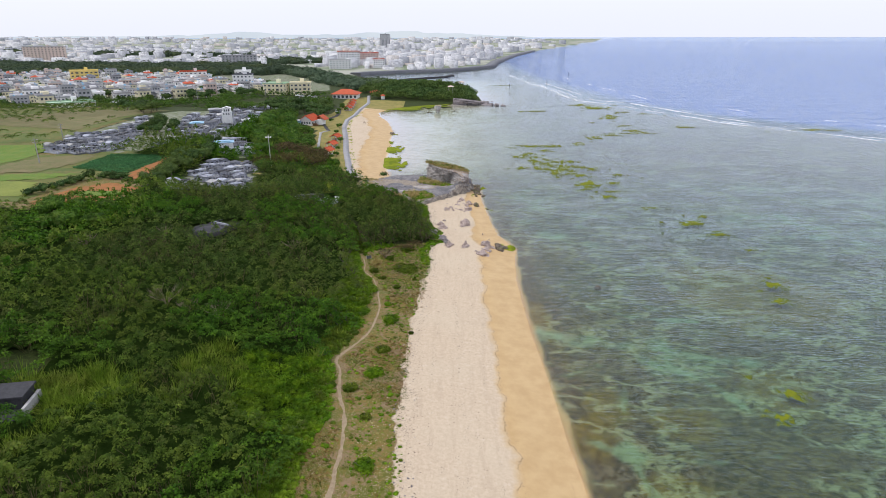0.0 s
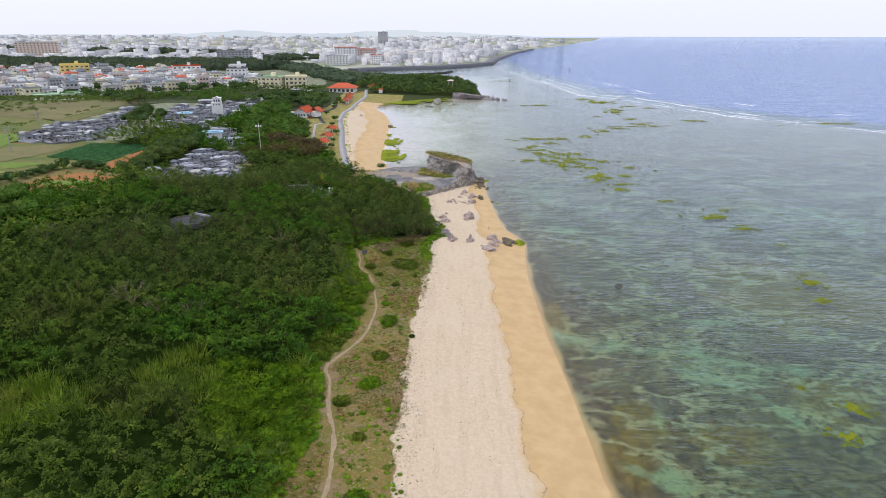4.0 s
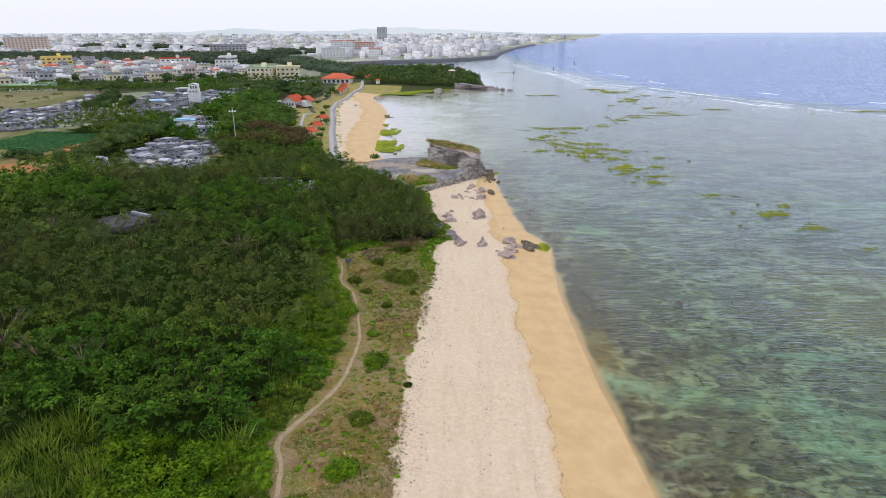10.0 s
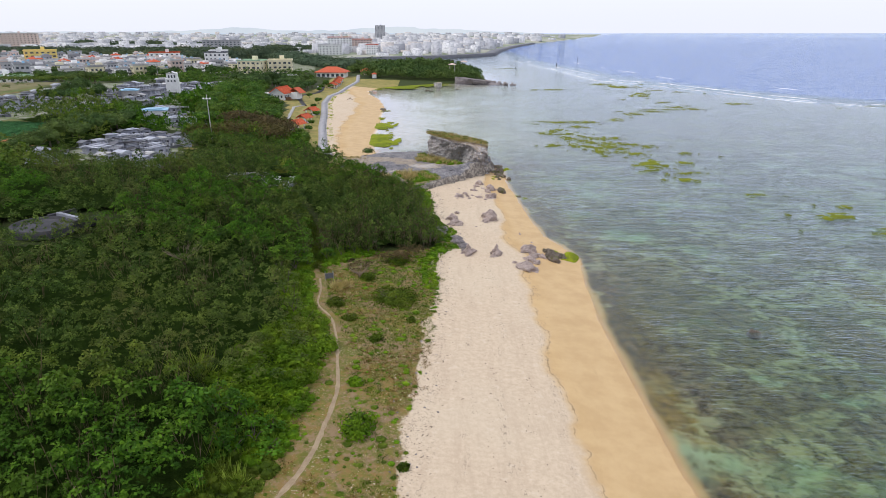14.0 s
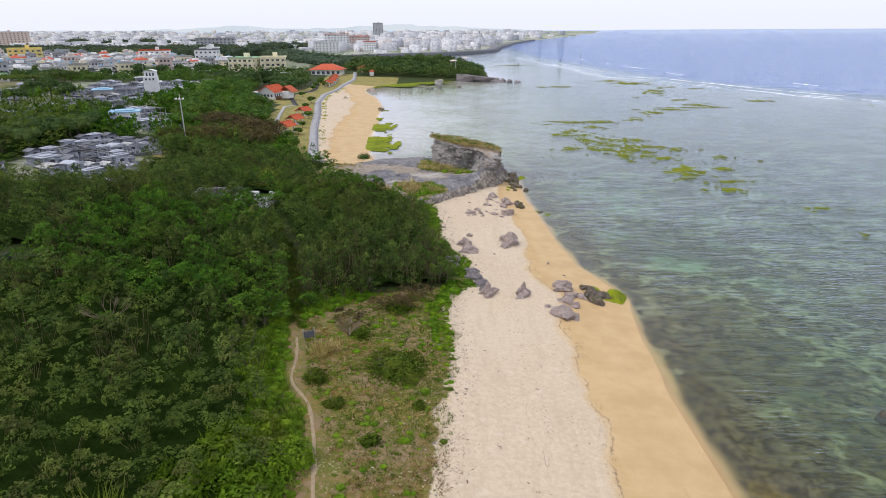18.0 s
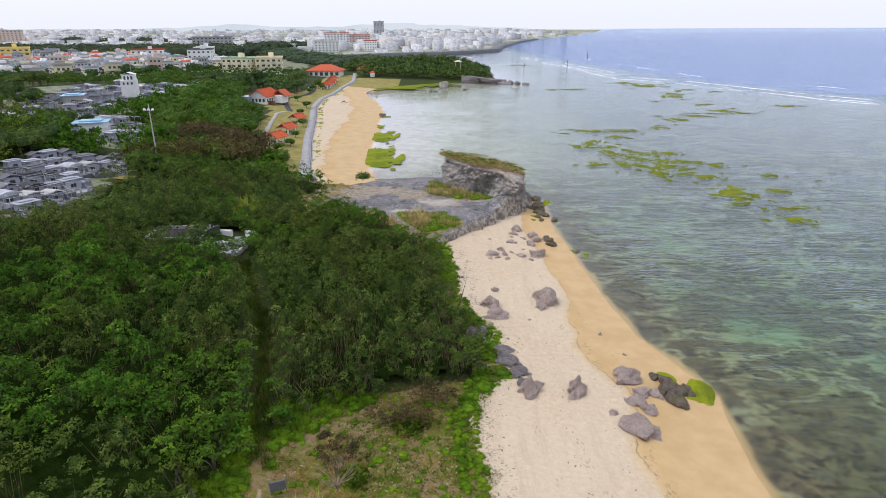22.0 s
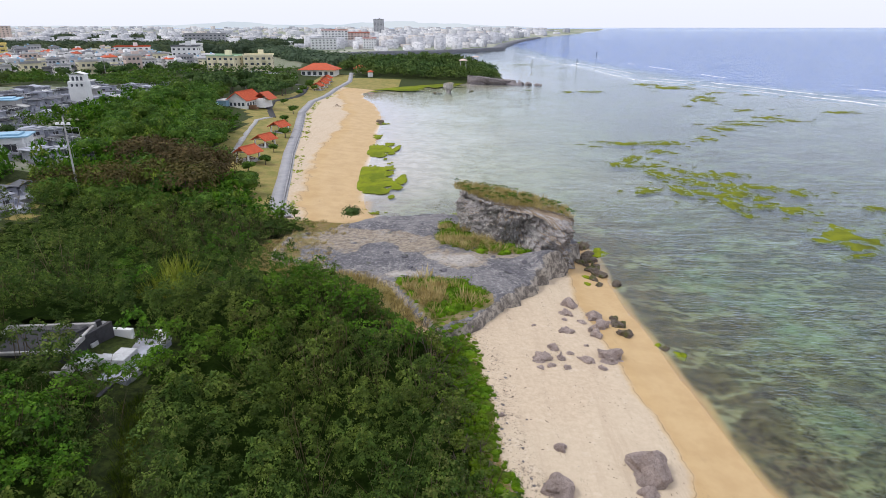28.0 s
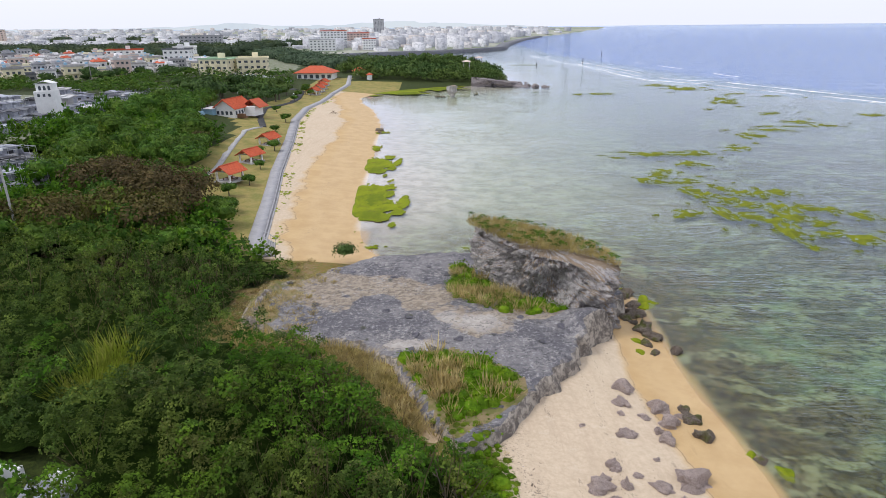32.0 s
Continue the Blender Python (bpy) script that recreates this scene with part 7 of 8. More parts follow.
# ---- tombs ----
def tomb_kind(seed):
    """A family tomb: vault with overhanging roof and sealed door behind a long walled court, often under a pipe frame."""
    r = random.Random(seed)
    w, d, h, court = r.uniform(2.3, 2.9), r.uniform(1.8, 2.4), r.uniform(1.5, 2.0), r.uniform(2.8, 3.8)
    root = thing("tomb", ("grey concrete family tomb with a long walled court", "weathered house-shaped tomb behind a low walled court")[seed % 2], "tomb", "tombs of the cemetery")
    part("platform", box_mesh("platform", (M_TOMBMID, M_TOMB, M_TOMBMID)[seed % 3], (0, 0.2 - court / 2 + 1.2, -1.2, w + 0.7, d + court + 0.6, 1.45), bevel=0.04), root)
    part("vault", box_mesh("vault", M_TOMB, (0, 1.2, 0.25, w, d, h, 0, 0.94), bevel=0.05), root)
    roof_mat = (M_CONC, M_TOMBMID, M_TOMBDARK, M_TOMB, M_TOMBMID, M_TOMBDARK, M_TOMB, M_TOMB)[seed % 8]
    if seed % 4 == 0:
        bm = bmesh.new()
        gable_roof(bm, w, d, h + 0.2, 0.5, 0.3, 0.14, 0, 1.2)
        part("roof", bm_mesh("roof", bm, roof_mat), root)
    elif seed % 4 == 2:
        n_ = 9
        arc = [(-w / 2 - 0.25 + (w + 0.5) * k / (n_ - 1), 0.55 * math.sin(math.pi * k / (n_ - 1))) for k in range(n_)]
        part("roof", prism("roof", roof_mat, arc + [(w / 2 + 0.25, -0.18), (-w / 2 - 0.25, -0.18)], 0, d + 0.5), root, m=pose(0, 1.2 + d / 2 + 0.25, h + 0.25, 90, 0, 0))
    else:
        part("roof", box_mesh("roof", roof_mat, (0, 1.2, h + 0.25, w + 0.6, d + 0.5, 0.16), (0, 1.35, h + 0.41, w * 0.75, d * 0.6, 0.18), bevel=0.03), root)
    part("door", box_mesh("door", M_TOMBDARK, (0, 1.2 - d / 2, 0.3, 0.8, 0.16, 1.05)), root)
    for s in (-1, 1):
        part("court_wall", box_mesh("court_wall", M_TOMB, (s * (w / 2 + 0.2), 0.1 - court / 2, 0.25, 0.2, court, 0.5), (s * (w / 2 + 0.2), 0.0, 0.25, 0.24, 0.8, 1.0), bevel=0.02), root)
        part("gate_post", box_mesh("gate_post", M_CONC, (s * 0.6, 0.2 - court, 0.25, 0.26, 0.26, 0.75), bevel=0.03), root)
    part("altar", box_mesh("altar", M_CONC, (0, 0.0 - 0.35, 0.25, 1.2, 0.5, 0.3), (0, 0.0, 0.25, 1.5, 0.4, 0.5), bevel=0.02), root)
    if seed % 3 != 1:
        a, z = w / 2 + 0.2, 2.25
        posts = [([(s * a, y_, 0.25), (s * a, y_, z)], [0.035, 0.035]) for s in (-1, 1) for y_ in (-0.2, -court * 0.5, -court + 0.1)]
        rails = [([(s * a, -0.2, z), (s * a, -court + 0.1, z)], [0.035, 0.035]) for s in (-1, 1)] + [([(-a, y_, z), (a, y_, z)], [0.03, 0.03]) for y_ in (-0.2, -court * 0.5, -court + 0.1)]
        part("pipe_frame", limbs_mesh("pipe_frame", M_STEEL, posts + rails, 5), root)
    return root


TOMBS = [tomb_kind(k) for k in range(8)]
fresh = set()


def tomb_at(x, y, turn, size=1.0):
    k = trng.randrange(8)
    m = pose(x, y, float(land_height(x, y)) + 0.2, 0, 0, turn)
    ob = copy_thing(TOMBS[k], m) if k in fresh else TOMBS[k]
    fresh.add(k)
    ob.matrix_basis = m
    s = size * trng.uniform(0.85, 1.15)
    ob.scale = (s, s, s * trng.uniform(0.68, 0.88))


def tomb_rows(ring, step_x, step_y, lean, turn, skip, size=1.0, back=180):
    xs, ys = [p[0] for p in ring], [p[1] for p in ring]
    c, s = math.cos(radians(lean)), math.sin(radians(lean))
    cx, cy = sum(xs) / len(xs), sum(ys) / len(ys)
    for i in range(-40, 41):
        for j in range(-40, 41):
            u, v = i * step_x + trng.uniform(-0.5, 0.5), j * step_y + trng.uniform(-0.5, 0.5)
            x, y = cx + u * c - v * s, cy + u * s + v * c
            if trng.random() > skip and inside(np.array(x), np.array(y), ring) and float(ring_dist(np.array(x), np.array(y), ring)) > 1.4:
                tomb_at(x, y, lean + turn + (back if i % 2 else 0) + trng.uniform(-4, 4), size)


tomb_rows(GRAVES_NEAR, 5.6, 3.3, -28, 90, 0.05, 0.95, 0)
tomb_rows(GRAVES_MID, 7.4, 5.0, -20, 90, 0.15, 1.3, 0)
tomb_rows([(-139, 198), (-129, 199), (-121, 203), (-117, 208), (-122, 229), (-134, 286), (-147, 289), (-138, 246), (-148, 239)], 6.0, 3.8, -25, 90, 0.08, 1.0, 0)
tomb_rows([(-110, 216), (-99, 224), (-96, 244), (-95, 271), (-100, 341), (-122, 352), (-131, 308), (-123, 266)], 6.6, 4.4, 8, 0, 0.14, 1.1)
tomb_rows([(-103, 402), (-128, 370), (-134, 378), (-110, 412)], 4.6, 4.2, 50, 0, 0.1, 1.0)
for x, y, w, d, mat_a, mat_b in ((-87, 231, 6.5, 5, M_WHITE, M_BLUE), (-111, 300, 6, 6, M_CONC, M_ROOFLT), (-122, 318, 6, 5, M_TOMB, M_ROOFLT), (-112, 268, 5, 5, M_CONC, M_BLUE), (-96, 290, 5, 4, M_TOMB, M_ROOFLT)):
    ob = thing("large_tomb", "large house-like tomb with a painted roof", "tomb", "large tombs", m=pose(x, y, float(land_height(x, y)) - 0.4, 0, 0, 20))
    part("wall", box_mesh("wall", mat_a, (0, 0, 0, w, d, 3.4)), ob)
    part("roof", box_mesh("roof", mat_b, (0, 0, 3.4, w + 1.0, d + 1.0, 0.25), (0, 0, 3.65, w * 0.7, d * 0.7, 0.3), bevel=0.03), ob)
    part("opening", box_mesh("opening", M_TOMBDARK, (0.6, -d / 2, 0.3, 2.0, 0.14, 2.0)), ob)
    for s in (-1, 1):
        part("pillar", box_mesh("pillar", mat_a, (s * (w / 2 - 0.3), -d / 2 - 0.5, 0, 0.3, 0.3, 3.4)), ob)
white = thing("white_house", "bright white two-storey house with arched openings above the cemetery", "house", m=pose(-104.5, 286, 14.2, 0, 0, 14))
white.scale = (0.58, 0.58, 0.63)
part("lower_wall", box_mesh("lower_wall", M_WHITE, (0, 0.3, -6, 7.4, 7.0, 9.0)), white)
part("upper_wall", box_mesh("upper_wall", M_WHITE, (0.3, 0.6, 3.0, 6.2, 5.6, 2.7)), white)
bm = bmesh.new()
gable_roof(bm, 6.2, 5.6, 5.7, 0.9, 0.35, 0.14, 0.3, 0.6)
part("roof", bm_mesh("roof", bm, M_WHITE), white)
for k in (-1.4, 0.3, 2.0):
    part("arch", prism("arch", M_WIN, [(k - 0.5, 0), (k + 0.5, 0), (k + 0.5, 1.2), (k + 0.35, 1.55), (k, 1.7), (k - 0.35, 1.55), (k - 0.5, 1.2)], 0, 0.12), white, m=pose(0, -2.1, 3.3, 90, 0, 0))
for k in (-2, 0, 2):
    part("window", box_mesh("window", M_WIN, (k, -3.2, 1.0, 0.9, 0.12, 1.1)), white)

M_OLDWHITE = plain("weathered_whitewash", (0.56, 0.565, 0.58), (0.40, 0.405, 0.42), 0.9, 0.9, 0.3, 0.03, stains=0.6, stain_colour=(0.2, 0.2, 0.2))
# walled tombs among the scrub
zt = 4.75
dark_tomb = thing("walled_tomb", "large old tomb with a blackened flat roof and a pale rim", "tomb", m=pose(-39.8, 163.4, zt - 0.8, 0, 0, 4))
part("body", box_mesh("body", M_TOMBDARK, (0, 0, -0.5, 6.8, 4.2, 3.1)), dark_tomb)
part("roof_bed", box_mesh("roof_bed", M_TOMBDARK, (0, 0, 2.6, 6.4, 3.8, 0.1)), dark_tomb)
for bxs in ((0, 1.95, 2.6, 6.8, 0.3, 0.5), (0, -1.95, 2.6, 6.8, 0.25, 0.25), (3.27, 0, 2.6, 0.26, 3.6, 0.4), (-3.27, 0, 2.6, 0.26, 3.6, 0.4)):
    part("rim", box_mesh("rim", M_CONC, bxs, bevel=0.03), dark_tomb)
part("front_wall", box_mesh("front_wall", M_CONC, (1.2, -3.6, 0, 4.8, 0.3, 2.0), bevel=0.03), dark_tomb)
part("buttress", box_mesh("buttress", M_CONC, (3.6, -2.9, 0, 0.4, 1.6, 2.3), bevel=0.03), dark_tomb)
wt = thing("white_tomb", "whitewashed tomb with stepped walls and a grey paved court", "tomb", m=pose(-33.9, 163.4, zt - 0.8, 0, 0, -6))
part("court", box_mesh("court", M_TOMB, (0, 0, -0.5, 5.2, 6.2, 1.7)), wt)
for bxs in ((-1.5, 3.0, 1.2, 1.9, 0.4, 0.9), (1.9, 3.0, 1.2, 1.3, 0.4, 0.9)):
    part("back_wall", box_mesh("back_wall", M_WHITE, bxs, bevel=0.03), wt)
part("side_wall", box_mesh("side_wall", M_OLDWHITE, (-2.5, 1.7, 1.2, 0.35, 2.6, 0.8), bevel=0.03), wt)
part("side_wall", box_mesh("side_wall", M_OLDWHITE, (2.5, 1.0, 1.2, 0.3, 4.4, 0.5), (2.5, -1.9, 0.6, 0.3, 1.4, 0.7), bevel=0.03), wt)
part("vault", box_mesh("vault", M_OLDWHITE, (-1.6, -1.6, 1.2, 1.8, 2.0, 0.6), (-1.6, -1.6, 1.8, 1.3, 1.5, 0.2), bevel=0.04), wt)
part("altar", box_mesh("altar", M_OLDWHITE, (0.5, -1.2, 1.2, 2.2, 0.9, 0.8), (0.4, 0.4, 1.2, 1.4, 1.0, 0.4), bevel=0.04), wt)
part("outer_wall", box_mesh("outer_wall", M_TOMBDARK, (1.6, -3.9, -0.4, 0.35, 3.4, 1.5), bevel=0.03), wt)
gate = thing("gate_wall", "pair of low dark stone walls between the tombs", "wall", m=pose(-36.9, 164.4, zt + 0.2, 0, 0, -18))
for s in (-0.6, 0.5):
    part("wall", box_mesh("wall", M_TOMBDARK, (s, 0, 0, 0.3, 4.4, 1.9), bevel=0.03), gate)
part("gate_post", box_mesh("gate_post", M_CONC, (-0.6, 2.4, 0, 0.5, 0.5, 1.5), bevel=0.04), gate)


def round_tomb(x, y, r, z, label):
    root = thing("turtleback_tomb", label, "tomb", m=pose(x, y, z, 0, 0, 150))
    vs, fs, sides = [], [], 28
    for j, (k, h) in enumerate(((1.0, 0), (1.0, 1.0), (0.9, 1.05), (0.88, 0.7), (0.6, 1.0), (0.3, 1.15), (0.02, 1.2))):
        for i in range(sides):
            a = 2 * math.pi * i / sides
            vs.append((r * k * math.cos(a), r * 0.85 * k * math.sin(a), h))
    for j in range(6):
        for i in range(sides):
            i2 = (i + 1) % sides
            fs.append((j * sides + i, j * sides + i2, (j + 1) * sides + i2, (j + 1) * sides + i))
    part("mound", mesh_np("mound", vs, fs, M_TOMBDARK, smooth=True), root)
    for s in (-1, 1):
        part("arm_wall", box_mesh("arm_wall", M_TOMBDARK, (s * r * 0.7, -r * 1.0, 0, 0.5, r * 0.9, 1.2), bevel=0.04), root)
    part("front", box_mesh("front", M_TOMB, (0, -r * 0.82, 0, r * 1.2, 0.5, 1.4), bevel=0.04), root)
    part("court", box_mesh("court", M_TOMBDARK, (0, -r * 1.15, -0.2, r * 1.3, r * 0.6, 0.4)), root)


round_tomb(-53, 124.2, 4.0, float(land_height(-53, 124)) + 0.1, "round dark turtleback tomb in a clearing of the scrub")
old = thing("old_tomb", "old grey concrete tomb with broken walls in the scrub", "tomb", m=pose(-52.5, 57, float(land_height(-52, 57)) + 0.2, 0, 0, 10))
part("body", box_mesh("body", M_TOMBDARK, (0, 0, 0, 5.0, 3.2, 1.8), bevel=0.05), old)
part("roof", box_mesh("roof", M_TOMBDARK, (0, 0, 1.8, 5.6, 3.6, 0.25), bevel=0.03), old)
part("wall", box_mesh("wall", M_CONC, (3.2, -1.0, 0, 0.4, 4.4, 1.2), bevel=0.03), old)
part("court", box_mesh("court", M_TOMBDARK, (0.5, -2.8, -0.2, 5.0, 2.4, 0.5)), old)
for x, y in ((-77.5, 162.5), (-75.3, 165.0)):
    tomb_at(x, y, 30, 1.1)

# dead shrubs
for x, y, s in ((-71, 107, 2.6), (-46, 86, 3.2), (-37, 84, 2.4), (-42, 85, 2.0), (-60, 118, 2.0), (-33, 118, 2.4), (-13.2, 122.2, 1.5)):
    ob = thing("dead_shrub", "bare grey-brown dead shrub above the scrub", "shrub", "dead shrubs", m=pose(x, y, float(land_height(x, y)) + 1.0))
    part("crown", limbs_mesh("crown", M_TWIG, twig_limbs(grow, 34, s * 0.75, s * 0.8, 0.03), 4), ob)

# lamp pole with flood lamps, wires' poles, sea marks
lamp = thing("flood_light_pole", "tall pale concrete pole with flood lamps", "pole", m=pose(-63, 209.5, 5.0))
part("pole", limbs_mesh("pole", M_CONC, [([(0, 0, 0), (0, 0, 12.4)], [0.17, 0.1])], 8), lamp)
part("crossarm", box_mesh("crossarm", M_STEEL, (0, 0, 11.2, 1.8, 0.1, 0.1)), lamp)
for k in (-0.8, 0, 0.8):
    part("flood_lamp", box_mesh("flood_lamp", M_WHITE, (k, -0.25, 11.25, 0.45, 0.4, 0.35, 0, 0.8), bevel=0.03), lamp)
for k, (x, y, h) in enumerate([(-96, 398, 9), (-139, 470, 10), (-180, 440, 10), (-215, 415, 10), (-250, 392, 10), (-128, 182, 8), (-140, 215, 8), (-290, 370, 10)]):
    ob = thing("utility_pole", "grey concrete utility pole with crossarms", "pole", "utility poles", m=pose(x, y, float(land_height(x, y)), 0, 0, 40))
    part("pole", limbs_mesh("pole", M_CONC, [([(0, 0, 0), (0, 0, h)], [0.18, 0.12])], 6), ob)
    part("crossarm", box_mesh("crossarm", M_CONC, (0, 0, h - 0.6, 1.8, 0.12, 0.12), (0, 0, h - 1.4, 1.4, 0.12, 0.12)), ob)
for x, y, h in ((110, 672, 4.2), (158, 800, 4.6), (66, 640, 2.6)):
    ob = thing("sea_mark", "dark navigation post standing on the reef", "post", "sea marks", m=pose(x, y, -1.0))
    part("post", limbs_mesh("post", M_TOMBDARK, [([(0, 0, 0), (0, 0, h)], [0.4, 0.28])], 8), ob)
    part("cap", box_mesh("cap", M_TOMBDARK, (0, 0, h - 0.05, 0.7, 0.7, 0.4)), ob)

# ---- fields ----
M_GRASS = plain("green_grass_field", (0.095, 0.175, 0.022), (0.14, 0.185, 0.03), 0.3, 0.95, 0.6, 0.1, stains=0.35, stain_colour=(0.24, 0.22, 0.08))
M_STRAW = plain("mown_grass_field", (0.21, 0.235, 0.05), (0.155, 0.19, 0.04), 0.2, 0.95, 0.5, 0.1, stains=0.3, stain_colour=(0.22, 0.24, 0.06))
M_DRYFIELD = plain("fallow_field", (0.19, 0.15, 0.075), (0.12, 0.13, 0.045), 0.25, 0.95, 0.6, 0.1, stains=0.6, stain_colour=(0.13, 0.15, 0.04))



def field(name, ring, mat, label, lift=0.12):
    """A field draped on the ground as a fine grid."""
    xs, ys = [p[0] for p in ring], [p[1] for p in ring]
    step = max(1.2, (max(xs) - min(xs)) / 60)
    x, y = np.meshgrid(np.arange(min(xs), max(xs), step), np.arange(min(ys), max(ys), step))
    f = grid_faces(x.shape[1], x.shape[0])
    f = f[inside(x, y, ring).ravel()[f].all(1)]
    z = land_height(x, y) + lift + 0.05 * fbm(x, y, 0.5, 61)
    return tagged(new(name, mesh_np(name, np.stack([x, y, z], -1).reshape(-1, 3), f, mat, smooth=True)), label, "field", kind="structure")


field("field_meadow", [(-105, 128), (-330, 240), (-330, 384), (-222, 390), (-152, 342), (-152, 290), (-146, 240), (-139, 197), (-112, 216), (-99, 212), (-92, 172), (-100, 160)], M_FIELD, "rough meadow of green and yellowed grass", 0.08)
field("field_red", [(-101, 134), (-95, 129), (-89, 135), (-82, 139), (-84, 147), (-85, 159), (-96, 163), (-102, 154)], M_EARTH, "bare red-brown farm soil", 0.16)
field("field_strip", [(-98, 143), (-85, 146), (-85.5, 152), (-97, 151)], M_GRASS, "strip of young green crop on the red soil", 0.24)
field("field_track", [(-96, 168), (-87, 170), (-94, 210), (-98, 212), (-101, 208), (-98, 180)], M_EARTH, "red-brown bare soil beside the crop", 0.16)
field("field_yellow", [(-116, 140), (-106, 141), (-112, 158), (-123, 157), (-135, 152)], M_STRAW, "pale yellow-green mown field", 0.18)
field("field_green", [(-124, 156), (-113, 160), (-108, 172), (-122, 167), (-134, 164), (-142, 158)], M_GRASS, "bright green grass field", 0.18)
field("field_brown", [(-140, 166), (-121, 168), (-117, 190), (-121, 203), (-134, 192)], M_DRYFIELD, "brown and green fallow field", 0.18)
field("field_far", [(-140, 168), (-136, 190), (-142, 218), (-175, 210), (-220, 200)], M_GRASS, "green grass field before the cemetery", 0.18)
field("field_fallow", [(-156, 250), (-159, 290), (-154, 338), (-200, 350), (-216, 289), (-202, 265)], M_DRYFIELD, "wide fallow field of brown and green growth", 0.2)
rows = []
crng = np.random.default_rng(8)
for k in range(17):
    u = k / 16
    a, b_ = np.array([-115 - 1 * u, 179 + 24 * u]), np.array([-98 - 1 * u, 175 + 33 * u])
    for q in np.linspace(0, 1, 26):
        p = a + (b_ - a) * q
        rows.append((*(p + crng.normal(0, 0.08, 2)), 0, 0.8, 1.2))
rows = np.array(rows)
rows[:, 2] = land_height(rows[:, 0], rows[:, 1]) + 0.1
strew("crop_rows", CREEP_T, rows, M_CROP, "dark green crop in straight rows", "crops", crng)
tagged(new("farm_track", ribbon("farm_track", M_CONC, [(-104, 121), (-95, 117), (-88, 115), (-80, 111)], 2.2, 0.15, 0.3)), "brown farm track", "track", kind="structure")
mx, my = jitter_grid(-330, -98, 130, 400, 5.0, grow)
mk = inside(mx, my, FARM) & ~inside(mx, my, [(-80, 135), (-98, 125), (-150, 150), (-230, 195), (-142, 222), (-130, 204), (-97, 215), (-84, 170)]) & (fbm(mx, my, 0.03, 71) > -0.16) & (mx > -0.8 * (my + 8))
strew("meadow_scrub", GREEN_T, np.stack([mx, my, land_height(mx, my), np.full(len(mx), 1.7), np.full(len(mx), 0.7)], 1)[mk], L_OLIVE, "low scrub at the edges of the meadow", "shrubs", grow)


# scrub and gardens between the cemetery and the town
vx_, vy_ = jitter_grid(-300, -76, 335, 505, 3.4, grow)
vk = inside(vx_, vy_, [(-152, 345), (-118, 372), (-100, 400), (-80, 430), (-96, 490), (-150, 478), (-220, 436), (-275, 400), (-300, 372), (-222, 392)]) & (fbm(vx_, vy_, 0.035, 73) > -0.12)
strew("verge_scrub", GREEN_F, np.stack([vx_, vy_, land_height(vx_, vy_) - 0.3, grow.uniform(1.2, 2.4, len(vx_)), grow.uniform(0.6, 1.0, len(vx_))], 1)[vk], L_TREE, "green scrub and gardens at the edge of the town", "shrubs", grow)


# ---- town ----
def win_rows(bm, w, d, storeys, gap=2.6, sh=2.9, wide=1.4, tall=1.2):
    """Windows, set into thin frames just proud of the wall, on the two long and two short sides."""
    for f in range(storeys):
        z = 0.9 + f * sh
        for side, ln in ((0, w), (1, d)):
            k = int(ln // gap)
            for i in range(k):
                p = (i - (k - 1) / 2) * gap
                for s in (-1, 1):
                    if side == 0:
                        box(bm, p, s * d / 2, z, wide, 0.12, tall)
                    else:
                        box(bm, s * w / 2, p, z, 0.12, wide, tall)


def house_kind(seed):
    r = random.Random(seed)
    storeys = r.choice([1, 2, 2, 2, 3, 3])
    w, d, h = r.uniform(8, 14), r.uniform(7, 10), storeys * 2.9 + 0.3
    wall = [M_HOUSE, M_HOUSE, M_WHITE, M_HOUSE, M_CREAM, M_PINK, M_GREY, M_HOUSE, M_WHITE, M_HOUSE, M_GREY, M_CREAM, M_HOUSE, M_WHITE][seed % 14]
    root = thing("house", f"{r.choice(['flat-roofed', 'boxy flat-roofed'])} concrete town house with {['', 'one storey', 'two storeys', 'three storeys'][storeys]}", "house", "houses of the town")
    part("wall", box_mesh("wall", wall, (0, 0, -2, w, d, h + 2), (w * 0.2, -d * 0.1, h, w * 0.4, d * 0.5, 2.3 if seed % 2 else 0.02)), root)
    kind = seed % 7
    if kind == 3:
        part("roof", hip_roof("roof", M_RED if seed % 2 else M_DARKROOF, w, d, h, 2.0, 0.6), root)
    else:
        part("roof", box_mesh("roof", (M_ROOFLT, M_GREY, M_ROOFLT, M_HOUSE, M_CONC)[seed % 5], (0, 0, h, w + 0.9, d + 0.9, 0.22), (0, d / 2 + 0.3, h + 0.22, w + 0.9, 0.2, 0.7), (0, -d / 2 - 0.3, h + 0.22, w + 0.9, 0.2, 0.7), (w / 2 + 0.3, 0, h + 0.22, 0.2, d, 0.7), (-w / 2 - 0.3, 0, h + 0.22, 0.2, d, 0.7)), root)
    bm = bmesh.new()
    win_rows(bm, w, d, storeys)
    tagged(part("glazing", bm_mesh("glazing", bm, M_WIN), root), kind="stuff")
    if storeys > 1:
        part("balcony", box_mesh("balcony", wall, (-w * 0.15, -d / 2 - 0.7, 2.8, w * 0.6, 1.4, 0.15), (-w * 0.15, -d / 2 - 1.35, 2.95, w * 0.6, 0.12, 0.9)), root)
    part("water_tank", box_mesh("water_tank", M_STEEL if seed % 2 else M_BLUE, (-w * 0.28, d * 0.2, h + 0.2, 1.5, 1.5, 1.6), bevel=0.2), root)
    return root


HOUSES = [house_kind(k) for k in range(14)]
built = set()


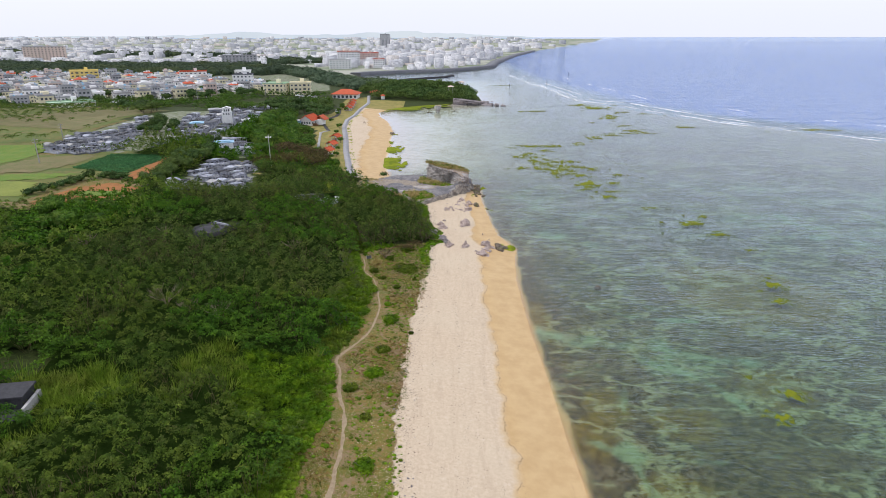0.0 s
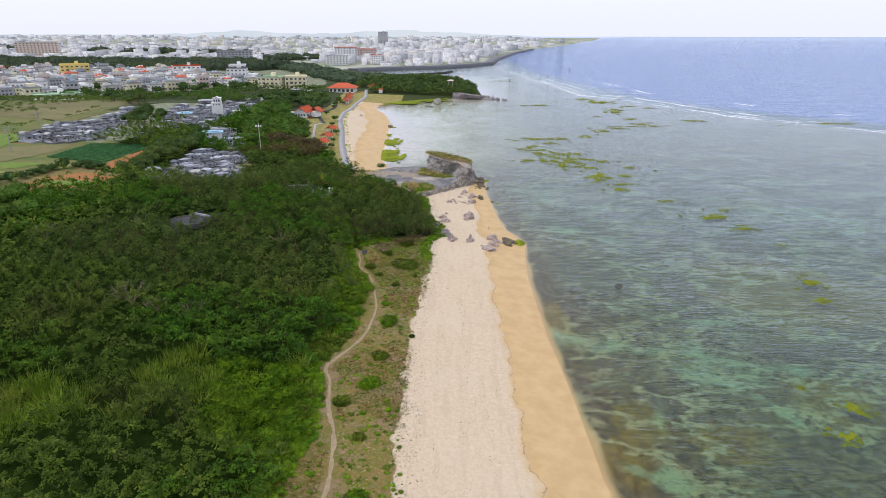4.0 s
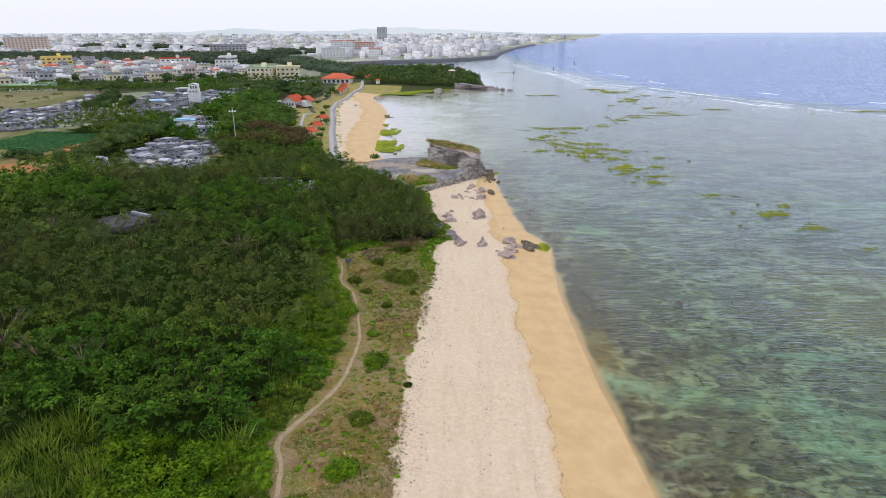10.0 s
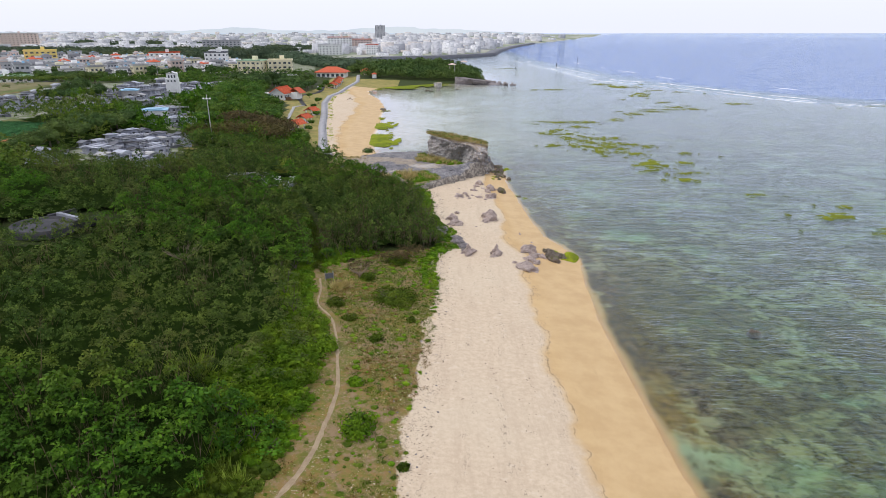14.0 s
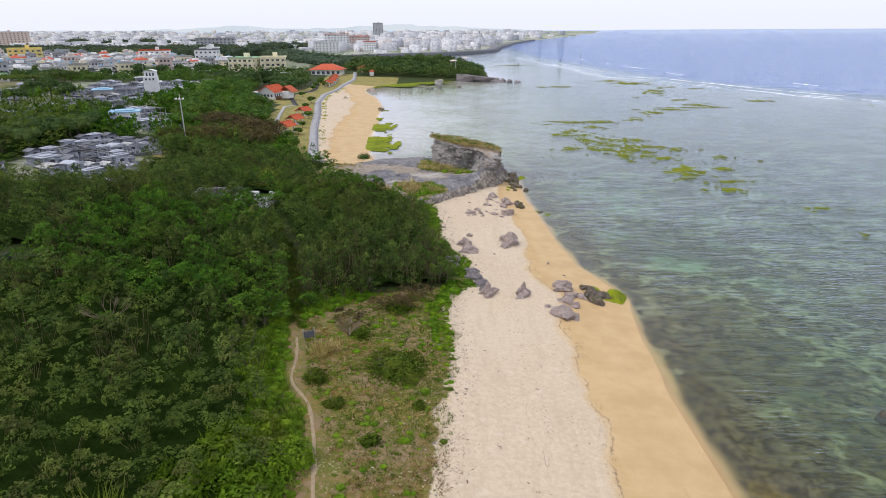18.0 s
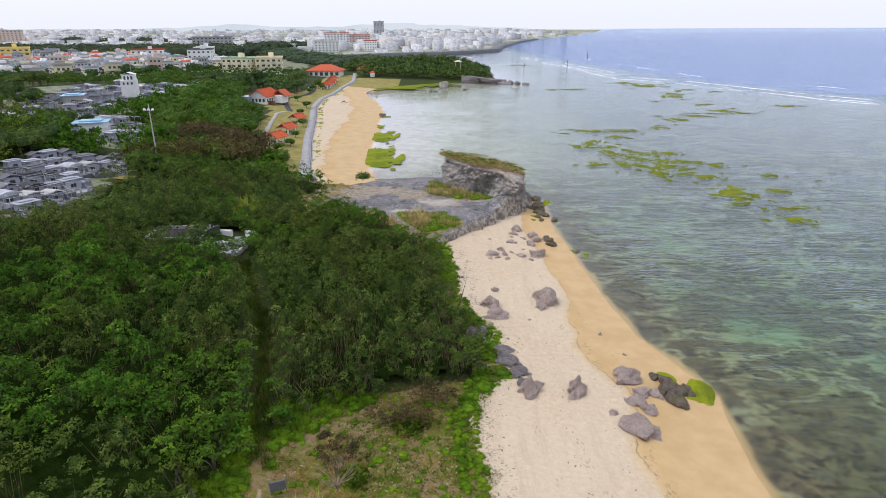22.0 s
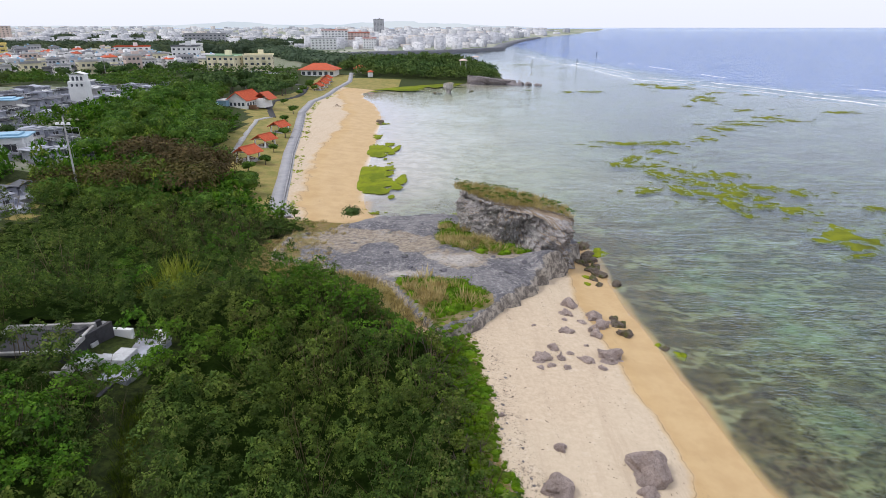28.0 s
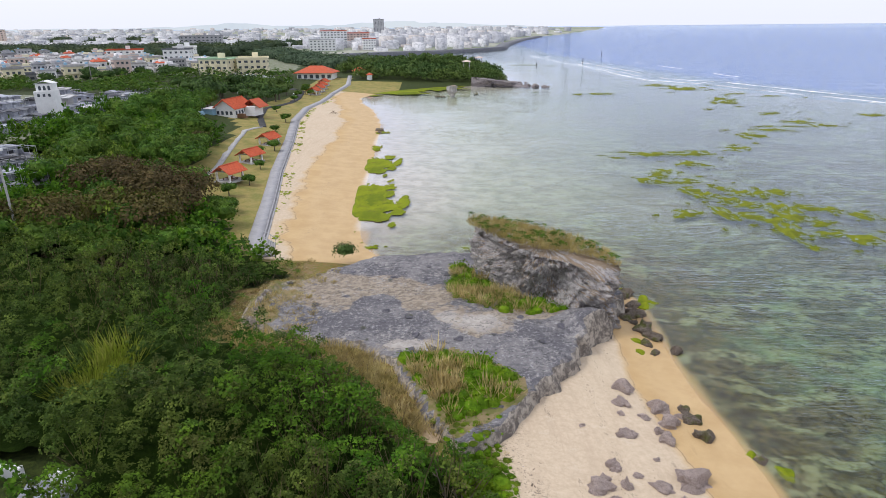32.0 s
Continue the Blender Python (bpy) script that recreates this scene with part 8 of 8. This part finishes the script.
def house_at(k, x, y, turn, s=1.0, tall=1.0, z=None):
    m = pose(x, y, (float(land_height(x, y)) if z is None else z), 0, 0, turn)
    ob = copy_thing(HOUSES[k], m) if k in built else HOUSES[k]
    built.add(k)
    ob.matrix_basis = m
    ob.scale = (s, s, s * tall)


hr = random.Random(21)
c40, s40 = math.cos(radians(40)), math.sin(radians(40))
count = 0
taken = [(-148, 455, 16), (-120, 492, 20), (-139, 490, 20), (-351, 598, 14), (-150, 500, 10)]
for i in range(-40, 40):
    for j in range(0, 26):
        u, v = i * 12.5 + hr.uniform(-2, 2), 6 + j * 14.0 + (5 if j % 2 else 0) + hr.uniform(-2, 2)
        x, y = -210 + u * c40 - v * s40, 452 + u * s40 + v * c40
        if hr.random() < 0.30 or count >= 300 or y > 690 or not inside(np.array(x), np.array(y), TOWN) or x < -0.80 * (y + 6) - 15 or x > -0.30 * y + 8:
            continue
        if any(math.hypot(x - a, y - b) < c for a, b, c in taken):
            continue
        house_at(hr.randrange(14), x, y, 40 + hr.choice([0, 90, 180, 270]) + hr.uniform(-3, 3), hr.uniform(0.68, 0.95), hr.uniform(0.9, 1.2))
        count += 1
for k in range(330):
    u, v = hr.uniform(-420, 130), hr.uniform(-16, 4) if k % 3 == 0 else hr.uniform(0, 300)
    x, y = -210 + u * c40 - v * s40, 452 + u * s40 + v * c40
    if x > -0.80 * (y + 6) - 15 and y > 350:
        T_TOWN[k % 3].at(x, y, hr.uniform(0.65, 1.15), float(land_height(x, y)) - 1.2)
tagged(new("town_road", ribbon("town_road", M_ASPHALT, [(-330, 345), (-262, 390), (-200, 440), (-160, 480), (-120, 470), (-96, 440), (-78, 425)], 4.0, 0.1, 0.4)), "dark asphalt road along the edge of the town", "road", kind="structure")


def apartment(x, y, w, d, storeys, turn, wall, roof, label, bays, z=None, balconies=True):
    root = thing("apartment_block", label, "apartment building", m=pose(x, y, float(land_height(x, y)) - 0.3 if z is None else z, 0, 0, turn))
    h = storeys * 3.0 + 0.4
    part("wall", box_mesh("wall", wall, (0, 0, 0, w, d, h), (w * 0.08, d * 0.25, h, 3.0, 3.0, 3.2)), root)
    part("roof", box_mesh("roof", roof, (0, 0, h, w + 0.8, d + 0.8, 0.3), (0, d / 2 + 0.2, h + 0.3, w + 0.8, 0.3, 0.7), (0, -d / 2 - 0.2, h + 0.3, w + 0.8, 0.3, 0.5)), root)
    for f in range(storeys):
        for b in range(bays):
            p = (b - (bays - 1) / 2) * (w / bays)
            if balconies and b % 2:
                bal = part("balcony", box_mesh("balcony", wall, (p, -d / 2 - 0.6, 0.3 + 3 * f, w / bays * 0.8, 1.2, 0.15), (p, -d / 2 - 1.15, 0.45 + 3 * f, w / bays * 0.8, 0.12, 0.85)), root)
                part("opening", box_mesh("opening", M_WIN, (p, -d / 2, 0.5 + 3 * f, w / bays * 0.6, 0.14, 2.0)), bal)
            else:
                part("window", box_mesh("window", M_WIN, (p, -d / 2, 1.2 + 3 * f, w / bays * 0.42, 0.14, 1.2)), root)
        for s in (-1, 1):
            for q in (-0.25, 0.25):
                part("window", box_mesh("window", M_WIN, (s * w / 2, q * d, 1.2 + 3 * f, 0.14, 1.2, 1.1)), root)
    return root


apartment(-118.0, 497, 16.5, 10, 4, 10, M_CREAM, M_CREAM, "cream-coloured apartment block of four storeys with balconies", 5, 1.2)
apartment(-136.5, 492, 17.5, 10, 4, -12, M_CREAM, M_ROOFGN, "cream-coloured apartment block with a pale green roof", 5, 1.2)
apartment(-178, 540, 16, 9, 4, 6, M_WHITE, M_DARKROOF, "white apartment block with a dark red roof", 5, balconies=False)
apartment(-351, 598, 24, 12, 4, 30, M_YELLOW, M_YELLOW, "yellow apartment block of four storeys", 6)
apartment(-196, 596, 14, 10, 4, 10, M_WHITE, M_WHITE, "tall white town house of four storeys", 4)
apartment(-262, 640, 26, 12, 3, 20, M_WHITE, M_RED, "white building with a red roof edge", 6, balconies=False)
apartment(-243, 392, 26, 12, 1, 38, M_HOUSE, M_ROOFGN, "low hall with a pale green roof", 7, balconies=False)
apartment(-210, 468, 34, 9, 1, 40, M_GREY, M_DARKROOF, "long low building with a dark roof", 8, balconies=False)
apartment(-690, 1075, 62, 14, 8, 24, M_PINK, M_GREY, "wide grey-pink apartment slab inland", 12, 6, False)
apartment(-300, 905, 48, 14, 5, 15, M_GREY, M_GREY, "grey institutional block before the woods", 10, 6, False)
apartment(-180, 1858, 28, 22, 15, 5, M_GREY, M_DARKROOF, "dark grey tower block", 7, 4, False)
apartment(-150, 960, 34, 14, 7, 10, M_WHITE, M_RED, "white stepped apartment block with red roof edges", 8, 4)
apartment(-122, 985, 30, 14, 6, 10, M_PINK, M_RED, "pale pink apartment block with red roof edges", 7, 4)
apartment(-98, 905, 16, 12, 4, 10, M_WHITE, M_RED, "small white block with a red roof edge", 5, 4, False)
apartment(-150, 880, 30, 12, 4, 12, M_WHITE, M_ROOFLT, "white apartment block by the inlet", 7, 4, False)


# ---- cars ----
def car_kind():
    root = thing("car", "small pale parked car", "car", "parked cars")
    bm = bmesh.new()
    box(bm, 0, 0, 0.35, 1.7, 4.1, 0.55)
    bmesh.ops.bevel(bm, geom=list(bm.edges), offset=0.12, segments=2, affect="EDGES")
    part("body", bm_mesh("body", bm, M_CAR), root)
    part("cabin", box_mesh("cabin", M_CAR, (0, -0.2, 0.88, 1.5, 2.3, 0.55, 0, 0.8), bevel=0.06), root)
    part("windscreen", box_mesh("windscreen", M_WIN, (0, -0.2, 0.93, 1.54, 2.36, 0.32, 0, 0.88)), root)
    for a in (-0.8, 0.8):
        for b in (-1.3, 1.3):
            part("wheel", limbs_mesh("wheel", M_RUBBER, [([(a - 0.1, b, 0.32), (a + 0.1, b, 0.32)], [0.32, 0.32])], 12), root)
    return root


car = car_kind()
first = True
for x, y, turn in ((-101, 470, 60), (-106, 473, 62), (-112, 475, 60), (-116, 477, 64), (-92, 462, 40), (-88, 455, 30), (-72, 398, 10), (-113, 232, 30), (-230, 419, -50), (-180, 462, -50)):
    m = pose(x, y, float(land_height(x, y)) + 0.12, 0, 0, turn)
    if first:
        car.matrix_basis, first = m, False
    else:
        copy_thing(car, m)

# ---- peninsula, mushroom rock, arch rock ----
mush = [(-7.8, 417), (-6, 415.6), (-4, 416), (-3, 418), (-4.2, 420), (-6.8, 420)]
tagged(new("mushroom_rock", crag("mushroom_rock", mush, [(a * 1.0 + (a + 5.6) * 0.35, b + (b - 418) * 0.35) for a, b in mush], (-5.6, 418), -0.4, lambda x, y: 4.6, lambda w: 1.2, 0.45, M_CLIFF, 10, 40, 3)),
       "undercut mushroom-shaped rock standing in the bay", "rock")
lay("wet_boulder", WETS, [(-12, 417, 2.6), (-9.5, 416, 1.6), (6, 425, 1.8), (-29, 322, 2.0), (-28.5, 318, 1.3)], "dark wet boulder with green algae in the bay", "wet boulders in the bay")
arch = [(4, 464), (14, 460), (26, 459), (31, 463), (28, 470), (14, 472), (5, 470)]
tagged(new("arch_rock", crag("arch_rock", arch, [(a, b) for a, b in arch], (17, 465.5), -0.4, lambda x, y: 4.6 - 0.10 * (x - 4), lambda w: 2.4 * max(0.0, math.sin(-w)), 0.9, M_ROCK, 12, 90, 5)), "undercut limestone rock at the foot of the peninsula", "rock")
lay("rock_slab", SLABS, [(33, 459, 7), (38, 457, 6), (43, 455.5, 5), (30, 462, 6), (33, 482, 4), (37, 484, 3), (30, 478, 5), (32, 474, 4)], "low dark rock off the tip of the peninsula", "rocks off the peninsula", 0.02, 1.4)
wood = [dome_cloud(grow, 70, 3.0, 2.6, 2.0, 1.1, 0.9) for _ in range(4)]
wx_, wy_ = jitter_grid(-70, 34, 468, 640, 4.2, grow)
wd_ = coast_dist(wx_, wy_)
wk = (wd_ > 4) & (wy_ > 472 + 0.1 * np.abs(wx_ + 10)) & (np.hypot(wx_ + 78, wy_ - 478) > 22) & (np.hypot(wx_ + 57, wy_ - 497) > 10)
strew("peninsula_wood", wood, np.stack([wx_, wy_, land_height(wx_, wy_), 0.75 + 0.55 * grow.uniform(0, 1, len(wx_)), 0.7 + 0.6 * grow.uniform(0, 1, len(wx_))], 1)[wk], L_DARK, "dense dark green wood on the peninsula", "trees", grow)
for x, y in ((4, 492), (14, 545)):
    ob = thing("lookout_shelter", "small lookout shelter among the trees of the peninsula", "shelter", m=pose(x, y, float(land_height(x, y)) + 5.4))
    for a in (-1.6, 1.6):
        for b in (-1.2, 1.2):
            part("post", box_mesh("post", M_CONC, (a, b, -3.0, 0.35, 0.35, 5.2)), ob)
    part("roof", hip_roof("roof", M_PINK, 4.4, 3.4, 2.2, 1.0, 0.4), ob)
far_wood = [np.concatenate([dome_cloud(grow, 120, 6.5, 4.6, 2.0, 1.5, 1.2), core(((0.5, 4.5), (3.4, 4.6), (5.4, 2.6), (5.9, 0.1)), 8)]) for _ in range(4)]


def wood_patch(name, ring, step, label, size=1.0):
    xs, ys = [p[0] for p in ring], [p[1] for p in ring]
    x, y = jitter_grid(min(xs), max(xs), min(ys), max(ys), step, grow)
    k = inside(x, y, ring) & (coast_dist(x, y) > 5)
    z = land_height(x, y) + np.interp(np.hypot(x, y), [1500, 4800], [0, 16])
    n_ = len(x)
    strew(name, far_wood, np.stack([x, y, z, size * grow.uniform(0.8, 1.3, n_), grow.uniform(0.65, 1.1, n_)], 1)[k], L_HAZEWOOD, label, "trees", grow)


wood_patch("inland_wood", [(-900, 745), (-560, 722), (-430, 705), (-300, 712), (-215, 730), (-190, 800), (-240, 870), (-330, 890), (-900, 930)], 8.5, "belt of dark green woodland behind the town", 1.25)
wood_patch("inlet_wood", [(-130, 620), (-70, 520), (-52, 560), (-64, 630), (-118, 690), (-135, 760), (-170, 800), (-210, 770), (-150, 690)], 8.0, "dark green woodland beside the inlet")
for k, ring in enumerate(([(-1500, 1180), (-900, 1140), (-880, 1190), (-1500, 1260)], [(-760, 1300), (-420, 1280), (-400, 1330), (-760, 1380)], [(-1900, 1560), (-1000, 1500), (-980, 1560), (-1900, 1660)])):
    wood_patch("plain_wood", ring, 15.0 + 4 * k, "line of dark woodland on the far plain", 1.3 + 0.25 * k)
wood_patch("hill_wood", [(-420, 1010), (-230, 990), (-190, 1060), (-260, 1150), (-430, 1130)], 10.0, "dark green wooded rise inland", 1.1)

# far harbour: sea wall and packed houses
tagged(new("harbour_wall", ribbon("harbour_wall", M_TOMBMID, [(-118, 806), (-108, 826), (-60, 862), (-10, 888), (30, 932), (70, 1002), (90, 1150), (160, 1500), (260, 1900)], 16, 3.2, 5.0, 0, 0.0)), "dark rubble sea wall of the distant harbour town", "wall", kind="structure")
tagged(new("breakwater", ribbon("breakwater", M_TOMBDARK, [(-60, 700), (-40, 735), (0, 770), (8, 800)], 5, 1.2, 3.0, 0, 0.0)), "low dark breakwater across the inlet", "breakwater", kind="structure")

def far_boxes(name, label, count_, seed, xr, yr, size, tall):
    """Distant buildings as plain solid blocks, one mesh."""
    rng = np.random.default_rng(seed)
    x, y = rng.uniform(*xr, count_), rng.uniform(*yr, count_)
    k = (coast_dist(x, y) > 25) & (fbm(x, y, 0.004, seed) > -0.12)
    x, y = x[k], y[k]
    w, d, h, t = rng.uniform(0.6, 1.6, len(x)) * size, rng.uniform(0.6, 1.4, len(x)) * size, rng.uniform(0.5, 1.5, len(x)) ** 1.6 * tall, 0.25 + 1.5708 * rng.integers(0, 2, len(x)) + rng.normal(0, 0.12, len(x))
    z = land_height(x, y) + np.interp(np.hypot(x, y), [1500, 4800], [0, 16]) - 1
    c = np.array([(-1, -1, 0), (1, -1, 0), (1, 1, 0), (-1, 1, 0), (-1, -1, 1), (1, -1, 1), (1, 1, 1), (-1, 1, 1)], float)
    vx, vy = c[None, :, 0] * w[:, None] / 2, c[None, :, 1] * d[:, None] / 2
    co, si = np.cos(t)[:, None], np.sin(t)[:, None]
    v = np.stack([x[:, None] + vx * co - vy * si, y[:, None] + vx * si + vy * co, z[:, None] + c[None, :, 2] * h[:, None]], -1).reshape(-1, 3)
    f = np.array([(4, 5, 6, 7), (0, 1, 5, 4), (1, 2, 6, 5), (2, 3, 7, 6), (3, 0, 4, 7)])
    f = (np.arange(len(x))[:, None, None] * 8 + f[None]).reshape(-1, 4)
    return tagged(new(name, mesh_np(name, v, f, M_FAR)), label, "buildings", kind="stuff")


n = Nodes("distant_render")
# pale bluish greys: haze over the distance is partly put into these colours
c = n.ramp(n.node("ShaderNodeNewGeometry").outputs["Random Per Island"], (0.0, (0.34, 0.35, 0.38)), (0.35, (0.56, 0.56, 0.59)), (0.8, (0.78, 0.77, 0.78)), (1.0, (0.64, 0.57, 0.52)))
M_FAR = n.finish(n.mix(n.math("MULTIPLY", n.smooth(n.noise(0.35, 3, 0.7, stretch=(1, 1, 1.6)), 0.5, 0.56), 0.45), c, (0.2, 0.21, 0.23)), 0.9)
far_boxes("town_rear", "pale flat-roofed houses behind the woodland belt", 260, 9, (-900, -200), (900, 1010), 12, 7)
far_boxes("harbour_houses", "packed pale houses of the harbour town", 420, 10, (-190, 120), (890, 1350), 11, 8)
far_boxes("far_town", "distant pale buildings spread over the plain", 1000, 4, (-1700, -180), (1020, 2000), 15, 7)
far_boxes("farther_town", "distant pale buildings on the far plain", 1200, 5, (-3600, 500), (2000, 4200), 24, 9)
far_boxes("harbour_blocks", "distant pale apartment blocks behind the harbour", 420, 6, (-200, 240), (1200, 2100), 15, 10)

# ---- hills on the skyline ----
n = Nodes("painted_haze_hills")
# haze is painted here: the hills glow pale blue by emission
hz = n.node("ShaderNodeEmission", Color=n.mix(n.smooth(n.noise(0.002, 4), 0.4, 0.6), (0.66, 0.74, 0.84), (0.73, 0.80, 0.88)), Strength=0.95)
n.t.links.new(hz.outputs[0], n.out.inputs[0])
hx = np.linspace(-4600, 900, 400)
hy = np.sqrt(4650.0**2 - hx**2)
ridge = 20 + 16 * (fbm(hx, hx * 0, 0.0022, 81) + 0.6) + 26 * np.exp(-((hx + 350) / 620) ** 2) * (0.8 + 0.9 * fbm(hx, hx * 0, 0.006, 82)) + 22 * np.exp(-((hx + 1500) / 420) ** 2) * (0.8 + fbm(hx, hx * 0, 0.005, 83)) + 2.0 * fbm(hx, hx * 0, 0.05, 84)
ridge = ridge * ramp01(hx, 900, 420) + 6
hv = np.concatenate([np.stack([hx, hy, np.full(400, -5.0)], 1), np.stack([hx, hy, ridge], 1), np.stack([hx * 1.01, hy * 1.01, ridge - 8], 1)])
hf = np.concatenate([np.stack([i * 400 + np.arange(399), i * 400 + np.arange(1, 400), (i + 1) * 400 + np.arange(1, 400), (i + 1) * 400 + np.arange(399)], 1) for i in (0, 1)])
tagged(new("backdrop", mesh_np("backdrop", hv, hf, n.m, smooth=True)), "hills on the skyline with haze painted as a pale blue glow", "backdrop", kind="structure")
